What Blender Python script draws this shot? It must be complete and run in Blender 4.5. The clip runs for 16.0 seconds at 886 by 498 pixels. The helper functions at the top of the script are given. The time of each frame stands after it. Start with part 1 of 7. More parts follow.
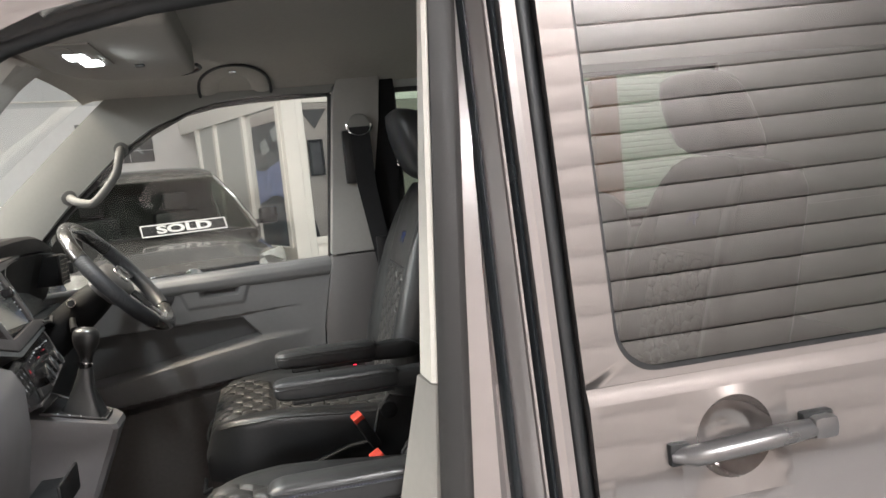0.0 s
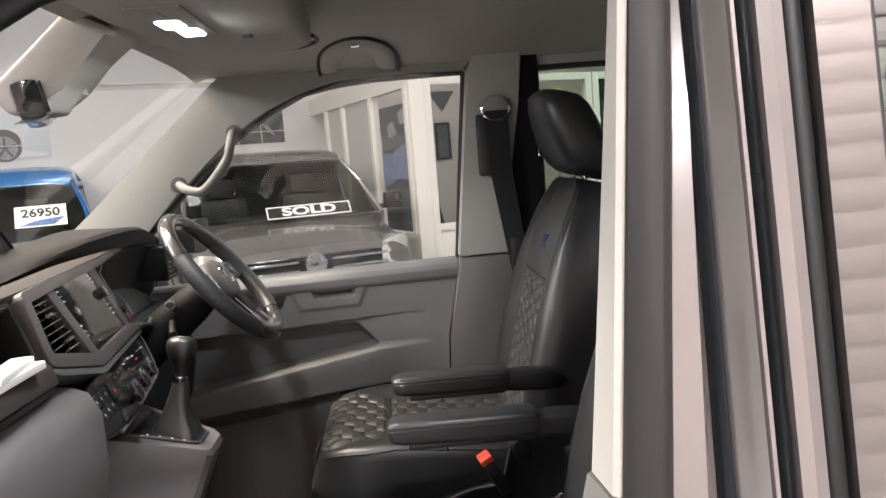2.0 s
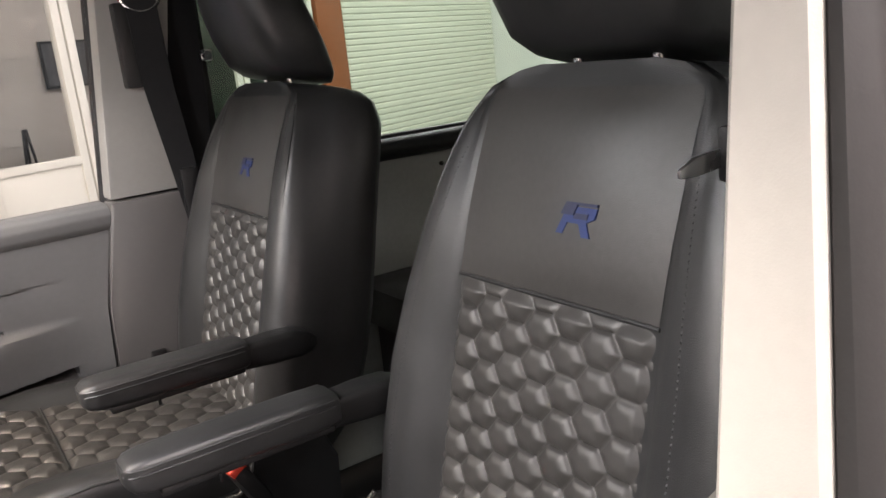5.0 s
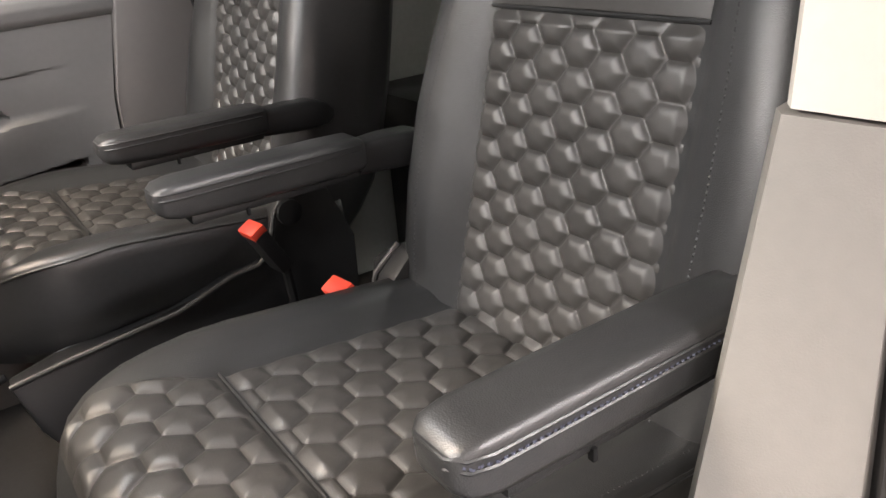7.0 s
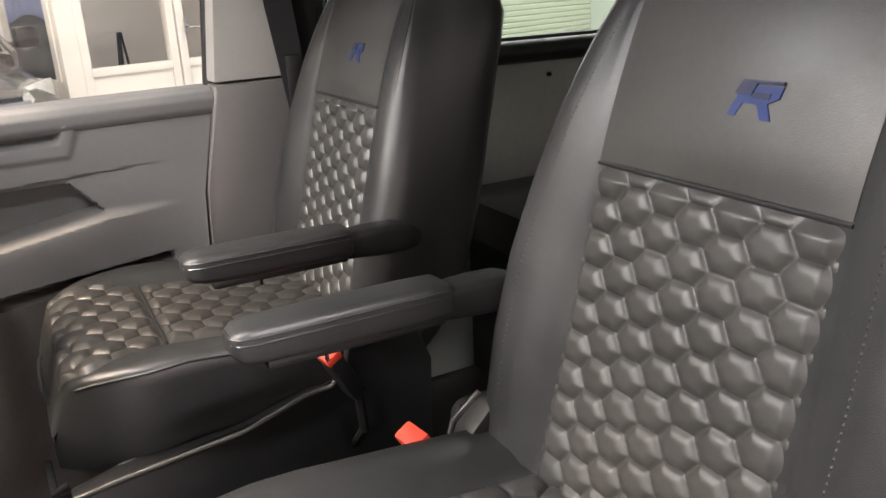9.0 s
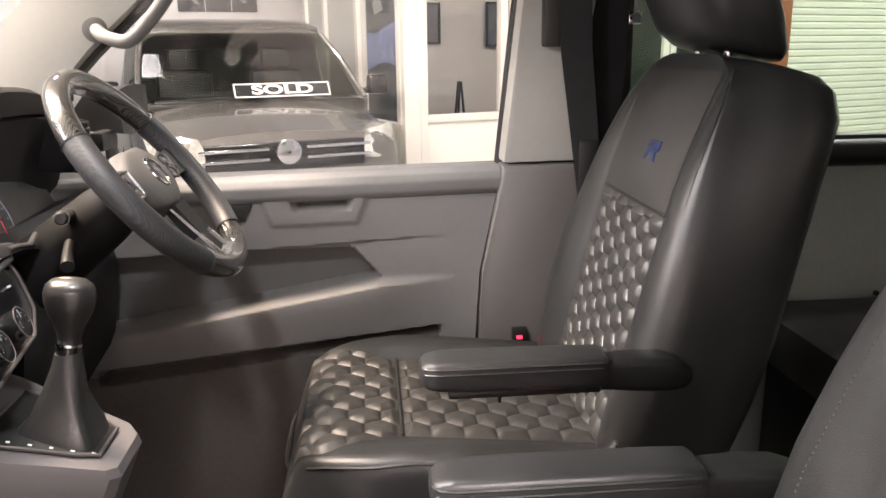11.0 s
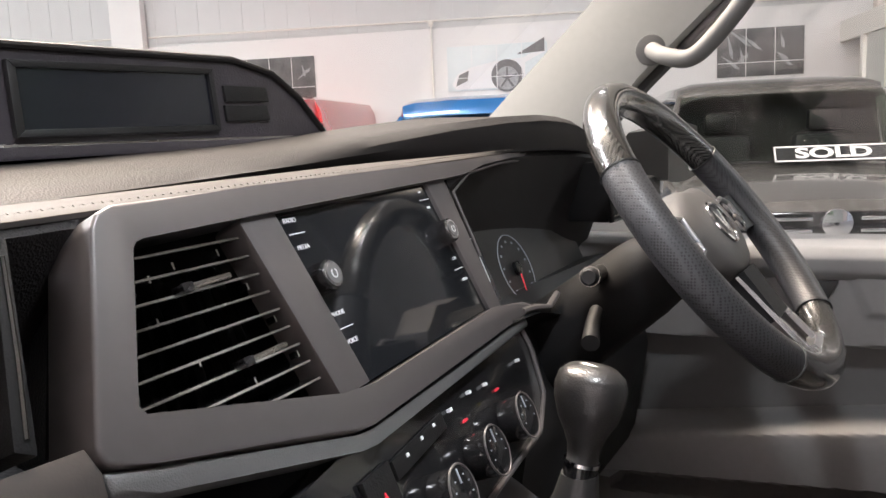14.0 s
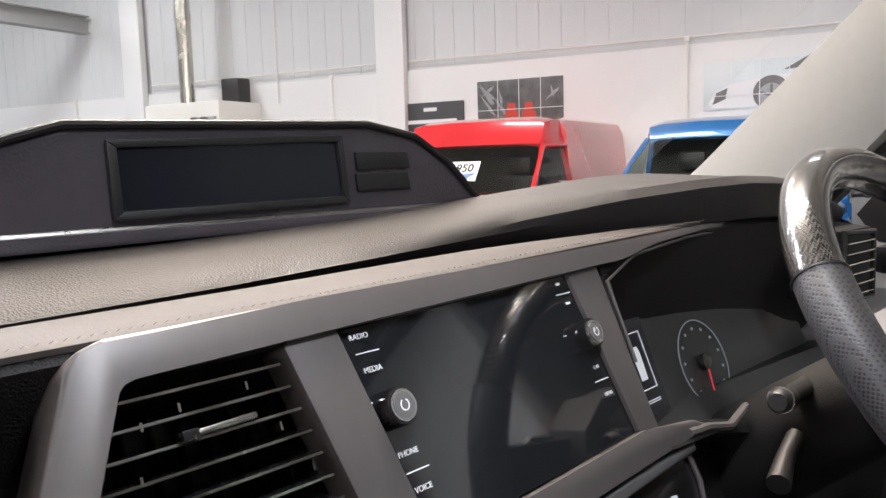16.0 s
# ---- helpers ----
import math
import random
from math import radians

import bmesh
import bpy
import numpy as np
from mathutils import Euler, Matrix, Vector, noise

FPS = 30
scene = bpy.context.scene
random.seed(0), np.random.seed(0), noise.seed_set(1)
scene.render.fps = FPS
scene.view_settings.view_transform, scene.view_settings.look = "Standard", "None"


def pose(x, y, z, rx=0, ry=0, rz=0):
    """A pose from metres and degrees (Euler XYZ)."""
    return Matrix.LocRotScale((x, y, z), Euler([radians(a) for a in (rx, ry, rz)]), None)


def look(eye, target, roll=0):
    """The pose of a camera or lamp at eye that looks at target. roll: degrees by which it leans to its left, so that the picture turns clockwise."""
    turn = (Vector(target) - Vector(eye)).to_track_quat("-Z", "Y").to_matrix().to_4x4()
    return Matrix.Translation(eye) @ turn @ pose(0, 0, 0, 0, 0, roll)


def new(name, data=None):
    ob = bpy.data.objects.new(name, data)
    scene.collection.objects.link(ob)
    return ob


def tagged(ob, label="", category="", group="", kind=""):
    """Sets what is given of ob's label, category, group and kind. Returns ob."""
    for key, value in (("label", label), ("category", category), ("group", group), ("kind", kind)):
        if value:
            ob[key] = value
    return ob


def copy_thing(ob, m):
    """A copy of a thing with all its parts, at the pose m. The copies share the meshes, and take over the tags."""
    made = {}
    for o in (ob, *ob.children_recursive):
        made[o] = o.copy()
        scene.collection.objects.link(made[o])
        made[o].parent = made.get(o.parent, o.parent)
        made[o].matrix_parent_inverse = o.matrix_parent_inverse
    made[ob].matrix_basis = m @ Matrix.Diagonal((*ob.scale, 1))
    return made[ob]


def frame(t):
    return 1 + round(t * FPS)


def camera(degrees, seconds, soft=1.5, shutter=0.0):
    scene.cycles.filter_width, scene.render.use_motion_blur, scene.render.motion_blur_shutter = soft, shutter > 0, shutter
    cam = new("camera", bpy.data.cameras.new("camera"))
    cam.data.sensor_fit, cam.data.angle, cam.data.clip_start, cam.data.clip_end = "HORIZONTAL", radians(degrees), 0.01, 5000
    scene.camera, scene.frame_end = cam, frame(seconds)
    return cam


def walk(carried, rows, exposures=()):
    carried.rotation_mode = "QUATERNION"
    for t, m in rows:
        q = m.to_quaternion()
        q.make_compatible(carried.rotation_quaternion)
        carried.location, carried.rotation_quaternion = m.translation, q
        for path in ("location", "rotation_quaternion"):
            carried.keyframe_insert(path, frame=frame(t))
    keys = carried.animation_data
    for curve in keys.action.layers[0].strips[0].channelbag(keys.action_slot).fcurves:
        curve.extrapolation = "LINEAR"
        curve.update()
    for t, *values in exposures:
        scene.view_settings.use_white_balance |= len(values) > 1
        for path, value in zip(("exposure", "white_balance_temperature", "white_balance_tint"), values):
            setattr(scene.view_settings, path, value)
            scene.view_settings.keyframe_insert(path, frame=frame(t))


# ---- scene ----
cam = camera(58.7, 16.0)
PATH = [
    (0, (-0.058, 0.169, 1.535), (0.359, 2.113, 1.324), -5.6),
    (0.5, (-0.037, 0.284, 1.534), (0.254, 2.249, 1.307), -4.7),
    (1, (-0.04, 0.388, 1.538), (0.165, 2.364, 1.311), -4.8),
    (1.5, (-0.057, 0.417, 1.559), (0.09, 2.399, 1.33), -4.7),
    (2, (-0.046, 0.505, 1.558), (0.064, 2.489, 1.333), -4.5),
    (2.5, (-0.032, 0.594, 1.561), (0.093, 2.573, 1.3), -4.2),
    (3, (-0.073, 0.7, 1.545), (0.191, 2.654, 1.21), -4.2),
    (3.5, (-0.139, 0.831, 1.55), (0.411, 2.714, 1.158), -4.6),
    (3.7, (-0.161, 0.866, 1.555), (0.526, 2.7, 1.148), -5.0),
    (5.8, (-0.224, 0.977, 1.48), (0.876, 2.546, 0.908), -5.6),
    (6, (-0.231, 0.98, 1.469), (0.848, 2.543, 0.843), -5.8),
    (6.5, (-0.26, 0.972, 1.42), (0.788, 2.522, 0.713), -5.7),
    (7, (-0.278, 0.965, 1.376), (0.719, 2.5, 0.57), -5.2),
    (7.5, (-0.283, 0.968, 1.367), (0.68, 2.494, 0.504), -5.3),
    (8, (-0.277, 0.979, 1.398), (0.659, 2.545, 0.58), -4.3),
    (8.2, (-0.279, 0.988, 1.411), (0.662, 2.58, 0.649), -3.6),
    (10.3, (-0.148, 1.138, 1.496), (0.399, 2.986, 0.962), -0.6),
    (10.5, (-0.142, 1.144, 1.501), (0.278, 3.028, 0.978), -0.5),
    (11, (-0.138, 1.166, 1.504), (0.035, 3.096, 1.011), -0.7),
    (11.5, (-0.154, 1.227, 1.497), (-0.336, 3.166, 1.04), -2.2),
    (12, (-0.177, 1.295, 1.473), (-0.423, 3.245, 1.106), -0.8),
    (12.5, (-0.221, 1.362, 1.449), (-0.704, 3.271, 1.102), -0.8),
    (13, (-0.262, 1.439, 1.415), (-0.917, 3.297, 1.07), -0.2),
    (13.5, (-0.276, 1.487, 1.416), (-1.129, 3.269, 1.107), -1.3),
    (14, (-0.281, 1.522, 1.431), (-1.314, 3.211, 1.148), -2.4),
    (14.5, (-0.263, 1.583, 1.434), (-1.48, 3.149, 1.174), -3.0),
    (15, (-0.269, 1.617, 1.457), (-1.626, 3.066, 1.213), -2.9),
    (15.5, (-0.277, 1.651, 1.465), (-1.73, 3.009, 1.251), -2.3),
    (16, (-0.278, 1.678, 1.479), (-1.788, 2.971, 1.257), -1.7),
]
walk(cam, [(t, look(eye, target, roll)) for t, eye, target, roll in PATH], [(0.0, 0.25, 6050, 7), (1.0, 0.3, 6150, 11), (2.5, 0.38, 6200, 13), (3.5, 0.45, 6300, 16), (6.0, 0.65, 6400, 15), (8.0, 0.7, 6400, 13), (10.5, 1.05, 6550, 16), (11.5, 0.9, 6500, 17), (12.5, 0.6, 6400, 16), (13.5, 0.62, 6200, 15), (14.5, 0.64, 6100, 14), (16.0, 0.48, 6050, 15)])

# ---- light ----
world = bpy.data.worlds.new("hall_air")
scene.world = world
world.use_nodes = True
world.node_tree.nodes["Background"].inputs[0].default_value = (0.9, 0.93, 1.0, 1)
world.node_tree.nodes["Background"].inputs[1].default_value = 0.35


def area_lamp(name, m, sx, sy, watts, colour):
    d = bpy.data.lights.new(name, "AREA")
    d.shape, d.size, d.size_y, d.energy, d.color = "RECTANGLE", sx, sy, watts, colour
    o = new(name, d)
    o.matrix_world = m
    return o


# ---- materials ----
def mat(name, colour, rough=0.5, metal=0.0, var=0.12, scale=6.0, bump=0.0, bscale=300.0, coat=0.0, spec=0.5, fine="NOISE", rvar=0.08):
    """Principled surface with variation at two scales and a fine relief."""
    m = bpy.data.materials.new(name)
    m.use_nodes = True
    t = m.node_tree
    n, link = t.nodes, t.links
    p = n["Principled BSDF"]
    p.inputs["Metallic"].default_value = metal
    p.inputs["Specular IOR Level"].default_value = spec
    p.inputs["Coat Weight"].default_value = coat
    p.inputs["Coat Roughness"].default_value = 0.05
    co = n.new("ShaderNodeTexCoord")
    a = n.new("ShaderNodeTexNoise")
    a.inputs["Scale"].default_value, a.inputs["Detail"].default_value = scale, 6
    link.new(co.outputs["Object"], a.inputs["Vector"])
    b = n.new("ShaderNodeTexNoise")
    b.inputs["Scale"].default_value, b.inputs["Detail"].default_value = scale * 14, 3
    link.new(co.outputs["Object"], b.inputs["Vector"])
    add = n.new("ShaderNodeMath")
    add.operation = "ADD"
    link.new(a.outputs["Fac"], add.inputs[0])
    link.new(b.outputs["Fac"], add.inputs[1])
    half = n.new("ShaderNodeMath")
    half.operation, half.inputs[1].default_value = "MULTIPLY", 0.5
    link.new(add.outputs[0], half.inputs[0])
    ramp = n.new("ShaderNodeValToRGB")
    ramp.color_ramp.elements[0].position, ramp.color_ramp.elements[1].position = 0.3, 0.7
    ramp.color_ramp.elements[0].color = (*[c * (1 - var) for c in colour], 1)
    ramp.color_ramp.elements[1].color = (*[min(1, c * (1 + var)) for c in colour], 1)
    link.new(half.outputs[0], ramp.inputs[0])
    link.new(ramp.outputs[0], p.inputs["Base Color"])
    rr = n.new("ShaderNodeMapRange")
    rr.inputs["From Min"].default_value, rr.inputs["From Max"].default_value = 0.3, 0.7
    rr.inputs["To Min"].default_value, rr.inputs["To Max"].default_value = max(0, rough - rvar), min(1, rough + rvar)
    link.new(a.outputs["Fac"], rr.inputs["Value"])
    link.new(rr.outputs[0], p.inputs["Roughness"])
    if bump:
        bp = n.new("ShaderNodeBump")
        bp.inputs["Strength"].default_value, bp.inputs["Distance"].default_value = bump, 0.0006
        if fine == "NOISE":
            g = n.new("ShaderNodeTexNoise")
            g.inputs["Detail"].default_value = 2
            out = g.outputs["Fac"]
        else:
            g = n.new("ShaderNodeTexVoronoi")
            out = g.outputs["Distance"]
        g.inputs["Scale"].default_value = bscale
        link.new(co.outputs["Object"], g.inputs["Vector"])
        link.new(out, bp.inputs["Height"])
        link.new(bp.outputs[0], p.inputs["Normal"])
    return m


def glass(name, tint=(1, 1, 1), rough=0.0, clear=0.85, gloss=0.03):
    """A thin pane: mostly clear, with a mirror's share by the angle."""
    m = bpy.data.materials.new(name)
    m.use_nodes = True
    t = m.node_tree
    n, link = t.nodes, t.links
    n.clear()
    o = n.new("ShaderNodeOutputMaterial")
    mix = n.new("ShaderNodeMixShader")
    tr = n.new("ShaderNodeBsdfTransparent")
    tr.inputs[0].default_value = (*[c * clear for c in tint], 1)
    gl = n.new("ShaderNodeBsdfGlossy")
    gl.inputs["Roughness"].default_value = rough
    lw = n.new("ShaderNodeLayerWeight")
    po = n.new("ShaderNodeMath")
    po.operation, po.inputs[1].default_value = "POWER", 4.5
    link.new(lw.outputs["Facing"], po.inputs[0])
    ma = n.new("ShaderNodeMath")
    ma.operation, ma.inputs[1].default_value, ma.inputs[2].default_value = "MULTIPLY_ADD", 0.45, gloss
    link.new(po.outputs[0], ma.inputs[0])
    link.new(ma.outputs[0], mix.inputs[0])
    link.new(tr.outputs[0], mix.inputs[1])
    link.new(gl.outputs[0], mix.inputs[2])
    link.new(mix.outputs[0], o.inputs[0])
    return m


def lit(name, colour, strength):
    m = bpy.data.materials.new(name)
    m.use_nodes = True
    p = m.node_tree.nodes["Principled BSDF"]
    p.inputs["Base Color"].default_value = (*colour, 1)
    p.inputs["Emission Color"].default_value = (*colour, 1)
    p.inputs["Emission Strength"].default_value = strength
    return m


M = dict(
    leather=mat("black_leather", (0.023, 0.0232, 0.0236), 0.37, var=0.2, scale=9, bump=0.22, bscale=750, fine="VORONOI", spec=0.6),
    leather_grey=mat("grey_leather", (0.042, 0.040, 0.038), 0.42, var=0.15, scale=9, bump=0.18, bscale=750, fine="VORONOI"),
    thread=mat("grey_thread", (0.025, 0.024, 0.026), 0.7, bump=0.3, bscale=900),
    blue=mat("blue_stitching", (0.012, 0.027, 0.115), 0.6, var=0.3, scale=80, bump=0.6, bscale=1500),
    grey_trim=mat("grey_door_plastic", (0.19, 0.185, 0.185), 0.55, var=0.05, bump=0.3, bscale=900, fine="VORONOI"),
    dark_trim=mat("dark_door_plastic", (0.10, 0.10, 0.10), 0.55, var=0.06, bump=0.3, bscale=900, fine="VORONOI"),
    cream=mat("pale_pillar_plastic", (0.57, 0.54, 0.485), 0.6, var=0.04, bump=0.2, bscale=700),
    lining=mat("grey_roof_lining", (0.36, 0.34, 0.31), 0.9, var=0.06, bump=0.3, bscale=500),
    black=mat("black_plastic", (0.008, 0.008, 0.0085), 0.45, var=0.2, bump=0.4, bscale=700, fine="VORONOI"),
    black_soft=mat("black_dash_skin", (0.02, 0.019, 0.02), 0.5, var=0.2, bump=0.6, bscale=420, fine="VORONOI"),
    anthracite=mat("anthracite_metal_paint", (0.078, 0.071, 0.071), 0.42, spec=0.4, var=0.06),
    silver=mat("satin_silver", (0.55, 0.55, 0.56), 0.28, metal=1.0, var=0.06),
    chrome=mat("chrome", (0.8, 0.8, 0.82), 0.08, metal=1.0, var=0.03, rvar=0.03),
    rubber=mat("black_rubber", (0.012, 0.0125, 0.013), 0.5, var=0.2),
    seal=mat("grey_rubber_seal", (0.022, 0.020, 0.019), 0.6, var=0.1, bump=0.2),
    paint=mat("grey_metallic_paint", (0.25, 0.226, 0.216), 0.045, metal=0.6, var=0.03, coat=1.0, scale=2, rvar=0.01, bump=1.0, bscale=6),
    carpet=mat("dark_carpet", (0.014, 0.013, 0.013), 0.95, var=0.3, bump=1.0, bscale=500),
    red=mat("red_plastic", (0.62, 0.06, 0.035), 0.35, var=0.06),
    white=mat("white_print", (0.75, 0.75, 0.75), 0.5, var=0.03),
    wall=mat("white_hall_wall", (0.74, 0.735, 0.72), 0.75, var=0.04, scale=0.7),
    concrete=mat("painted_concrete_floor", (0.24, 0.24, 0.245), 0.4, var=0.12, scale=1.2),
    pvc=mat("white_window_frame", (0.74, 0.715, 0.655), 0.4, var=0.03),
    glass=glass("window_glass", clear=0.94),
    tint=glass("privacy_glass", (0.8, 0.86, 0.82), clear=0.42, gloss=0.19),
    red_paint=mat("red_van_paint", (0.55, 0.015, 0.02), 0.2, var=0.05, coat=1.0, rvar=0.02),
    blue_paint=mat("blue_van_paint", (0.02, 0.13, 0.36), 0.2, metal=0.3, var=0.05, coat=1.0, rvar=0.02),
    grey_paint=mat("grey_van_paint", (0.17, 0.163, 0.152), 0.25, metal=0.5, var=0.05, coat=1.0, rvar=0.02),
)


M.update(
    handle_grey=mat("grab_handle_plastic", (0.105, 0.103, 0.098), 0.6, var=0.04),
    taupe=mat("warm_grey_pillar_plastic", (0.21, 0.197, 0.18), 0.6, var=0.04, bump=0.2, bscale=700),
    pillar_grey=mat("pale_grey_plastic", (0.225, 0.223, 0.208), 0.62, var=0.04, bump=0.2, bscale=700),
    pillar_light=mat("light_grey_plastic", (0.33, 0.32, 0.30), 0.6, var=0.04, bump=0.2, bscale=700),
    lining_dark=mat("grey_console_plastic", (0.30, 0.285, 0.26), 0.7, var=0.05, bump=0.2, bscale=600),
    rear_panel=mat("dark_rear_lining", (0.42, 0.435, 0.42), 0.6, var=0.08, bump=0.2, bscale=300),
    belt=mat("belt_webbing", (0.01, 0.01, 0.011), 0.8, var=0.2, bump=0.5, bscale=900),
    shutter=mat("pinkish_shutter_slats", (0.74, 0.65, 0.615), 0.5, var=0.05, scale=1.5),
    dark_gap=mat("dark_wall", (0.16, 0.13, 0.12), 0.8),
    cream_shutter=mat("cream_shutter_slats", (0.72, 0.71, 0.62), 0.5, var=0.04, scale=1.5),
    roofing=mat("roof_sheet", (0.55, 0.55, 0.54), 0.6, var=0.06, scale=0.6),
    steel_paint=mat("grey_steel_paint", (0.30, 0.30, 0.29), 0.5, var=0.08),
    flue=mat("steel_flue", (0.55, 0.53, 0.46), 0.25, metal=1.0, var=0.15, scale=3),
    sign_dark=mat("charcoal_sign", (0.05, 0.05, 0.055), 0.5, var=0.1),
    sign_black=mat("black_sign", (0.012, 0.012, 0.012), 0.4),
    sign_white=mat("white_sign", (0.8, 0.8, 0.78), 0.5, var=0.02),
    print_ink=mat("dark_print", (0.11, 0.11, 0.115), 0.4, var=0.5, scale=7),
    print_rim=mat("grey_print", (0.30, 0.31, 0.32), 0.4, var=0.4, scale=25),
    print_dark=mat("mono_print", (0.10, 0.10, 0.10), 0.4, var=0.95, scale=5),
    print_red=mat("red_print", (0.55, 0.05, 0.03), 0.4, var=0.2),
    print_pale=mat("pale_print", (0.62, 0.68, 0.69), 0.4, var=0.08, scale=2),
    blue_print=mat("blue_print", (0.13, 0.22, 0.42), 0.4, var=0.9, scale=3),
    yellow=mat("yellow_print", (0.75, 0.6, 0.03), 0.5, var=0.1),
    display_dark=mat("dark_display_print", (0.10, 0.13, 0.15), 0.4, var=0.9, scale=6),
    display_blue=mat("lilac_blue_cloth", (0.33, 0.40, 0.68), 0.6, var=0.5, scale=6),
    brown=mat("rust_brown_paint", (0.28, 0.085, 0.03), 0.5, var=0.12, scale=3),
    office_wall=mat("office_wall_paint", (0.62, 0.565, 0.51), 0.8, var=0.06, scale=2),
    frosted=mat("frosted_pane", (0.50, 0.51, 0.48), 0.35, var=0.03, scale=1),
    green_glass=glass("green_pane", (0.42, 0.55, 0.48), clear=0.55),
    rear_glass=glass("green_tinted_glass", (0.87, 0.955, 0.885), clear=0.88),
    cabin_glass=glass("van_cabin_glass", (0.78, 0.86, 0.79), clear=0.62, gloss=0.02, rough=0.02),
    lamp_glass=mat("headlamp_lens", (0.55, 0.54, 0.5), 0.08, metal=0.6, var=0.4, scale=18, coat=1.0, rvar=0.05),
    gloss_dark=mat("gloss_black_plastic", (0.012, 0.012, 0.013), 0.12, var=0.1, coat=0.5, rvar=0.03),
    silver_paint=mat("silver_car_paint", (0.5, 0.5, 0.5), 0.25, metal=0.6, var=0.03, coat=1.0),
    handle_paint=mat("satin_handle_paint", (0.16, 0.152, 0.15), 0.3, metal=0.7, var=0.04, coat=0.6),
    mirror=mat("mirror_glass", (0.85, 0.85, 0.85), 0.02, metal=1.0, var=0.01, rvar=0.01),
    lamp_lit=lit("lit_lamp_lens", (1.0, 0.97, 0.93), 8.0),
    red_light=lit("red_light", (1.0, 0.02, 0.05), 3.0),
    red_soft=lit("red_symbol", (0.6, 0.03, 0.05), 0.25),
    symbol=lit("white_symbol", (0.7, 0.71, 0.73), 0.08),
    hub_grey=mat("hub_cover", (0.075, 0.07, 0.067), 0.5, var=0.06, bump=0.2, bscale=900, fine="VORONOI"),
    ledge=mat("brown_grey_ledge", (0.036, 0.031, 0.029), 0.68, rvar=0.03, spec=0.2, var=0.12, bump=0.2, bscale=500),
    pad=mat("dash_pad_skin", (0.016, 0.0145, 0.0145), 0.56, spec=0.16, rvar=0.03, var=0.12, bump=0.55, bscale=650, fine="VORONOI"),
    console_grey=mat("console_plastic", (0.115, 0.108, 0.110), 0.5, var=0.04, bump=0.2, bscale=900),
    paper=mat("white_paper", (0.8, 0.79, 0.77), 0.7, var=0.03),
    screen=mat("dark_screen_glass", (0.010, 0.011, 0.013), 0.05, var=0.05, rvar=0.015, coat=0.6),
)


def carbon(name):
    """Glossy woven carbon fibre."""
    m = mat(name, (0.03, 0.03, 0.03), 0.25, coat=1.0, rvar=0.03)
    t = m.node_tree
    n, link = t.nodes, t.links
    p = n["Principled BSDF"]
    co = n.new("ShaderNodeTexCoord")
    ch = n.new("ShaderNodeTexChecker")
    ch.inputs["Scale"].default_value = 540
    ch.inputs["Color1"].default_value, ch.inputs["Color2"].default_value = (0.003, 0.003, 0.003, 1), (0.06, 0.057, 0.053, 1)
    link.new(co.outputs["Object"], ch.inputs["Vector"])
    for l in list(p.inputs["Base Color"].links):
        t.links.remove(l)
    link.new(ch.outputs["Color"], p.inputs["Base Color"])
    p.inputs["Metallic"].default_value = 0.1
    return m


# darker copy of the door lining, with footwell shade put into its colour
M["low_shade"] = mat("shaded_lower_lining", (0.075, 0.068, 0.064), 0.75, var=0.15, bump=0.4, bscale=500)
M["carbon"] = carbon("carbon_weave")
M.update(
    chrome_dim=mat("dull_chrome_edge", (0.42, 0.40, 0.38), 0.25, metal=1.0, var=0.1),
    gloss_panel=mat("gloss_black_panel", (0.010, 0.010, 0.011), 0.2, var=0.1, coat=0.3, rvar=0.04),
    symbol_dim=lit("dim_symbol", (0.25, 0.28, 0.32), 0.05),
    hood_skin=mat("display_hood_skin", (0.042, 0.037, 0.044), 0.32, var=0.12, bump=0.5, bscale=450, fine="VORONOI"),
    screen_dark=mat("blank_display", (0.008, 0.009, 0.014), 0.22, var=0.05, rvar=0.03),
    knob_leather=mat("glossy_knob_leather", (0.02, 0.019, 0.019), 0.34, var=0.15, bump=0.3, bscale=600, fine="VORONOI", coat=0.3),
)
M["tube_lit"] = lit("lit_tube", (1.0, 0.97, 0.92), 6.0)

M.update(
    matt_black=mat("matt_black_plastic", (0.006, 0.006, 0.0065), 0.7, var=0.2, bump=0.3, bscale=700, fine="VORONOI", spec=0.25),
    shield=mat("dark_shield_plastic", (0.014, 0.014, 0.0145), 0.38, var=0.1, bump=0.3, bscale=800, fine="VORONOI"),
    louvre_bright=mat("bright_louvre_strip", (0.62, 0.60, 0.58), 0.2, metal=1.0, var=0.2, scale=30),
)


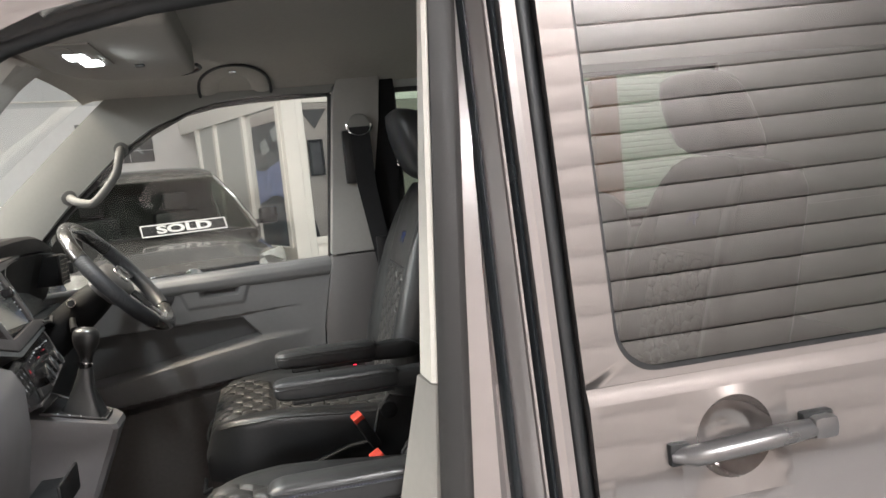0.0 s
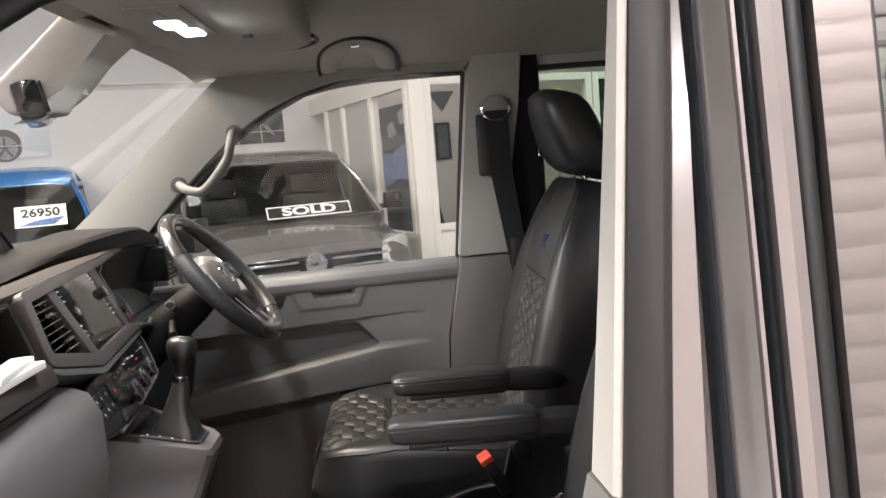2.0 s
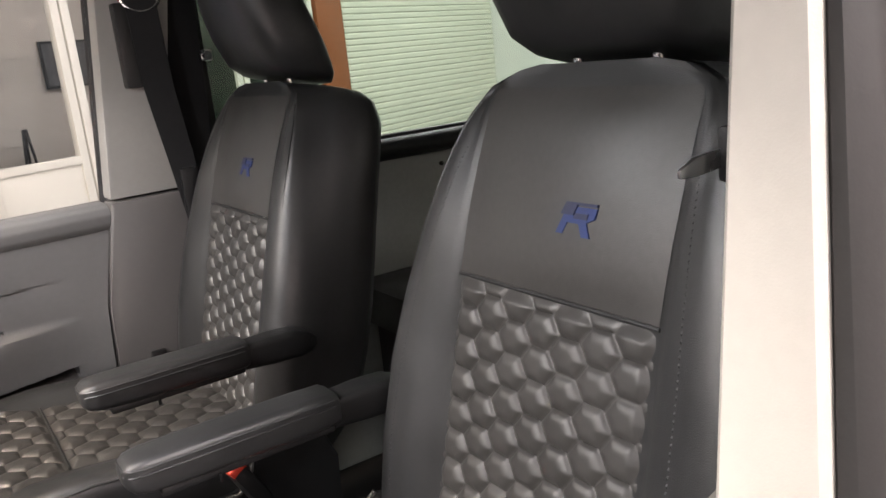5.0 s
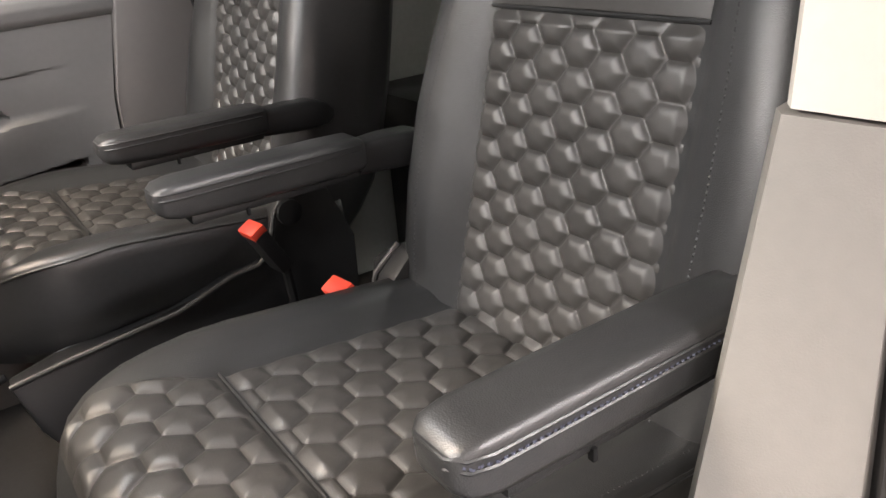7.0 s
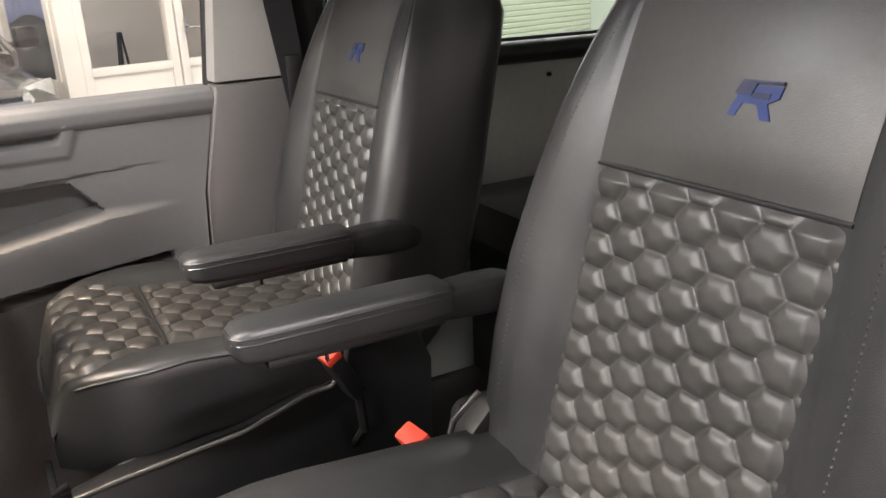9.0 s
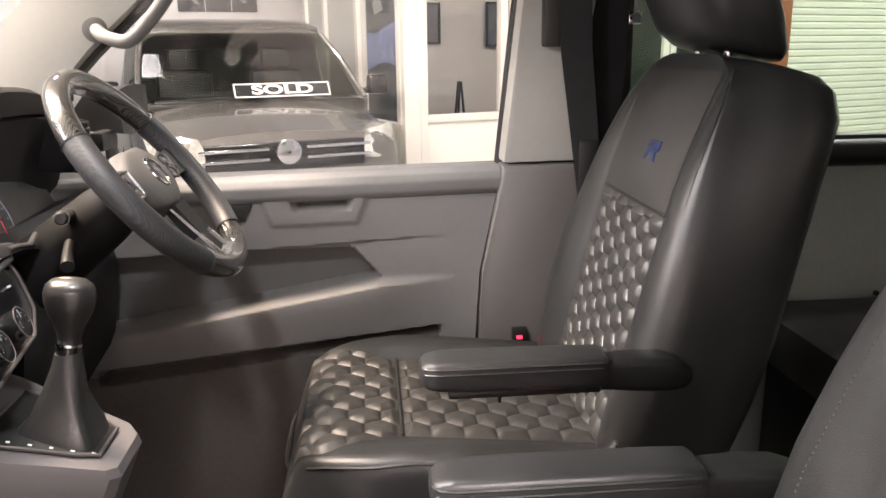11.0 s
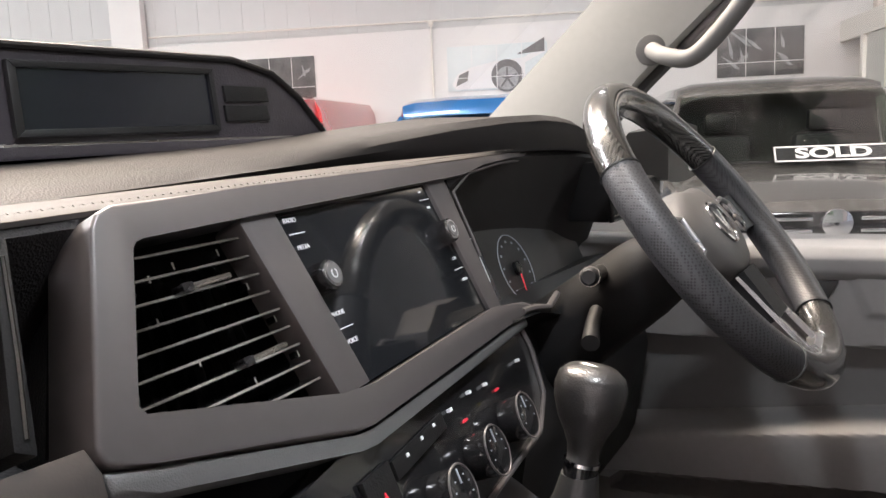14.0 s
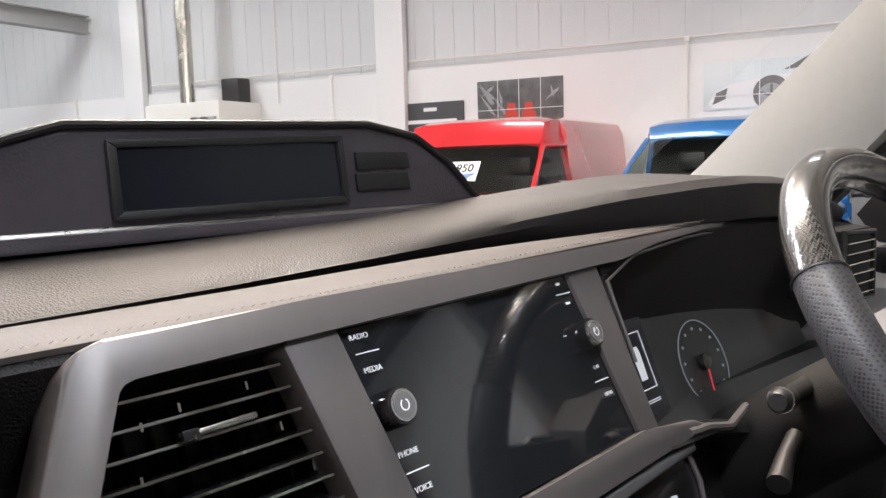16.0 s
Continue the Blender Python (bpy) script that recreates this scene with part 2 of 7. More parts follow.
def perforated(m, scale):
    """Regular pin holes in a leather skin."""
    t = m.node_tree
    n, link = t.nodes, t.links
    p = n["Principled BSDF"]
    v = n.new("ShaderNodeTexVoronoi")
    v.inputs["Scale"].default_value, v.inputs["Randomness"].default_value = scale, 0.12
    co = n.new("ShaderNodeTexCoord")
    link.new(co.outputs["Object"], v.inputs["Vector"])
    ramp = n.new("ShaderNodeValToRGB")
    ramp.color_ramp.elements[0].position, ramp.color_ramp.elements[1].position = 0.28, 0.45
    link.new(v.outputs["Distance"], ramp.inputs[0])
    mix = n.new("ShaderNodeMix")
    mix.data_type, mix.blend_type = "RGBA", "MULTIPLY"
    mix.inputs["Factor"].default_value = 0.85
    old = p.inputs["Base Color"].links[0].from_socket
    link.new(old, mix.inputs["A"])
    link.new(ramp.outputs[0], mix.inputs["B"])
    link.new(mix.outputs["Result"], p.inputs["Base Color"])
    bp = n.new("ShaderNodeBump")
    bp.inputs["Strength"].default_value, bp.inputs["Distance"].default_value = 0.3, 0.0005
    link.new(ramp.outputs[0], bp.inputs["Height"])
    link.new(bp.outputs[0], p.inputs["Normal"])
    return m


M["wheel_leather"] = perforated(mat("perforated_wheel_leather", (0.036, 0.036, 0.039), 0.48, var=0.15), 360)
# body paint in a lighter, duller copy: reflected wall light put into the colour
M["jamb_paint_lit"] = mat("lit_grey_jamb_paint", (0.31, 0.278, 0.27), 0.3, metal=0.6, var=0.05, coat=0.8, scale=2, rvar=0.02, bump=0.8, bscale=9)
M["strip"] = mat("glossy_weather_strip", (0.010, 0.012, 0.014), 0.24, var=0.15, rvar=0.04)
M["pillar_low"] = mat("dark_grey_pillar_plastic", (0.135, 0.126, 0.122), 0.6, var=0.04, bump=0.2, bscale=700)
M["navy"] = mat("navy_stitching", (0.012, 0.016, 0.05), 0.6, var=0.3, scale=80, bump=0.6, bscale=1500)
M["arm_thread"] = mat("blue_grey_thread", (0.05, 0.055, 0.085), 0.6)
M["cladding"] = mat("ribbed_wall_cladding", (0.60, 0.605, 0.60), 0.6, var=0.05, scale=0.5)
# near-black colour that stands in for the dimness inside the parked cabs
M["van_shade"] = mat("dark_cab_shade", (0.012, 0.013, 0.012), 0.7, var=0.2)
# ---- mesh helpers ----
def smooth(ob, angle=40):
    ob.data.polygons.foreach_set("use_smooth", [True] * len(ob.data.polygons))
    ob.data.set_sharp_from_angle(angle=radians(angle))
    return ob


def part(name, bm, material, parent=None, label="", angle=40):
    """Links a bmesh as one mesh object, under a thing or a part."""
    me = bpy.data.meshes.new(name)
    bmesh.ops.recalc_face_normals(bm, faces=bm.faces)
    bm.to_mesh(me)
    bm.free()
    me.materials.append(material)
    ob = new(name, me)
    smooth(ob, angle)
    if parent is not None:
        ob.parent = parent
        ob.matrix_parent_inverse = parent.matrix_basis.inverted()
    if label:
        tagged(ob, label)
    return ob


def thing(name, at, label, category, group="", kind=""):
    ob = new(name)
    ob.matrix_basis = at if isinstance(at, Matrix) else Matrix.Translation(at)
    return tagged(ob, label, category, group, kind)


def bevelled(bm, r, seg=2):
    if r > 0:
        bmesh.ops.bevel(bm, geom=list(bm.edges), offset=r, segments=seg, affect="EDGES", profile=0.6, clamp_overlap=True)
    return bm


def box(x0, x1, y0, y1, z0, z1, r=0.0, m=None, seg=2):
    bm = bmesh.new()
    bmesh.ops.create_cube(bm, size=1.0)
    bmesh.ops.transform(bm, matrix=Matrix.Translation(((x0 + x1) / 2, (y0 + y1) / 2, (z0 + z1) / 2)) @ Matrix.Diagonal((x1 - x0, y1 - y0, z1 - z0, 1)), verts=bm.verts)
    bevelled(bm, r, seg)
    if m is not None:
        bmesh.ops.transform(bm, matrix=m, verts=bm.verts)
    return bm


def loft(rings, closed=True, caps=True, loop=False):
    """A skin through rings of equally many points."""
    bm = bmesh.new()
    vs = [[bm.verts.new(p) for p in r] for r in rings]
    k = len(rings[0])
    pairs = list(zip(vs, vs[1:])) + ([(vs[-1], vs[0])] if loop else [])
    for a, b in pairs:
        for i in range(k if closed else k - 1):
            j = (i + 1) % k
            bm.faces.new((a[i], a[j], b[j], b[i]))
    if caps and closed and not loop:
        bm.faces.new(vs[0][::-1])
        bm.faces.new(vs[-1])
    return bm


def prism(outline, axis, a, b, r=0.0, seg=2):
    """An outline of 2D points, drawn out along an axis from a to b. axis y: points are (x, z); x: (y, z); z: (x, y)."""
    def at(p, h):
        return {"x": (h, p[0], p[1]), "y": (p[0], h, p[1]), "z": (p[0], p[1], h)}[axis]
    bm = loft([[at(p, a) for p in outline], [at(p, b) for p in outline]])
    return bevelled(bm, r, seg)


def tube(path, r, n=10, closed=False, flat=1.0):
    """A round bar along a path; r may be a list."""
    pts = [Vector(p) for p in path]
    rings = []
    side = None
    for i, p in enumerate(pts):
        a = pts[i - 1] if (i > 0 or closed) else p
        b = pts[(i + 1) % len(pts)] if (i < len(pts) - 1 or closed) else p
        d = (b - a).normalized()
        if side is None:
            side = d.orthogonal().normalized()
        side = (side - d * side.dot(d)).normalized()
        up = d.cross(side)
        rr = r[i] if isinstance(r, (list, tuple)) else r
        rings.append([p + side * (rr * math.cos(2 * math.pi * k / n)) + up * (rr * flat * math.sin(2 * math.pi * k / n)) for k in range(n)])
    return loft(rings, loop=closed)


def merge(*bms):
    out = bmesh.new()
    for b in bms:
        me = bpy.data.meshes.new("t")
        b.to_mesh(me)
        b.free()
        out.from_mesh(me)
        bpy.data.meshes.remove(me)
    return out


def disc(c, normal, r, depth, n=24, bevel=0.0):
    bm = bmesh.new()
    bmesh.ops.create_cone(bm, cap_ends=True, segments=n, radius1=r, radius2=r, depth=depth)
    bevelled(bm, bevel)
    q = Vector((0, 0, 1)).rotation_difference(Vector(normal).normalized()).to_matrix().to_4x4()
    bmesh.ops.transform(bm, matrix=Matrix.Translation(c) @ q, verts=bm.verts)
    return bm


def moved(bm, m):
    bmesh.ops.transform(bm, matrix=m, verts=bm.verts)
    return bm


def curve_points(ctrl, steps=8):
    """A smooth curve through control points (Catmull-Rom)."""
    P = [Vector(p) for p in ctrl]
    P = [P[0] * 2 - P[1]] + P + [P[-1] * 2 - P[-2]]
    out = []
    for i in range(1, len(P) - 2):
        for s in range(steps):
            t = s / steps
            a, b, c, d = P[i - 1:i + 3]
            out.append(0.5 * ((2 * b) + (c - a) * t + (2 * a - 5 * b + 4 * c - d) * t * t + (3 * b - a - 3 * c + d) * t ** 3))
    out.append(P[-2])
    return out


def lpart(name, bm, material, parent, label="", angle=40):
    """A part whose mesh is given in its parent's own space."""
    ob = part(name, bm, material, None, label, angle)
    ob.parent = parent
    return ob


def structure(name, bm, material, m, label, category, angle=40):
    ob = part(name, bm, material, None, "", angle)
    ob.matrix_basis = m
    return tagged(ob, label, category, "", "structure")


def lettering(text, size, depth=0.001, bold=0.0):
    """A bmesh of letters in the xy plane, centred."""
    c = bpy.data.curves.new("letters", "FONT")
    c.body, c.size, c.extrude, c.align_x, c.align_y = text, size, depth, "CENTER", "CENTER"
    c.offset = bold
    o = new("letters", c)
    me = bpy.data.meshes.new_from_object(o.evaluated_get(bpy.context.evaluated_depsgraph_get()))
    bm = bmesh.new()
    bm.from_mesh(me)
    bpy.data.objects.remove(o)
    bpy.data.curves.remove(c)
    bpy.data.meshes.remove(me)
    return bm


def frame_bm(x0, x1, z0, z1, w, y0, y1, r=0.0):
    """A rectangular frame in the xz plane, w wide."""
    return merge(box(x0, x0 + w, y0, y1, z0, z1, r), box(x1 - w, x1, y0, y1, z0, z1, r),
                 box(x0 + w, x1 - w, y0, y1, z0, z0 + w, r), box(x0 + w, x1 - w, y0, y1, z1 - w, z1, r))


# ---- the hall ----
HALL = pose(-1.4, 11.4, 0, 0, 0, 21)


def at_hall(x, y, z, rz=0):
    return HALL @ pose(x, y, z, 0, 0, rz)


structure("wall_north", box(-22, 8.5, 0, 0.25, 0, 2.72), M["wall"], HALL, "white painted block wall of the hall with a ledge", "wall")
rib = bmesh.new()
for k in range(102):
    x = -22 + k * 0.3
    for w0, w1, d in ((0.0, 0.26, 0.06), (0.26, 0.3, 0.066)):
        v = [rib.verts.new(p) for p in ((x + w0, d, 2.72), (x + w1, d, 2.72), (x + w1, d, 6.6), (x + w0, d, 6.6), (x + w0, 0.25, 2.72), (x + w1, 0.25, 2.72), (x + w1, 0.25, 6.6), (x + w0, 0.25, 6.6))]
        for q in ((0, 1, 2, 3), (5, 4, 7, 6), (0, 4, 5, 1), (3, 2, 6, 7), (1, 5, 6, 2), (4, 0, 3, 7)):
            rib.faces.new([v[i] for i in q])
structure("wall_north_upper", rib, M["cladding"], HALL, "pale ribbed sheet cladding above the block wall", "wall")
structure("wall_west", box(-22.3, -22, -16, 0.25, 0, 6.6), M["wall"], HALL, "white painted end wall of the hall", "wall")
structure("wall_east", box(8.5, 8.8, -16, 0.25, 0, 6.6), M["wall"], HALL, "white painted end wall of the hall", "wall")
structure("floor", box(-22.3, 8.8, -16, 0.25, -0.2, 0), M["concrete"], HALL, "grey painted concrete hall floor", "floor")
structure("ceiling", box(-22.3, 8.8, -16, 0.25, 6.6, 6.8), M["roofing"], HALL, "pale sheet roof over the hall", "ceiling")

# slatted shutter wall behind the doorway side of the van
slats = bmesh.new()
SH = pose(0, -3.2, 0, 0, 0, 4)
for k in range(33):
    z = 0.06 + k * 0.21
    slats2 = prism([(0.0, z), (0.011, z + 0.006), (0.015, z + 0.03), (0.017, z + 0.10), (0.015, z + 0.17), (0.011, z + 0.196), (-0.004, z + 0.201), (-0.02, z + 0.201), (-0.02, z)], "x", -12, 10)
    me = bpy.data.meshes.new("t")
    slats2.to_mesh(me)
    slats2.free()
    slats.from_mesh(me)
    bpy.data.meshes.remove(me)
structure("wall_south", slats, M["shutter"], SH, "pinkish grey slatted roller shutter wall", "shutter", 20)
structure("wall_south_upper", box(-12, 10, -0.2, -0.03, 0, 7.0), M["dark_gap"], SH, "dark wall behind the roller shutter", "wall")

# pilasters, conduits and the ledge line
for x in (-8.25, -13.3, -3.0 + 9.5):
    structure("pilaster", box(x - 0.22, x + 0.22, -0.12, -0.001, 0, 6.5, 0.01), M["wall"], at_hall(0, 0, 0), "white painted wall pilaster", "pilaster")
for x, z0, z1 in ((-4.3, 1.2, 2.75), (-10.3, 2.4, 5.5), (-9.3, 1.2, 2.7), (-14.9, 1.2, 2.7)):
    structure("trim_conduit", merge(tube([(x, -0.025, z0), (x, -0.025, z1)], 0.012, 8), box(x - 0.03, x + 0.03, -0.05, -0.001, z1, z1 + 0.06, 0.006)), M["pvc"], HALL, "white electrical conduit on the wall", "conduit")
structure("trim_cable", merge(tube([(-8.0, -0.02, 2.84), (-3.5, -0.02, 2.80), (0.3, -0.02, 2.78)], 0.012, 6), tube([(-13.0, -0.02, 2.86), (-8.5, -0.02, 2.85)], 0.012, 6)), M["pvc"], HALL, "white cable run along the wall", "cable")

# roof beam
structure("beam", prism([(-0.12, 0), (0.12, 0), (0.12, 0.02), (0.02, 0.02), (0.02, 0.28), (0.12, 0.28), (0.12, 0.3), (-0.12, 0.3), (-0.12, 0.28), (-0.02, 0.28), (-0.02, 0.02), (-0.12, 0.02)], "y", -9.0, 0, 0), M["steel_paint"], at_hall(-14.5, -0.01, 3.85), "grey steel roof beam", "beam")

# flue, heater and loudspeaker
o = thing("wall_heater", at_hall(-11.4, -0.62, 1.62), "white workshop heater with a steel flue pipe", "heater")
lpart("case", box(-0.75, 0.75, -0.3, 0.6, -1.7, 0.82, 0.02), M["pvc"], o)
lpart("flue", merge(tube([(-0.25, 0.1, 0.8), (-0.25, 0.1, 4.8)], 0.11, 20), tube([(-0.25, 0.1, 2.1), (-0.25, 0.1, 2.2)], 0.12, 20), tube([(-0.25, 0.1, 3.2), (-0.25, 0.1, 3.3)], 0.12, 20)), M["flue"], o, "shiny steel flue pipe")
lpart("panel", box(0.2, 0.7, -0.32, -0.3, 0.1, 0.6, 0.01), M["silver"], o)
o = thing("wall_speaker", at_hall(-11.0, -0.16, 2.42), "black loudspeaker box on the wall", "speaker")
lpart("case", box(-0.17, 0.17, -0.14, 0.13, -0.02, 0.4, 0.02), M["black"], o)
lpart("bracket", box(-0.04, 0.04, 0.12, 0.16, 0.1, 0.3, 0.005), M["steel_paint"], o)
o = thing("wall_sign", at_hall(-7.68, -0.03, 1.75), "dark wall sign with pale lettering bars", "sign")
lpart("board", box(-0.5, 0.5, -0.01, 0.029, 0, 0.52, 0.004), M["sign_dark"], o)
for k, (a, b, z) in enumerate(((-0.1, 0.1, 0.40), (-0.38, 0.4, 0.24), (-0.25, 0.28, 0.12))):
    lpart("lettering_bar", box(a, b, -0.014, -0.0105, z, z + 0.05), M["white"], o)


def poster(x, w, kind, label):
    o = thing("poster", at_hall(x, -0.012, 1.96), label, "poster", "posters on the hall wall")
    h = 0.53
    lpart("print", box(0, w, 0, 0.011, 0, h, 0.001), M["print_pale" if kind == "pale" else "print_dark"], o)
    if kind == "pale":
        cx, cz, r = w * 0.6, 0.13, 0.19
        lpart("wheel_arch", disc((cx, -0.002, cz + 0.03), (0, 1, 0), r, 0.003, 28), M["print_ink"], o)
        lpart("wheel_rim", disc((cx, -0.005, cz), (0, 1, 0), r * 0.72, 0.003, 28), M["print_rim"], o)
        for k in range(5):
            a = k * math.tau / 5
            lpart("spoke", box(-0.012, 0.012, -0.009, -0.0066, 0.0, r * 0.66, 0, pose(cx, 0, cz, 0, math.degrees(a), 0)), M["print_ink"], o)
        lpart("body_shape", prism([(0.05, 0.08), (0.12, 0.2), (0.3, 0.28), (cx - 0.15, 0.33), (cx + 0.2, 0.36), (w - 0.02, 0.5), (w - 0.02, 0.42), (cx + 0.22, 0.3), (cx + 0.21, 0.1), (w - 0.04, 0.05), (w - 0.04, 0.02), (0.1, 0.02)], "y", -0.001, -0.0002), M["white"], o)
        lpart("window_shape", prism([(w - 0.36, 0.40), (w - 0.03, 0.58), (w - 0.03, 0.42), (w - 0.22, 0.41)], "y", -0.004, -0.001), M["print_ink"], o)
        lpart("lamp_shape", prism([(0.1, 0.06), (0.24, 0.12), (0.26, 0.24), (0.14, 0.19)], "y", -0.004, -0.001), M["print_ink"], o)
    if kind == "red":
        for dx in (-0.11, 0.13):
            lpart("red_shape", prism([(-0.1, 0), (0.1, 0), (0.09, 0.1), (0.06, 0.12), (0.05, 0.22), (-0.05, 0.22), (-0.06, 0.12), (-0.09, 0.1)], "y", -0.003, -0.0002), M["print_red"], o).location = (w / 2 + dx, 0, 0.01)
    if kind != "pale":
        rnd = random.Random(len(kind))
        for k in range(9):
            x, z, l, a = w * (0.08 + 0.84 * rnd.random()), h * (0.3 + 0.55 * rnd.random()), 0.07 + 0.12 * rnd.random(), rnd.choice((-50, -35, 40, 55, 80))
            if kind == "red" and abs(x - w / 2) < 0.25:
                x = w * 0.12 if x < w / 2 else w * 0.88
            lpart("pale_streak", prism([(-l, -0.008), (l * 0.6, -0.022), (l, 0.006), (l * 0.2, 0.02)], "y", -0.0030, -0.0005), M["print_rim"], o).matrix_basis = pose(x, 0, z, 0, a, 0)
    nx = 3 if kind != "dark" else 2
    for k in range(1, nx + 1):
        lpart("grid_line", box(w * k / (nx + 1) - 0.004, w * k / (nx + 1) + 0.004, -0.012, -0.0092, 0.0, h), M["white"], o)
    lpart("grid_line", box(0, w, -0.0125, -0.0097, 0.15, 0.158), M["white"], o)
    return o


poster(-1.0, 0.93, "dark", "dark monochrome poster in a white grid frame")
poster(-4.12, 1.2, "pale", "pale poster showing a white car and its wheel")
poster(-6.98, 1.18, "red", "dark poster with two red shapes and white grid")

# ---- the glazed office ----
OX0, OX1, OY = 0.3, 5.0, -3.6
structure("office_wall_side", merge(box(OX0, OX0 + 0.08, OY + 0.12, -0.01, 0, 0.85), box(OX0, OX0 + 0.08, OY + 0.12, -0.01, 2.28, 2.42)), M["pvc"], HALL, "white panels of the office side", "wall")
structure("office_fascia", merge(box(OX0, OX1, OY, OY + 0.1, 2.42, 2.5), box(OX0, OX0 + 0.08, OY + 0.1, -0.01, 2.42, 2.5)), M["pvc"], HALL, "white fascia over the office glazing", "fascia")
back = structure("office_wall_back", box(OX0 + 0.12, OX1, -0.72, -0.66, 0, 2.76), M["office_wall"], HALL, "boarded grey brown inner wall of the office", "wall")
lap = None
for k in range(13):
    b = part("board", prism([(-0.72, 0.0), (-0.750, 0.0), (-0.742, 0.1999), (-0.72, 0.1999)], "x", OX0 + 0.13, 2.5), M["office_wall"], back) if lap is None else new("board", lap)
    if lap is None:
        lap = b.data
    else:
        b.parent = back
    b.matrix_basis = pose(0, 0, 0.1 + 0.2 * k)
structure("office_partition", box(3.78, 3.86, OY + 0.15, -0.76, 0, 2.41), M["office_wall"], HALL, "plain inner partition of the office", "wall")
k = 0
for y in (-0.75, -1.45, -2.45, OY + 0.12):
    structure("office_mullion", box(OX0 - 0.01, OX0 + 0.09, y - 0.04, y + 0.04, 0.85, 2.28, 0.004), M["pvc"], HALL, "white upright window frame of the office", "window frame")
for i, (a, b) in enumerate(((-3.44, -2.49), (-2.41, -1.49), (-1.41, -0.79))):
    g = structure("office_window_%d" % (i + 1), box(OX0 + 0.03, OX0 + 0.036, a, b, 0.85, 2.28), M["glass"] if i == 0 else M["frosted"], HALL, "glass pane in the office side" if i == 0 else "frosted grey pane in the office side", "window")
    g.visible_shadow = False


def office_bay(x0, x1, z0, name, label, pane):
    o = thing(name, at_hall(0, OY, 0), label, "window", "office front bays")
    w = 0.075
    lpart("frame", frame_bm(x0, x1, z0, 2.36, w, 0, 0.08, 0.004), M["pvc"], o)
    if z0 < 0.1:
        lpart("panel", box(x0 + w, x1 - w, 0.02, 0.06, z0 + w, 0.86, 0.005), M["pvc"], o)
        lpart("rail", box(x0 + w, x1 - w, 0.0, 0.08, 0.86, 0.93, 0.004), M["pvc"], o)
    g = lpart("pane", box(x0 + w, x1 - w, 0.037, 0.043, 0.93, 2.36 - w), pane, o)
    g.visible_shadow = False
    return o


post = structure("office_post", box(0.3, 0.45, OY, OY + 0.12, 0, 2.42, 0.006), M["pvc"], HALL, "white corner post of the office", "post")
office_bay(0.45, 1.34, 0.0, "office_window", "white framed office window with clear glass", M["glass"])
dr = office_bay(1.36, 2.4, 0.0, "office_door", "white framed glazed office door, closed", M["glass"])
lpart("handle", merge(tube([(1.44, -0.03, 1.2), (1.56, -0.05, 1.2)], 0.011, 8), box(1.425, 1.455, -0.02, 0.0, 1.12, 1.28, 0.005)), M["silver"], dr)
lpart("notice", box(1.92, 2.04, 0.031, 0.036, 1.95, 2.2), M["yellow"], dr, "yellow notice on the glass")
office_bay(2.42, 3.25, 0.0, "office_window", "white framed office window with dark green pane", M["green_glass"])
office_bay(3.27, 4.45, 0.0, "office_window", "white framed office window with dark green pane", M["green_glass"])
structure("brown_post", box(4.5, 4.95, OY - 0.02, OY + 0.2, 0, 3.2, 0.01), M["brown"], HALL, "rust brown painted steel door post", "post")
sl = bmesh.new()
for k in range(42):
    z = 0.02 + k * 0.075
    b = prism([(OY, z), (OY - 0.014, z + 0.012), (OY - 0.014, z + 0.055), (OY, z + 0.072), (OY + 0.02, z + 0.072), (OY + 0.02, z)], "x", 4.96, 8.49)
    me = bpy.data.meshes.new("t")
    b.to_mesh(me)
    b.free()
    sl.from_mesh(me)
    bpy.data.meshes.remove(me)
structure("door_shutter", sl, M["cream_shutter"], HALL, "cream ribbed roller shutter door, closed", "shutter", 20)
structure("wall_over_shutter", box(4.96, 8.49, OY, OY + 0.2, 3.2, 6.59), M["wall"], HALL, "white wall above the roller shutter", "wall")

# pictures and things in the office
for x, z, w, h in ((1.93, 1.81, 0.11, 0.50), (3.10, 1.80, 0.40, 0.56)):
    o = thing("framed_picture", at_hall(x, -0.751, z), "black framed picture on the office wall", "picture", "office pictures")
    lpart("frame", frame_bm(-w, w, -h * 0.5, h * 0.5, 0.03, -0.03, 0, 0.003), M["black"], o)
    lpart("print", box(-w + 0.03, w - 0.03, -0.012, -0.002, -h * 0.5 + 0.03, h * 0.5 - 0.03), M["print_ink"], o)
o = thing("wall_pennant", at_hall(1.95, -0.751, 2.36), "grey triangular pennant on the office wall", "pennant")
lpart("cloth", prism([(-0.2, 0.12), (0.2, 0.12), (0, -0.15)], "y", -0.01, -0.002), M["dark_trim"], o)
o = thing("easel_stand", at_hall(2.20, -0.98, 0), "dark folding stand in the office", "stand")
for dx in (-0.12, 0.12, 0.02):
    lpart("leg", tube([(dx * 1.1, 0.16 if dx == 0.02 else 0, 0), (dx * 0.15, 0, 1.10)], 0.016, 6), M["black"], o)
o = thing("leaning_board", at_hall(1.80, -0.80, 0), "dark narrow board leaning on the office wall", "board")
lpart("plank", prism([(-0.10, 1.12), (-0.07, 1.12), (0.19, 0.0), (0.10, 0.0)], "y", -0.03, 0.01), M["sign_dark"], o)
o = thing("office_desk", at_hall(0.85, -2.6, 0), "pale office desk by the window", "desk")
lpart("top", box(-0.35, 0.3, -0.6, 0.6, 0.72, 0.76, 0.005), M["pvc"], o)
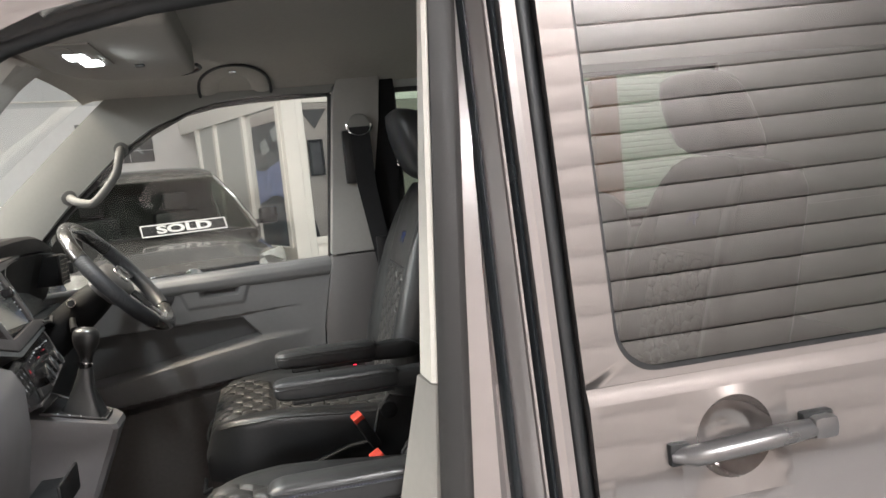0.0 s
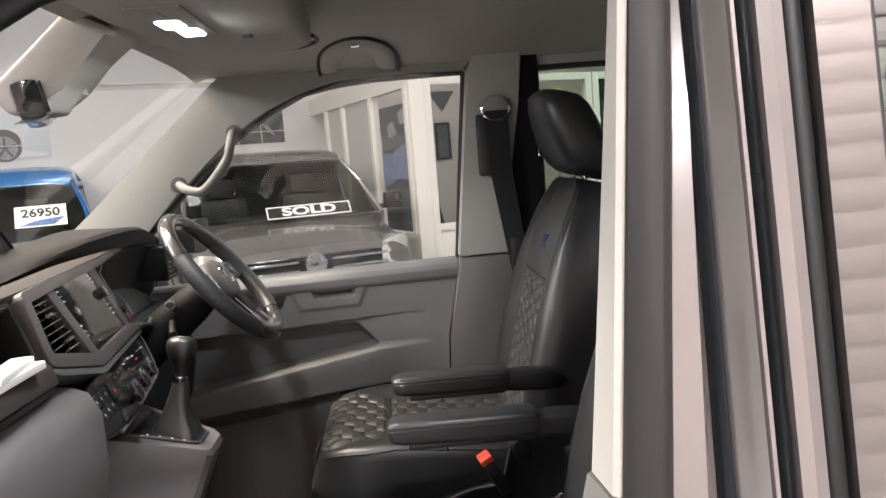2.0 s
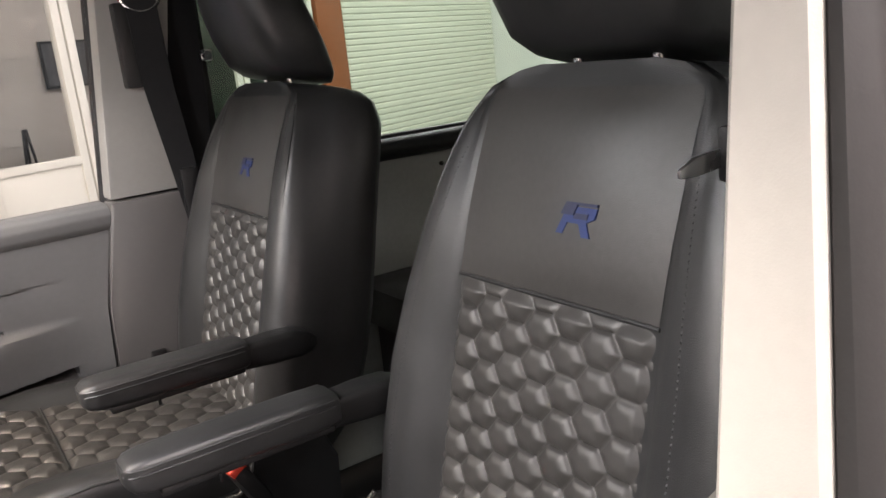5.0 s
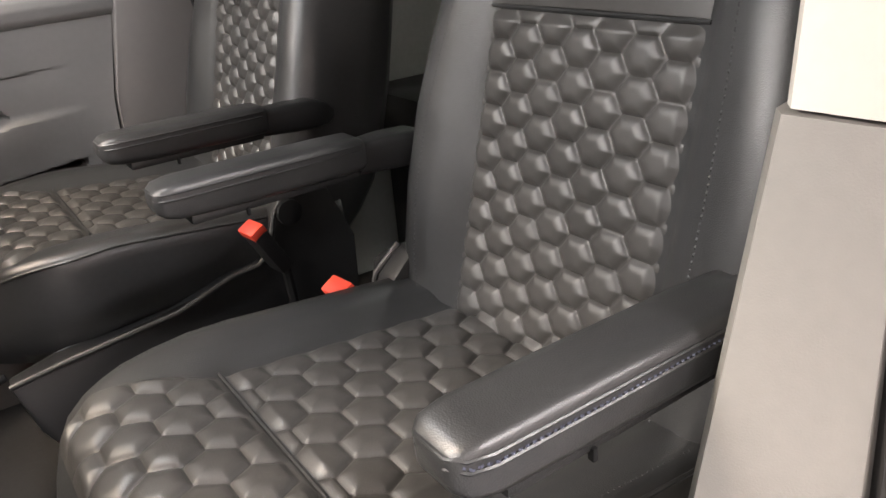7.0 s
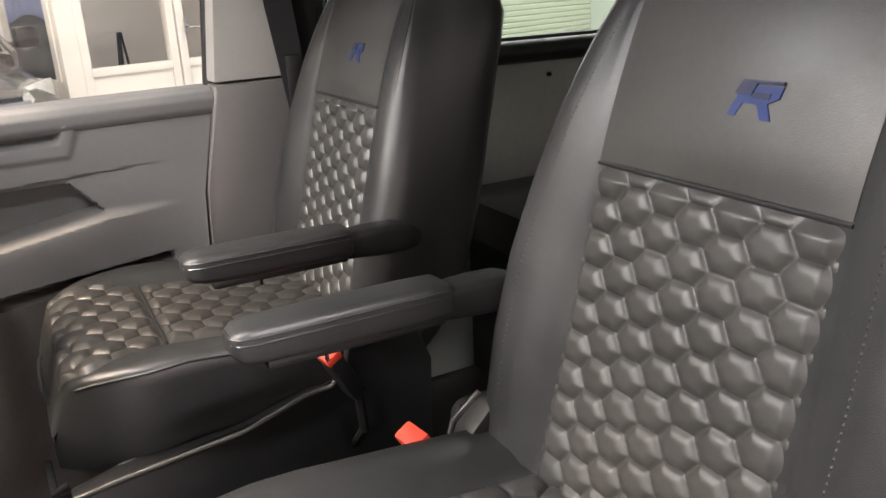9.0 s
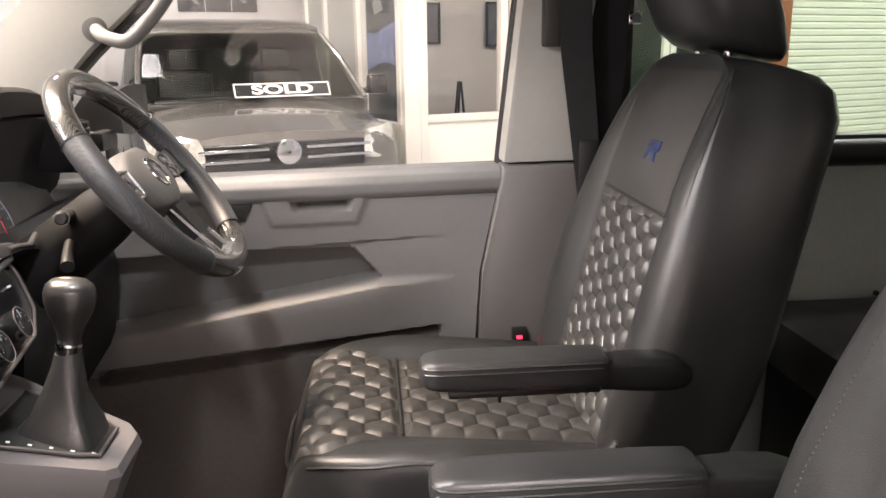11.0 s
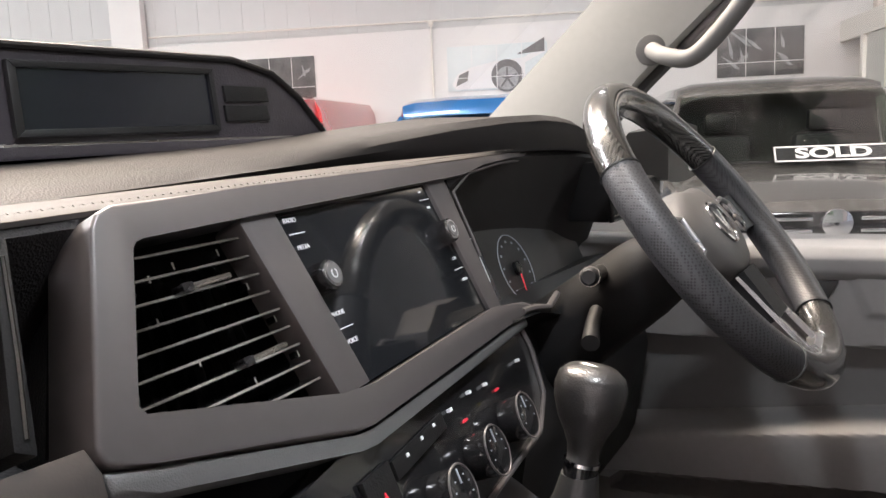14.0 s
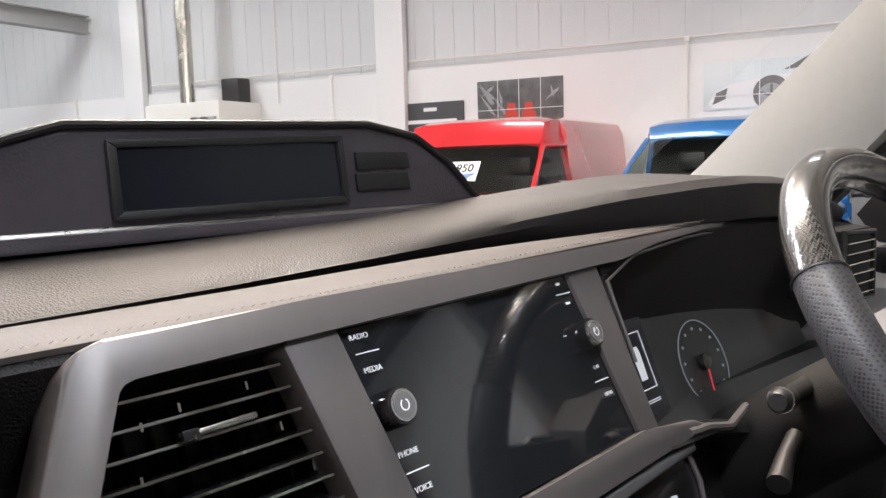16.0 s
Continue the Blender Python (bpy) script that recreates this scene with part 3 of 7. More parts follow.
for dx, dy in ((-0.3, -0.55), (0.25, -0.55), (-0.3, 0.55), (0.25, 0.55)):
    lpart("leg", box(dx - 0.02, dx + 0.02, dy - 0.02, dy + 0.02, 0, 0.72), M["steel_paint"], o)
o = thing("blue_display", at_hall(0.75, -2.3, 1.1), "blue and white printed display behind the glass", "display")
lpart("board", box(-0.02, 0.02, -0.55, 0.75, -0.34, 1.12, 0.01), M["display_dark"], o)
lpart("cloth", loft([[(-0.028 - 0.02 * abs(math.sin(7 * y)), y, z + 0.05 * math.sin(5 * y + z * 4)) for y in np.linspace(-0.5, 0.7, 14)] for z in (0.22, 0.36, 0.5, 0.62)], closed=False), M["display_blue"], o, "lilac blue cloth")
for y, z, a in ((-0.35, 0.86, 0.13), (-0.05, 0.98, 0.18), (0.35, 0.85, 0.15), (-0.3, 0.08, 0.16), (0.35, 0.02, 0.13)):
    lpart("pale_print", prism([(y - a, z - 0.05), (y + a * 0.6, z - 0.09), (y + a, z + 0.04), (y - a * 0.3, z + 0.1)], "x", -0.026, -0.021), M["print_pale"], o)


# ---- parked vans ----
def van_ring(y, z0, z1, hw0, hw1, n=6):
    """Half section of a van body at depth y, mirrored: up one side, over the roof, down the other."""
    pts = [(hw0 * 0.93, z0), (hw0, z0 + 0.12), (hw0, z0 + (z1 - z0) * 0.45), (hw0 * 0.6 + hw1 * 0.4, z0 + (z1 - z0) * 0.62), (hw1 + 0.03, z1 - 0.16), (hw1 - 0.03, z1 - 0.05), (hw1 - 0.16, z1 - 0.01), (hw1 * 0.4, z1)]
    return [(x, y, z) for x, z in pts] + [(-x, y, z) for x, z in reversed(pts)]


def parked_van(name, m, paint, label, roof=1.72, roof_mat=None, sign=None, price=None, mirror_left=True):
    """A small panel van that faces -y, windscreen foot at y = 0."""
    o = thing(name, m, label, "van", "vans parked in the hall")
    P = paint
    # cabin and load body behind the screen
    ys = [(1.05, roof - 0.01), (1.3, roof), (3.2, roof), (3.45, roof - 0.05)]
    rings = [van_ring(y, 0.32, z, 0.90, 0.76) for y, z in ys]
    lpart("body", loft(rings), P, o)
    # lower front: wings and bonnet
    def bonnet_ring(y, zt, hw, zb=0.3):
        pts = [(hw * 0.95, zb), (hw, zb + 0.1), (hw, zt - 0.22), (hw - 0.03, zt - 0.10), (hw * 0.82, zt - 0.035), (hw * 0.5, zt), (0.12, zt + 0.012)]
        return [(x, y, z) for x, z in pts] + [(-x, y, z) for x, z in reversed(pts)]
    lpart("bonnet", loft([bonnet_ring(-0.75, 0.86, 0.78), bonnet_ring(-0.71, 0.935, 0.83), bonnet_ring(-0.5, 1.0, 0.87), bonnet_ring(0.0, 1.12, 0.9), bonnet_ring(0.62, 1.15, 0.9)]), P, o)
    # the roof over the cab, a shell that runs back from the head of the screen
    shell = []
    for y, pts in ((0.63, ((0.705, 1.585), (0.69, 1.612), (0.60, 1.630), (0.3, 1.640))), (0.70, ((0.735, 1.585), (0.71, roof - 0.085), (0.60, roof - 0.06), (0.3, roof - 0.05))),
                   (0.84, ((0.765, 1.585), (0.725, roof - 0.06), (0.60, roof - 0.025), (0.3, roof - 0.015))), (1.06, ((0.785, 1.585), (0.73, roof - 0.055), (0.60, roof - 0.02), (0.3, roof - 0.01)))):
        up = [(x, y, z) for x, z in pts] + [(-x, y, z) for x, z in reversed(pts)]
        shell.append(up + [(x * 0.96, y, z - 0.025) for x, y, z in reversed(up)])
    lpart("roof", loft(shell), P, o)
    for s in (-1, 1):
        lpart("pillar", tube([(s * 0.845, -0.04, 1.11), (s * 0.785, 0.33, 1.40), (s * 0.715, 0.64, 1.605)], [0.024, 0.022, 0.026], 8), P, o)
        lpart("door_frame", tube([(s * 0.715, 0.64, 1.59), (s * 0.775, 0.86, 1.60), (s * 0.79, 1.07, 1.60)], 0.022, 8), P, o)
        lpart("door", loft([[(s * 0.872, 0.10, 0.5), (s * 0.892, 0.10, 0.8), (s * 0.885, 0.0, 1.10), (s * 0.855, 0.0, 1.10), (s * 0.85, 0.1, 0.5)], [(s * 0.88, 1.07, 0.5), (s * 0.905, 1.07, 0.8), (s * 0.895, 1.07, 1.12), (s * 0.86, 1.07, 1.12), (s * 0.86, 1.07, 0.5)]]), P, o)
        w = lpart("side_window", loft([[(s * 0.872, 0.02, 1.105), (s * 0.722, 0.65, 1.585)], [(s * 0.884, 1.06, 1.12), (s * 0.785, 1.06, 1.585)]], closed=False), M["cabin_glass"], o)
        w.visible_shadow = False
        lpart("door_mirror", box(-0.085, 0.085, -0.05, 0.05, -0.065, 0.095, 0.035, pose(s * 1.03, 0.16, 1.19)), M["gloss_dark"], o)
        lpart("arm", tube([(s * 0.88, 0.2, 1.15), (s * 1.0, 0.18, 1.16)], 0.025, 8), M["black"], o)
        lpart("headlight", loft([[(s * 0.78, -0.73, 0.72), (s * 0.85, -0.67, 0.74), (s * 0.885, -0.50, 0.93), (s * 0.82, -0.60, 0.965)], [(s * 0.52, -0.775, 0.75), (s * 0.53, -0.785, 0.79), (s * 0.56, -0.765, 0.89), (s * 0.58, -0.73, 0.93)]]), M["lamp_glass"], o)
        lpart("wheel", disc((s * 0.84, -0.15, 0.31), (1, 0, 0), 0.31, 0.2, 28, 0.03), M["rubber"], o)
        lpart("wheel", disc((s * 0.84, 2.7, 0.31), (1, 0, 0), 0.31, 0.2, 28, 0.03), M["rubber"], o)
    sc = [[(x * (1 - 0.02 * abs(x)), 0.02 + 0.06 * x * x + (1 - abs(x)) * 0.0, 1.12 + 0.02 * (1 - abs(x))) for x in np.linspace(-0.835, 0.835, 9)],
          [(x, 0.36 + 0.05 * x * x, 1.40) for x in np.linspace(-0.775, 0.775, 9)], [(x, 0.62 + 0.04 * x * x, 1.622) for x in np.linspace(-0.705, 0.705, 9)]]
    lpart("windscreen", loft(sc, closed=False), M["cabin_glass"], o).visible_shadow = False
    # added black sheet before the body's end, for the cab's inner darkness
    lpart("cab_shade", prism([(-0.84, 0.6), (0.84, 0.6), (0.83, 1.1), (0.73, 1.60), (-0.73, 1.60), (-0.83, 1.1)], "y", 1.022, 1.045), M["van_shade"], o)
    lpart("cowl", box(-0.8, 0.8, -0.05, 0.06, 1.07, 1.115, 0.01), M["black"], o)
    lpart("grille", box(-0.55, 0.55, -0.785, -0.73, 0.70, 0.885, 0.015), M["gloss_dark"], o)
    for z in (0.765, 0.835):
        for s in (-1, 1):
            lpart("grille_bar", box(s * 0.36 - 0.23, s * 0.36 + 0.23, -0.80, -0.78, z, z + 0.02, 0.004), M["chrome"], o)
    lpart("badge", merge(disc((0, -0.805, 0.82), (0, 1, 0), 0.085, 0.02, 28, 0.005)), M["chrome"], o)
    lpart("bumper", box(-0.88, 0.88, -0.82, -0.5, 0.28, 0.62, 0.06), P, o)
    lpart("lower_grille", box(-0.6, 0.6, -0.835, -0.8, 0.36, 0.52, 0.02), M["black"], o)
    lpart("dashboard", box(-0.72, 0.72, 0.2, 0.6, 0.95, 1.14, 0.04), M["black"], o)
    for s in (-0.38, 0.38):
        lpart("cab_seat", merge(box(s - 0.22, s + 0.22, 0.82, 0.97, 0.8, 1.32, 0.05), box(s - 0.12, s + 0.12, 0.85, 0.95, 1.34, 1.50, 0.04)), M["black"], o)
    lpart("wiper", merge(tube([(-0.5, -0.01, 1.14), (0.1, 0.0, 1.15)], 0.008, 5), tube([(0.1, -0.01, 1.14), (0.6, 0.01, 1.15)], 0.008, 5)), M["black"], o)
    return o


parked_van("grey_van", at_hall(-1.08, -4.0, 0.025), M["grey_paint"], "dark grey parked van with a sold sign in its screen", 1.75)
sg = thing("sold_sign", at_hall(-0.90, -4.13, 1.165), "black and white sold sign behind a van windscreen", "sign")
tilt = pose(0, 0.06, 0.055, 58, 0, 0)
lpart("board", box(-0.37, 0.37, -0.062, 0.062, -0.003, 0.0, 0.0, tilt), M["sign_black"], sg)
lpart("border", moved(merge(box(-0.365, 0.365, 0.048, 0.058, 0.0005, 0.002), box(-0.365, 0.365, -0.058, -0.048, 0.0005, 0.002), box(-0.365, -0.355, -0.058, 0.058, 0.0005, 0.002), box(0.355, 0.365, -0.058, 0.058, 0.0005, 0.002)), tilt), M["sign_white"], sg)
bm = lettering("SOLD", 0.104, 0.001, 0.0035)
bmesh.ops.scale(bm, vec=(1.8, 1, 1), verts=bm.verts)
lpart("lettering", moved(bm, tilt @ Matrix.Translation((0, 0, 0.002))), M["sign_white"], sg)

parked_van("blue_van", at_hall(-3.42, -3.2, 0), M["blue_paint"], "bright blue parked van with a price board", 1.80)
pr = thing("price_board", at_hall(-2.98, -3.22, 1.25), "white price board inside a van windscreen", "sign")
tilt = pose(0, 0.1, 0.1, 52, 0, 0)
lpart("board", box(-0.2, 0.2, -0.11, 0.11, -0.003, 0.0, 0.0, tilt), M["sign_white"], pr)
lpart("lettering", moved(lettering("26950", 0.12, 0.001, 0.003), tilt @ Matrix.Translation((0, 0.03, 0.002))), M["sign_black"], pr)
lpart("blue_swoosh", moved(prism([(-0.19, -0.1), (0.1, -0.1), (0.19, -0.02), (-0.05, -0.05)], "z", 0.0005, 0.0012), tilt), M["blue_print"], pr)

parked_van("red_van", at_hall(-5.85, -3.1, 0), M["red_paint"], "bright red parked van with a price board", 1.90)
copy_thing(pr, at_hall(-5.75, -3.12, 1.28))
o = thing("silver_car", at_hall(-9.6, -3.6, 0), "silver car with a roof rack, only its roof seen", "car")
lpart("body", loft([van_ring(y, 0.3, z, 0.9, 0.66) for y, z in ((-1.4, 0.95), (-0.3, 1.05), (0.5, 1.55), (1.1, 1.62), (2.2, 1.58), (3.0, 1.2))]), M["silver_paint"], o)
for s in (-0.58, 0.58):
    lpart("roof_rail", tube([(s, 0.8, 1.62), (s, 0.85, 1.68), (s, 2.1, 1.67), (s, 2.2, 1.6)], 0.018, 6), M["silver"], o)
for s in (-0.84, 0.84):
    for y in (-0.7, 2.2):
        lpart("wheel", disc((s, y, 0.31), (1, 0, 0), 0.31, 0.2, 24, 0.03), M["rubber"], o)
# ---- hall lamps ----
def strip_lamp(x, y, watts, z=5.6, colour=(0.98, 1, 0.94)):
    o = thing("added_lamp", at_hall(x, y, z), "long white lit strip lamp, unseen, added as a light source", "lamp", "hall ceiling lamps")
    lpart("housing", box(-0.8, 0.8, -0.12, 0.12, 0.012, 0.09, 0.01), M["pvc"], o)
    lpart("rod", merge(tube([(-0.6, 0, 0.08), (-0.6, 0, 6.6 - z)], 0.006, 6), tube([(0.6, 0, 0.08), (0.6, 0, 6.6 - z)], 0.006, 6)), M["steel_paint"], o)
    lpart("tube_light", box(-0.78, 0.78, -0.1, 0.1, 0.006, 0.012), M["tube_lit"], o)
    area_lamp("tube_glow", at_hall(x, y, z - 0.01), 1.5, 0.2, watts, colour)


for x, y, w in ((-13, -3.2, 125), (-13, -7.5, 110), (-7.5, -3.2, 72), (-7.5, -7.5, 52), (-2.2, -3.0, 19), (-2.2, -7.2, 42), (3.2, -6.5, 112), (6.5, -6.5, 120), (-17.5, -4.0, 120)):
    strip_lamp(x, y, w)
# unseen lamps added along the shutter side and ahead of the van, to brighten both
for x, y, z, w in ((-3.2, -1.6, 3.2, 110), (0.7, -2.4, 4.8, 270), (3.0, -2.4, 4.8, 200), (-1.8, 2.66, 3.65, 255), (-3.1, 2.65, 3.2, 130), (-3.4, 1.4, 3.1, 95), (-4.0, 4.2, 4.0, 100)):
    q = HALL.inverted() @ Vector((x, y, 0))
    strip_lamp(q.x, q.y, w, z, (1, 0.965, 0.93) if y < 0 else (1, 0.84, 0.64) if z > 3.5 else (1, 0.95, 0.88))

# map lamps in the roof of the cab
area_lamp("map_lamp_glow", pose(-0.389, 1.925, 1.811, 0, -12, 0), 0.06, 0.10, 4.0, (0.98, 1, 0.97))
# ---- the camper van's shell ----
van = thing("camper_van", (0.5, 1.95, 0), "grey metallic camper van seen through its open front door", "van")


def upright(*edges, zs=(0.4, 0.9, 1.25, 1.6, 1.8, 1.95)):
    """A skin through edges (x, y at 1.25 m, and their lean in x and y per metre of height), closed behind."""
    return loft([[(x + sx * (z - 1.25), y + sy * (z - 1.25), z) for x, y, sx, sy in edges] for z in zs])


# near door opening: trims, seal, jamb
part("b_pillar_trim", upright((0.116, 1.21, 0.096, 0.02), (0.120, 1.152, 0.09, 0.095), (0.125, 1.148, 0.09, 0.095), (0.2, 1.165, 0.09, 0.095), (0.24, 1.24, 0.09, 0.02), (0.125, 1.218, 0.096, 0.02), zs=(1.256, 1.5, 1.7, 1.8, 1.95)), M["cream"], van, "pale cream upper pillar trim")
part("b_pillar_trim", upright((0.112, 1.213, 0.24, 0.0), (0.119, 1.154, 0.10, 0.07), (0.124, 1.149, 0.10, 0.07), (0.2, 1.165, 0.09, 0.07), (0.24, 1.25, 0.09, 0.0), (0.122, 1.223, 0.24, 0.0), zs=(0.42, 0.7, 0.95, 1.15, 1.253)), M["taupe"], van, "warm grey lower pillar trim")
part("door_seal", upright((0.127, 1.146, 0.09, 0.095), (0.128, 1.136, 0.09, 0.11), (0.138, 1.124, 0.095, 0.13), (0.152, 1.116, 0.10, 0.15), (0.159, 1.118, 0.10, 0.16), (0.19, 1.16, 0.10, 0.15), (0.15, 1.17, 0.09, 0.1)), M["seal"], van, "thick grey rubber door seal")
JAMB = [(0.158, 1.128, 0.10, 0.155), (0.192, 1.118, 0.05, 0.15), (0.199, 1.126, 0.03, 0.15), (0.214, 1.113, 0.012, 0.15), (0.2235, 1.094, 0.008, 0.15), (0.229, 1.086, 0.005, 0.15), (0.2315, 1.083, 0.004, 0.148), (0.2330, 1.088, 0.004, 0.148), (0.2345, 1.082, 0.004, 0.147), (0.2375, 1.081, 0.004, 0.147),
        (0.2395, 1.095, 0.003, 0.146), (0.2520, 1.095, 0.003, 0.146), (0.2540, 1.078, 0.002, 0.145), (0.264, 1.074, 0.0, 0.14), (0.2745, 1.076, 0.0, 0.14), (0.277, 1.12, 0.0, 0.14), (0.17, 1.16, 0.1, 0.15)]
part("door_jamb", upright(*JAMB), M["jamb_paint_lit"], van, "painted door jamb with pressed ridges", 25)
part("weather_strip", upright((0.2398, 1.093, 0.003, 0.146), (0.2415, 1.085, 0.003, 0.146), (0.2455, 1.080, 0.003, 0.146), (0.2495, 1.083, 0.002, 0.146), (0.2518, 1.092, 0.002, 0.146)), M["strip"], van, "dark rubber weather strip", 60)
part("weather_strip", upright((0.201, 1.121, 0.020, 0.15), (0.2035, 1.113, 0.018, 0.15), (0.2085, 1.107, 0.015, 0.15), (0.2125, 1.108, 0.013, 0.15), (0.2135, 1.13, 0.012, 0.15)), M["strip"], van, "dark rubber weather strip")
part("door_gap_seal", upright((0.2755, 1.094, 0.0, 0.14), (0.2775, 1.084, 0.0, 0.14), (0.282, 1.080, 0.0, 0.14), (0.288, 1.080, 0.0, 0.14), (0.294, 1.084, 0.0, 0.14), (0.297, 1.096, 0.0, 0.14), (0.3025, 1.10, 0.0, 0.14), (0.302, 1.14, 0.0, 0.14), (0.271, 1.14, 0.0, 0.14)), M["rubber"], van, "dark seal in the sliding door gap", 60)


def skin_y(z):
    return 1.085 + 0.135 * (z - 1.25) if z > 1.235 else (1.083 - (1.235 - z) * 0.45 if z > 1.215 else 1.074 - 0.09 * (1.215 - z))


def rounded(x0, x1, z0, z1, r, n=8):
    out = []
    for cx, cz, a0 in ((x1 - r, z1 - r, 0), (x0 + r, z1 - r, 90), (x0 + r, z0 + r, 180), (x1 - r, z0 + r, 270)):
        out += [(cx + r * math.cos(radians(a0 + 90 * k / n)), cz + r * math.sin(radians(a0 + 90 * k / n))) for k in range(n + 1)]
    return out


def out_to(pts, x0, x1, z0, z1):
    """The points of a rectangle that lie outward of each point of an inner ring."""
    cx, cz = (sum(p[0] for p in pts) / len(pts), sum(p[1] for p in pts) / len(pts))
    res = []
    for x, z in pts:
        dx, dz = x - cx, z - cz
        k = min([(x1 - cx) / dx if dx > 1e-9 else 1e9, (x0 - cx) / dx if dx < -1e-9 else 1e9, (z1 - cz) / dz if dz > 1e-9 else 1e9, (z0 - cz) / dz if dz < -1e-9 else 1e9])
        res.append((cx + dx * k, cz + dz * k))
    for c in ((x0, z0), (x0, z1), (x1, z0), (x1, z1)):
        i = min(range(len(res)), key=lambda i: (res[i][0] - c[0]) ** 2 + (res[i][1] - c[1]) ** 2)
        res[i] = c
    return res


door = part("sliding_door", bmesh.new(), M["paint"], van, "grey metallic sliding side door")
inner = rounded(0.352, 1.62, 1.246, 1.80, 0.055)
outer = out_to(inner, 0.304, 1.75, 1.236, 1.93)
bm = loft([[(x, skin_y(z) + 0.012, z) for x, z in inner], [(x, skin_y(z), z) for x, z in inner], [(x, skin_y(z), z) for x, z in outer]], caps=False)
ring = [(0.5 + 0.056 * math.cos(math.tau * k / 32), 1.147 + 0.056 * math.sin(math.tau * k / 32)) for k in range(32)]
sq = out_to(ring, 0.42, 0.58, 1.07, 1.214)
dish = []
for s, d in ((1.0, 0.0), (0.98, 0.006), (0.88, 0.026), (0.62, 0.044), (0.25, 0.052)):
    dish.append([(0.5 + (x - 0.5) * s, skin_y(1.147) + d, 1.147 + (z - 1.147) * s) for x, z in ring])
bm2 = loft(list(reversed(dish)) + [[(x, skin_y(z), z) for x, z in sq]], caps=False)
bm2.faces.new([v for v in list(bm2.verts)[:32]])
def sheet(x0, x1, zs):
    xs = np.linspace(x0, x1, 6)
    return loft([[(x, skin_y(z), z) for x in xs] for z in zs], closed=False)
low = [0.4, 0.6, 0.8, 0.95, 1.07]
mid = [1.07, 1.12, 1.17, 1.214]
bm3 = merge(sheet(0.304, 1.75, low), sheet(0.304, 0.42, mid), sheet(0.58, 1.75, mid), sheet(0.304, 1.75, [1.214, 1.218, 1.226, 1.2345, 1.236]))
edge = loft([[(0.304, skin_y(z), z), (0.304, skin_y(z) + 0.03, z)] for z in (0.4, 0.8, 1.07, 1.2, 1.215, 1.235, 1.236, 1.5, 1.93)], closed=False)
bmx = merge(bm, bm2, bm3, edge)
bmesh.ops.remove_doubles(bmx, verts=bmx.verts, dist=0.0005)
bmesh.ops.recalc_face_normals(bmx, faces=bmx.faces)
bmx.to_mesh(door.data)
bmx.free()
smooth(door, 30)
g = part("pane", loft([[(x, skin_y(z) + 0.006, z) for x in (0.35, 1.0, 1.63)] for z in (1.24, 1.5, 1.81)], closed=False), M["tint"], door, "tinted privacy glass")
part("pane_seal", loft([[(x, skin_y(z) + 0.003, z) for x, z in inner], [(0.986 + (x - 0.986) * 0.992, skin_y(z) + 0.003, 1.523 + (z - 1.523) * 0.978) for x, z in inner]], caps=False), M["rubber"], door, "black rubber round the pane")
part("handle", tube([(0.408, 1.064, 1.138), (0.43, 1.047, 1.14), (0.5, 1.040, 1.146), (0.57, 1.044, 1.148), (0.632, 1.060, 1.144)], [0.010, 0.0145, 0.015, 0.0145, 0.011], 14, flat=0.75), M["handle_paint"], door, "satin silver pull handle")
part("handle_cap", box(0.60, 0.638, 1.040, 1.066, 1.130, 1.161, 0.010), M["handle_paint"], door, "silver lock cap on the handle")
part("handle_gasket", box(0.402, 0.43, 1.058, 1.076, 1.124, 1.154, 0.004), M["rubber"], door)
part("handle_gasket", box(0.594, 0.640, 1.056, 1.076, 1.127, 1.164, 0.004), M["rubber"], door)

# near roof rail over the door opening
arch = [(-0.62, 1.52), (-0.5, 1.63), (-0.40, 1.697), (-0.34, 1.728), (-0.277, 1.746), (-0.178, 1.768), (0.0, 1.79), (0.2, 1.80)]
part("roof_rail", prism(arch + [(0.2, 2.0), (-0.35, 1.97), (-0.7, 1.62)], "y", 1.13, 1.21, 0.008), M["paint"], van, "painted roof rail above the door opening")
part("door_seal", tube([(x, 1.215, z - 0.002) for x, z in arch], 0.014, 10), M["rubber"], van, "black rubber seal round the door opening")
part("rail_trim", prism([(x, z + 0.012) for x, z in arch] + [(x, z + 0.055) for x, z in reversed(arch)], "y", 1.222, 1.25, 0.006), M["lining"], van, "pale trim along the roof rail")

# roof lining, with the header falling to the windscreen
YS = [1.2, 1.27, 1.38, 1.55, 1.75, 1.95, 2.15, 2.35, 2.52, 2.64, 2.72]
ZS = [-0.075, -0.04, -0.015, -0.003, 0, 0.002, 0, -0.003, -0.015, -0.045, -0.085]
rings = []
for x, z in ((-0.56, 1.835), (-0.53, 1.848), (-0.47, 1.858), (-0.36, 1.872), (-0.2, 1.892), (0.1, 1.905), (0.6, 1.91), (1.6, 1.91), (3.2, 1.90)):
    k = min(1, max(0.25, (x + 0.7) / 0.6))
    rings.append([(x, y, z + d * k) for y, d in zip(YS, ZS)] + [(x, y, z + 0.04) for y in reversed(YS)])
part("roof_lining", loft(rings), M["lining"], van, "grey fabric roof lining")
part("roof_skin", box(-0.55, 3.3, 1.15, 2.78, 1.96, 2.0, 0.01), M["paint"], van)

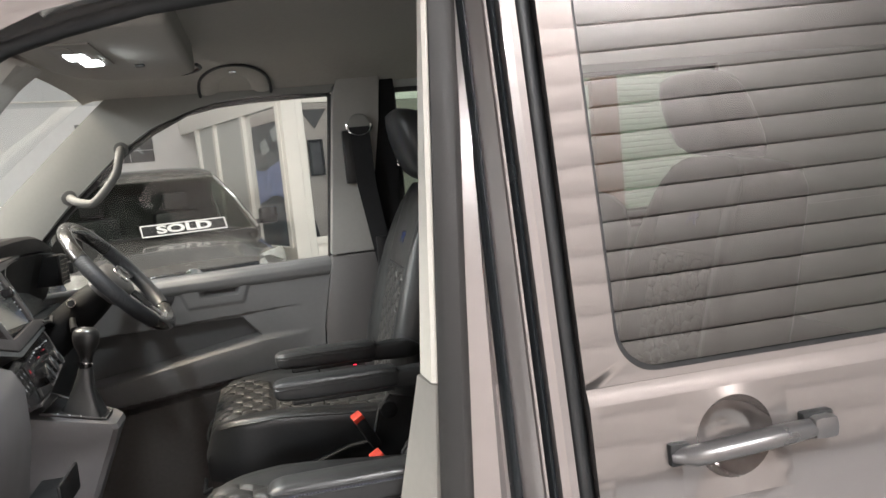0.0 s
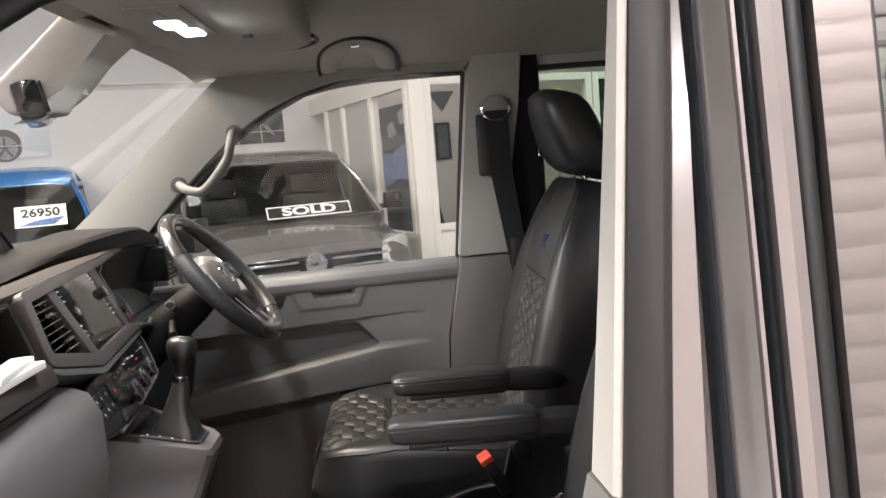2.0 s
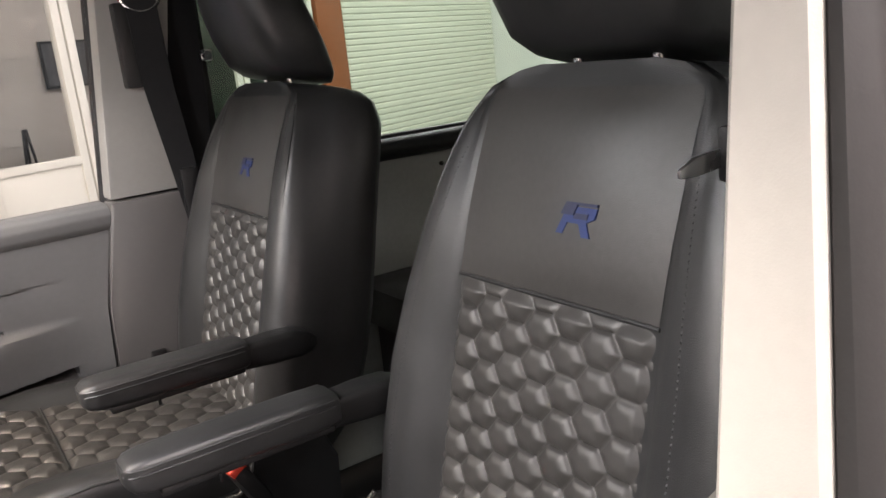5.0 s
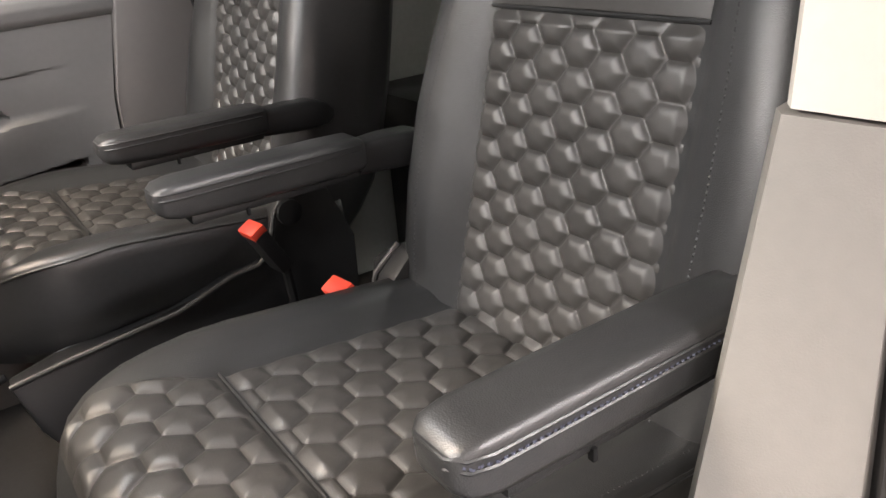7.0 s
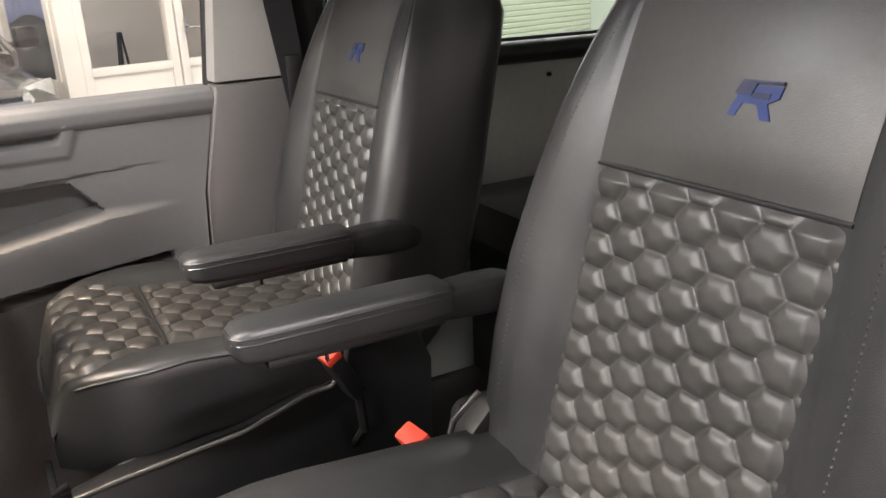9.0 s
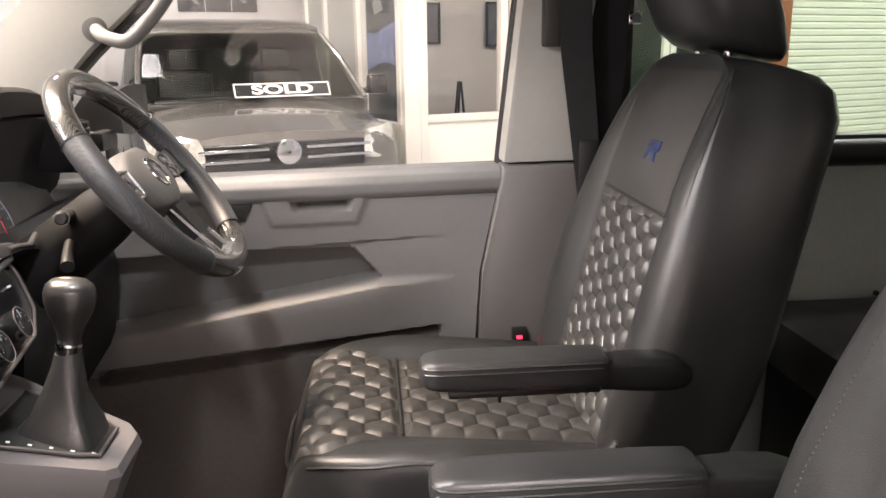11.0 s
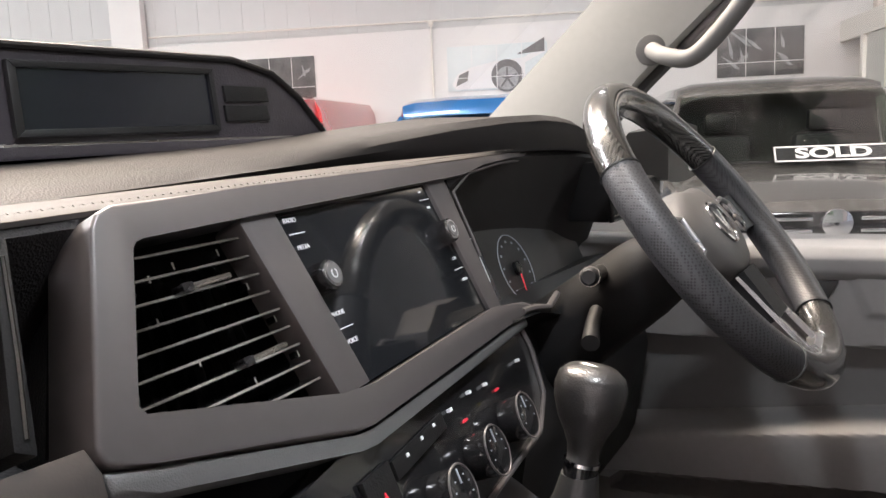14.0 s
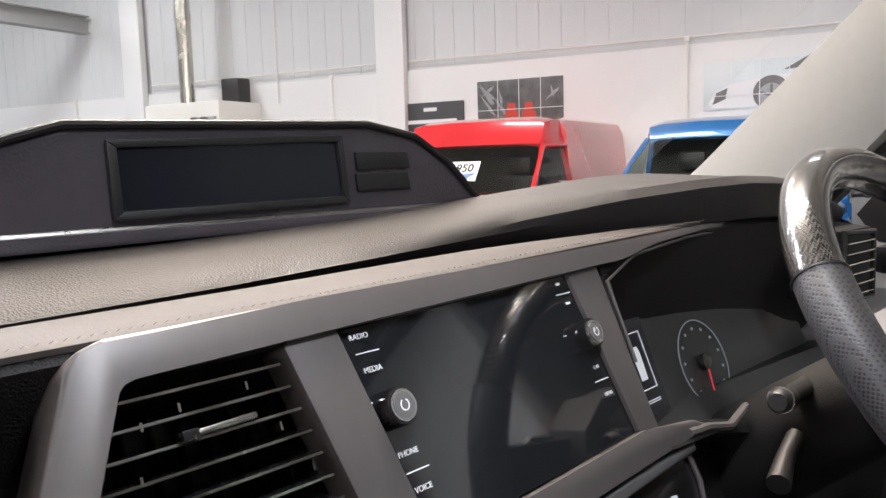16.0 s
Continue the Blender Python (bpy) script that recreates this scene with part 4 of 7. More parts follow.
# far side: window frame with the A pillar in one
far = [(-1.05, 1.345), (-0.859, 1.505), (-0.524, 1.805), (-0.45, 1.87), (0.26, 1.905), (0.215, 1.86), (0.182, 1.80), (0.165, 1.806), (-0.078, 1.803), (-0.18, 1.795), (-0.273, 1.778), (-0.38, 1.728), (-0.475, 1.667), (-0.65, 1.51), (-0.80, 1.36), (-0.84, 1.25), (-1.05, 1.25)]
part("a_pillar_trim", prism(far, "y", 2.715, 2.79, 0.012, 3), M["pillar_grey"], van, "pale grey trim of the windscreen pillar")
rub = [(-0.80, 1.36), (-0.65, 1.51), (-0.475, 1.667), (-0.38, 1.728), (-0.273, 1.778), (-0.18, 1.795), (-0.078, 1.803), (0.165, 1.806), (0.178, 1.79), (0.124, 1.275)]
part("window_seal", tube([(x, 2.765, z - 0.004) for x, z in rub], 0.012, 8), M["rubber"], van, "black rubber seal of the door window")
g = part("door_glass", moved(prism([(-0.80, 1.36), (-0.65, 1.51), (-0.475, 1.667), (-0.273, 1.778), (-0.078, 1.803), (0.165, 1.806), (0.124, 1.26), (-0.82, 1.26)], "y", 2.768, 2.772), pose(0, 2.77, 1.26, 4, 0, 0) @ pose(0, -2.77, -1.26)), M["glass"], van, "clear driver's door glass")
g.visible_shadow = False
g = part("windscreen", loft([[(-1.42 + 0.25 * abs(y - 1.95) ** 2, y, 1.25) for y in np.linspace(1.25, 2.72, 9)], [(-0.56 + 0.06 * abs(y - 1.95) ** 2, y, 1.85) for y in np.linspace(1.25, 2.72, 9)]], closed=False), M["glass"], van, "clear windscreen")
g.visible_shadow = False
part("windscreen_surround", box(-1.6, -1.45, 1.2, 2.75, 1.0, 1.28, 0.02), M["black"], van)
part("bonnet", loft([[(x, y, z) for y, z in ((1.15, 0.9), (1.2, 1.13), (1.5, 1.16), (2.4, 1.16), (2.7, 1.13), (2.75, 0.9))] for x, z in ((-2.1, 0), (-1.46, 0))]), M["paint"], van)

# grab handle on the pillar
gh = part("grab_handle", tube(curve_points([(-0.64, 2.75, 1.547), (-0.625, 2.70, 1.542), (-0.598, 2.66, 1.53), (-0.558, 2.642, 1.523), (-0.525, 2.64, 1.548), (-0.482, 2.64, 1.60), (-0.470, 2.645, 1.638), (-0.468, 2.68, 1.668), (-0.47, 2.73, 1.675)], 6), 0.0125, 12), M["handle_grey"], van, "pale plastic grab handle")
for p, r in (((-0.634, 2.718, 1.545), 0.023), ((-0.47, 2.715, 1.675), 0.022)):
    part("handle_base", disc(p, (0.2, -1, 0), r, 0.016, 20, 0.004), M["handle_grey"], gh)

# driver's door inside
dd = part("driver_door", prism([(-0.95, 0.45), (0.064, 0.45), (0.064, 0.9), (0.073, 1.06), (0.112, 1.25), (-0.95, 1.25)], "y", 2.768, 2.79), M["dark_trim"], van, "grey plastic driver's door lining")
part("sill_ledge", bevelled(loft([[(x, y, z - d) for y, z in ((2.700, 1.224), (2.690, 1.236), (2.688, 1.256), (2.697, 1.270), (2.72, 1.277), (2.79, 1.277), (2.79, 1.224))] for x, d in ((-0.84, 0.018), (0.116, 0.0))]), 0.004), M["grey_trim"], dd, "pale grey window sill ledge")


def into(p, poly, soft):
    """How far a place lies inside a convex outline (clockwise), eased over a soft edge."""
    d = 1e9
    for (x0, z0), (x1, z1) in zip(poly, poly[1:] + poly[:1]):
        L = math.hypot(x1 - x0, z1 - z0)
        d = min(d, ((x1 - x0) * (z0 - p[1]) + (z1 - z0) * (p[0] - x0)) / L)
    t = max(0.0, min(1.0, d / soft))
    return t * t * (3 - 2 * t)


def ease(t):
    t = max(0.0, min(1.0, t))
    return t * t * (3 - 2 * t)


def along(pts, x):
    for (x0, z0), (x1, z1) in zip(pts, pts[1:]):
        if x <= x1:
            return z0 + (z1 - z0) * max(0.0, (x - x0) / (x1 - x0))
    return pts[-1][1]


POCKET = [(-0.86, 1.113), (-0.187, 1.122), (-0.178, 1.118), (-0.126, 1.060), (-0.127, 1.053), (-0.516, 0.986), (-0.86, 0.93)]
BIN = [(-0.70, 0.888), (-0.30, 0.925), (-0.004, 0.954), (-0.006, 0.928), (-0.30, 0.893), (-0.70, 0.845)]
PULL = [(-0.315, 1.25), (-0.165, 1.25), (-0.182, 1.196), (-0.295, 1.194)]
BOSS = [(-0.372, 1.25), (-0.132, 1.25), (-0.166, 1.166), (-0.340, 1.163)]
BAND_TOP = [(-0.86, 0.925), (-0.516, 0.981), (-0.125, 1.047), (0.02, 1.049), (0.12, 1.049)]


def door_face(x, z):
    """How far the moulded lining stands out from its plane."""
    d = 0.006 * into((x, z), BOSS, 0.010) - 0.030 * into((x, z), PULL, 0.016)
    zc = along([(-0.86, 1.108), (-0.383, 1.1225), (0.03, 1.1425), (0.12, 1.146)], x)
    fade = 1 - ease((x + 0.14) / 0.17)
    if z < zc:
        d -= 0.010 * fade * ease((zc - z) / 0.003) * math.exp(-max(0.0, zc - z - 0.003) / 0.035)
    zb = along(BAND_TOP, x)
    out = 1 - ease((x + 0.15) / 0.19)
    if z < zb + 0.012:
        d += 0.024 * out * ease((zb + 0.012 - z) / 0.016) - 0.018 * out * ease((zb - z - 0.015) / 0.10)
    low = along([(-0.70, 0.888), (-0.30, 0.925), (0.0, 0.954), (0.12, 0.962)], x)
    if z < low:
        d -= 0.006 * ease((low - z) / 0.006) * (1 - ease((x + 0.03) / 0.05))
    d -= 0.060 * into((x, z), POCKET, 0.010)
    d -= 0.045 * into((x, z), BIN, 0.009)
    return d


rows = []
zs = [0.46, 0.6, 0.72, 0.80] + [0.82 + 0.004 * k for k in range(102)]
for z in zs:
    xe = along([(0.45, 0.063), (0.9, 0.064), (1.06, 0.074), (1.23, 0.109)], z)
    xs = [-0.84 + 0.01 * k for k in range(34)] + [-0.50 + 0.005 * k for k in range(125)]
    xs = [x for x in xs if x < xe - 0.004]
    xs += [xe] * (159 - len(xs))
    rows.append([(x, 2.703 - door_face(x, z), z) for x in xs])
bm = loft(rows, closed=False)
bmesh.ops.dissolve_degenerate(bm, dist=0.0004, edges=bm.edges)
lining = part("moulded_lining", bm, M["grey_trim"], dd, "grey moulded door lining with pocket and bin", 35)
# faces below the bin take the darker colour in place of shade
lining.data.materials.append(M["low_shade"])
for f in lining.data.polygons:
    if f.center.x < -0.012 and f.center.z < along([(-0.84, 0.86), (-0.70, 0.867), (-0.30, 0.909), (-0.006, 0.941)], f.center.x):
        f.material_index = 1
# dark sheet on the recess floor, standing in for the pocket's shade
part("pocket_shade", prism(POCKET, "y", 2.7565, 2.762), M["dark_trim"], dd, "dark sheet for the shade inside the open door pocket")
part("switch_slot", prism([(-0.435, 1.178), (-0.425, 1.212), (-0.372, 1.214), (-0.388, 1.18)], "y", 2.697, 2.712, 0.002), M["black"], dd)

# far B pillar, belt and rear quarter
part("b_pillar_trim", prism([(0.120, 1.283), (0.178, 1.79), (0.215, 1.89), (0.345, 1.93), (0.315, 1.7), (0.268, 1.48), (0.274, 1.285)], "y", 2.694, 2.80, 0.008), M["pillar_light"], van, "pale grey upper pillar trim")
part("b_pillar_trim", prism([(0.119, 1.279), (0.274, 1.281), (0.33, 0.95), (0.34, 0.45), (0.068, 0.45), (0.070, 0.9), (0.078, 1.06)], "y", 2.686, 2.80, 0.008), M["pillar_low"], van, "grey lower pillar trim")
part("belt_guide", merge(disc((0.247, 2.675, 1.685), (0, 1, 0), 0.036, 0.02, 28, 0.006)), M["pillar_grey"], van, "round belt guide cover")
part("guide_ring", tube([(0.247 + 0.038 * math.cos(radians(a)), 2.668, 1.683 + 0.03 * math.sin(radians(a))) for a in range(170, 371, 10)], 0.005, 8), M["chrome"], van, "chrome belt guide loop")
part("belt_adjuster", box(0.192, 0.237, 2.665, 2.70, 1.505, 1.672, 0.005), M["shield"], van, "dark belt height adjuster")
part("seat_belt", loft([[(x0, y, z), (x1, y, z), (x1, y + 0.003, z), (x0, y + 0.003, z)] for x0, x1, y, z in ((0.215, 0.278, 2.664, 1.68), (0.222, 0.282, 2.660, 1.5), (0.245, 0.30, 2.664, 1.35), (0.268, 0.318, 2.67, 1.2), (0.29, 0.34, 2.67, 0.9))]), M["belt"], van, "black seat belt webbing")
part("belt_buckle_stop", box(0.262, 0.30, 2.655, 2.668, 1.21, 1.33, 0.006), M["black"], van)
part("c_pillar_trim", prism([(0.262, 1.30), (0.285, 1.9), (0.375, 1.91), (0.378, 1.80), (0.362, 1.45), (0.362, 1.27), (0.30, 1.1)], "y", 2.712, 2.80, 0.008), M["matt_black"], van, "black trim beside the rear side window")
part("catch", merge(box(0.36, 0.385, 2.69, 2.715, 1.545, 1.57, 0.004), disc((0.370, 2.685, 1.557), (0, 1, 0), 0.009, 0.02, 12)), M["chrome"], van)
rw = part("rear_wall", merge(box(0.33, 2.9, 2.735, 2.80, 0.4, 1.262, 0.004), box(0.38, 2.9, 2.735, 2.80, 1.80, 1.93), box(1.55, 2.9, 2.735, 2.80, 1.262, 1.8)), M["rear_panel"], van, "dark grey lining of the living space")
part("window_rail", tube([(0.38, 2.715, 1.285), (1.6, 2.715, 1.285)], 0.028, 10), M["black"], van, "black rail under the rear side window")
part("window_frame", frame_bm(0.365, 1.56, 1.30, 1.805, 0.02, 2.735, 2.76, 0.004), M["rubber"], van)
g = part("rear_side_glass", box(0.365, 1.56, 2.764, 2.768, 1.30, 1.80), M["rear_glass"], van, "green tinted rear side glass")
g.visible_shadow = False
for x, z in ((0.98, 1.22), (0.96, 0.97), (1.3, 1.22)):
    part("screw_cap", disc((x, 2.732, z), (0, 1, 0), 0.006, 0.006, 10), M["black"], van)
part("rear_near_wall", box(0.31, 0.36, 1.16, 1.19, 0.4, 1.95), M["rear_panel"], van)
part("rear_near_wall", merge(box(1.62, 2.9, 1.16, 1.19, 0.4, 1.28), box(1.62, 2.9, 1.16, 1.19, 1.80, 1.95), box(1.62, 1.76, 1.16, 1.19, 1.28, 1.80), box(2.78, 2.9, 1.16, 1.19, 1.28, 1.80)), M["rear_panel"], van)
part("tailgate", merge(box(2.9, 2.95, 1.15, 2.78, 0.4, 1.28), box(2.9, 2.95, 1.15, 2.78, 1.80, 1.95), box(2.9, 2.95, 1.15, 1.32, 1.28, 1.80), box(2.9, 2.95, 2.62, 2.78, 1.28, 1.80)), M["rear_panel"], van)
for g in (part("rear_glass", box(2.92, 2.926, 1.32, 2.62, 1.28, 1.80), M["rear_glass"], van, "green tinted tailgate glass"), part("rear_glass", box(1.76, 2.78, 1.172, 1.178, 1.28, 1.80), M["rear_glass"], van, "green tinted rear glass")):
    g.visible_shadow = False
part("floor_pan", merge(box(-1.4, 2.95, 1.2, 2.75, 0.40, 0.46, 0.01), box(-1.45, -1.38, 1.2, 2.75, 0.4, 1.2)), M["carpet"], van, "dark carpeted cab floor")
part("door_step", prism([(1.14, 0.36), (1.14, 0.40), (1.21, 0.45), (1.24, 0.45), (1.24, 0.36)], "x", -0.9, 0.2, 0.004), M["black"], van)
part("sill_panel", box(0.304, 2.95, 1.08, 1.14, 0.22, 0.40, 0.01), M["paint"], van)
for x in (-1.55, 2.2):
    for y in (1.25, 2.62):
        wl = part("wheel", disc((x, y, 0.33), (0, 1, 0), 0.33, 0.2, 32, 0.03), M["rubber"], van)
        part("rim", disc((x, y - 0.005, 0.33), (0, 1, 0), 0.21, 0.205, 24, 0.01), M["silver"], wl)
# bench in the living space
bn = thing("rear_bench", (0.9, 2.35, 0.46), "grey quilted bench in the living space", "bench")
part("base", box(0.72, 1.5, 2.05, 2.73, 0.46, 0.86, 0.01), M["black"], bn)
part("cushion", box(0.66, 1.5, 2.03, 2.73, 0.86, 0.97, 0.03), M["leather_grey"], bn)

# overhead console with its lamp, mirror
oc = thing("overhead_console", (-0.37, 1.95, 1.86), "grey overhead console with a lit map lamp", "console")
part("shell", prism([(-0.50, 1.62), (-0.497, 2.10), (-0.47, 2.22), (-0.40, 2.30), (-0.31, 2.335), (-0.235, 2.31), (-0.195, 2.24), (-0.19, 1.62)], "z", 1.822, 1.90, 0.018, 4), M["lining"], oc)
for y, x in ((1.885, -0.395), (1.965, -0.382)):
    part("lamp_lens", box(x - 0.020, x + 0.020, y - 0.033, y + 0.033, 1.814, 1.826, 0.005), M["lamp_lit"], oc, "bright lit map lamp lens")
part("lamp_lens", box(-0.42, -0.385, 1.775, 1.835, 1.816, 1.826, 0.004), M["lining_dark"], oc, "unlit map lamp lens")
part("lamp_bezel", box(-0.432, -0.345, 1.75, 2.02, 1.818, 1.824, 0.003), M["lining_dark"], oc)
part("switch", box(-0.31, -0.29, 2.05, 2.075, 1.8175, 1.823, 0.002), M["black"], oc)
part("groove", tube(curve_points([(-0.187, 2.18, 1.832), (-0.184, 2.25, 1.832), (-0.228, 2.322, 1.832), (-0.31, 2.349, 1.832), (-0.405, 2.312, 1.832)], 5), 0.0045, 6), M["rubber"], oc)
gr = thing("roof_handle", (-0.11, 2.6, 1.86), "folded grab handle in an arched recess", "handle")
def arch_at(a, r=1.0, drop=0.001):
    y = 2.70 - 0.165 * r * math.sin(radians(a))
    return (-0.115 + 0.107 * r * math.cos(radians(a)), y, 1.896 + float(np.interp(y, YS, ZS)) - drop)
part("shadow_gap", tube([arch_at(a) for a in range(-8, 189, 7)], 0.0045, 6), M["rubber"], gr)
part("grip", loft([[arch_at(a, r, d) for a in range(0, 181, 9)] for r, d in ((0.95, 0.002), (0.9, 0.006), (0.78, 0.008), (0.6, 0.006), (0.45, -0.004))], closed=False), M["lining"], gr)
part("tab", tube([arch_at(84, 0.86, 0.010), arch_at(96, 0.86, 0.010)], 0.004, 8), M["chrome"], gr)
rm = thing("interior_mirror", (-0.6, 1.95, 1.72), "black interior mirror with a grey sensor cover", "mirror")
part("housing", box(-0.03, 0.018, 0, 0.21, -0.034, 0.034, 0.016, pose(-0.634, 1.878, 1.713, 0, -12, 20)), M["gloss_dark"], rm)
part("mirror_glass", box(0.0175, 0.0205, 0.015, 0.195, -0.026, 0.026, 0.0, pose(-0.634, 1.878, 1.713, 0, -12, 20)), M["mirror"], rm)
part("sensor_cover", prism([(-0.72, 1.73), (-0.57, 1.86), (-0.487, 1.815), (-0.60, 1.735), (-0.63, 1.69), (-0.685, 1.688)], "y", 1.90, 2.02, 0.012, 3), M["lining"], rm, "pale grey sensor cover")
part("stalk", tube([(-0.645, 1.97, 1.745), (-0.668, 1.97, 1.72)], 0.014, 8), M["black"], rm)
# red indicator block low on the pillar
ind = part("belt_indicator", box(0.138, 0.168, 2.672, 2.688, 0.903, 0.945, 0.003), M["black"], van, "small black block with a red light")
part("light", box(0.147, 0.158, 2.669, 2.6725, 0.924, 0.930, 0.0), M["red_light"], ind)
# ---- seats ----
def hex_pillow(a, b, pitch=0.051):
    """Height of a quilted hexagon pattern, 0 in the seams and 1 on the pillows."""
    col = pitch * 0.866
    best = []
    i0 = round(a / col)
    for i in (i0 - 1, i0, i0 + 1):
        off = pitch / 2 if i % 2 else 0.0
        j0 = round((b - off) / pitch)
        for j in (j0 - 1, j0, j0 + 1):
            cx, cy = i * col, j * pitch + off
            best.append(((a - cx) ** 2 + (b - cy) ** 2, cx, cy))
    best.sort()
    d1, d2 = best[0], best[1]
    sep = math.hypot(d1[1] - d2[1], d1[2] - d2[2])
    e = (d2[0] - d1[0]) / (2 * sep)
    g = min(1.0, e / (pitch * 0.36))
    return 1 - (1 - g) ** 2.2 - 0.32 * math.exp(-(e / 0.0014) ** 2)


def quilt(f, a0, a1, b0, b1, step=0.0021, lift=0.0060, half=None, squash=1.0):
    """A quilted sheet on the surface f(a, b) -> place, normal. half(b) narrows or widens it."""
    na, nb = max(2, int((a1 - a0) / step)), max(2, int((b1 - b0) / step))
    rings = []
    for j in range(nb + 1):
        b = b0 + (b1 - b0) * j / nb
        w = half(b) if half else None
        row = []
        for i in range(na + 1):
            a = a0 + (a1 - a0) * i / na
            if w is not None:
                a = -w + 2 * w * i / na
            p, n = f(a, b)
            lo, hi = (-w, w) if w is not None else (a0, a1)
            rim = min(a - lo, hi - a, b - b0, b1 - b)
            k = min(1.0, max(0.0, rim / 0.012))
            row.append(Vector(p) + Vector(n) * (0.0022 * k + lift * k * hex_pillow(a * (1.07 if squash > 1 else 1.0), b * squash)))
        rings.append(row)
    bm = bmesh.new()
    vs = [[bm.verts.new(p) for p in r] for r in rings]
    for r, s in zip(vs, vs[1:]):
        for i in range(len(r) - 1):
            bm.faces.new((r[i], r[i + 1], s[i + 1], s[i]))
    return bm


def stitches(path, gap=0.0065, r=0.0006, normal=(0, 0, 1)):
    """A row of thread dashes along a path."""
    P = [Vector(p) for p in path]
    out = bmesh.new()
    left = 0.0
    for a, b in zip(P, P[1:]):
        d = b - a
        L = d.length
        d.normalize()
        s = left
        while s + gap * 0.62 < L:
            p, q = a + d * s, a + d * (s + gap * 0.62)
            side = d.cross(Vector(normal)).normalized() * r * 1.3
            up = Vector(normal).normalized() * r
            m = (p + q) / 2 + up * 1.6
            v = [out.verts.new(x) for x in (p - side, p + side, m + side, m - side, q + side, q - side)]
            out.faces.new((v[0], v[1], v[2], v[3]))
            out.faces.new((v[3], v[2], v[4], v[5]))
            s += gap
        left = s - L
    return out


REC = math.atan(0.25)


def back_point(w, s, d):
    """Seat space: w across, s up the back, d behind its front plane."""
    d += 0.45 * max(0.0, s - 0.36) ** 2
    return (0.207 + s * math.sin(REC) + d * math.cos(REC), w, 0.905 + s * math.cos(REC) - d * math.sin(REC))


def head_point(w, s, d):
    """The headrest stands more upright than the back."""
    x, y, z = back_point(w, 0.612, d)
    return (x - 0.30 * (s - 0.612), y, z + s - 0.612)


def lerp_table(table, s):
    for (a, *u), (b, *v) in zip(table, table[1:]):
        if s <= b:
            t = max(0, (s - a) / (b - a))
            return [p + (q - p) * t for p, q in zip(u, v)]
    return list(table[-1][1:])


# s: front half width, bolster bulge, rear half width, thickness
BACK = [(-0.06, 0.20, 0.030, 0.21, 0.10), (0.0, 0.232, 0.040, 0.235, 0.12), (0.06, 0.248, 0.050, 0.25, 0.135), (0.14, 0.256, 0.055, 0.258, 0.14), (0.24, 0.254, 0.052, 0.262, 0.14), (0.33, 0.244, 0.042, 0.262, 0.135),
        (0.42, 0.228, 0.030, 0.26, 0.13), (0.50, 0.210, 0.016, 0.255, 0.122), (0.555, 0.190, 0.006, 0.245, 0.115), (0.59, 0.162, -0.006, 0.225, 0.10), (0.606, 0.128, -0.022, 0.195, 0.085), (0.612, 0.09, -0.035, 0.15, 0.07)]


def back_ring(s):
    hw, bulge, rw, th = lerp_table(BACK, s)
    hw += 0.018 * max(0.0, min(1.0, (0.56 - s) / 0.3))
    bulge *= 0.55 if bulge > 0 else 1.0
    th += 0.034
    half = [(0.0, 0.0), (0.08, 0.0), (0.132, -0.001), (0.150, -0.003), (0.157, -0.003 - bulge * 0.18), (0.166, -0.002 - bulge * 0.40), (0.177, -bulge * 0.64), (0.189, -bulge * 0.84), (0.203, -bulge * 0.97), (0.217, -bulge), (0.230, -bulge * 0.88), (0.240, -bulge * 0.62), (0.248, -bulge * 0.22), (0.254, 0.02)]
    f = max(hw, 0.168)
    k = hw / f
    pts = [((w if w < 0.152 else 0.152 + (w - 0.152) * (f - 0.152) / 0.102) * k, d) for w, d in half]
    pts += [(hw * 0.5 + rw * 0.5, th * 0.35), (rw, th * 0.6), (rw * 0.985, th * 0.85), (rw * 0.9, th * 0.98), (rw * 0.5, th)]
    return [back_point(w, s, d) for w, d in pts] + [back_point(-w, s, d) for w, d in reversed(pts)]


def cushion_top(x, w):
    """Height of the cushion over its plan."""
    z = 0.928 - 0.10 * x
    bol = max(0.0, min(1.0, (abs(w) - 0.150) / 0.05))
    bol = bol * bol * (3 - 2 * bol)
    k = max(0.0, min(1.0, (x + 0.20) / 0.12))
    z += 0.020 * bol * k
    f = max(0.0, (-0.175 - x) / 0.10)
    z -= 0.050 * f ** 2.2
    return z


def cushion_half(x):
    if x > -0.10:
        return 0.252
    t = min(1.0, (-0.10 - x) / 0.178)
    return 0.252 - 0.085 * t ** 2.6


def armrest(c, y):
    bm = bmesh.new()
    def ring(x, hz, hw, zc, rr=0.35):
        pts = []
        for k in range(16):
            a = math.tau * (k + 0.5) / 16
            ca, sa = math.cos(a), math.sin(a)
            pts.append((x, y + hw * math.copysign(abs(ca) ** rr, ca), zc + hz * math.copysign(abs(sa) ** rr, sa)))
        return pts
    return ring


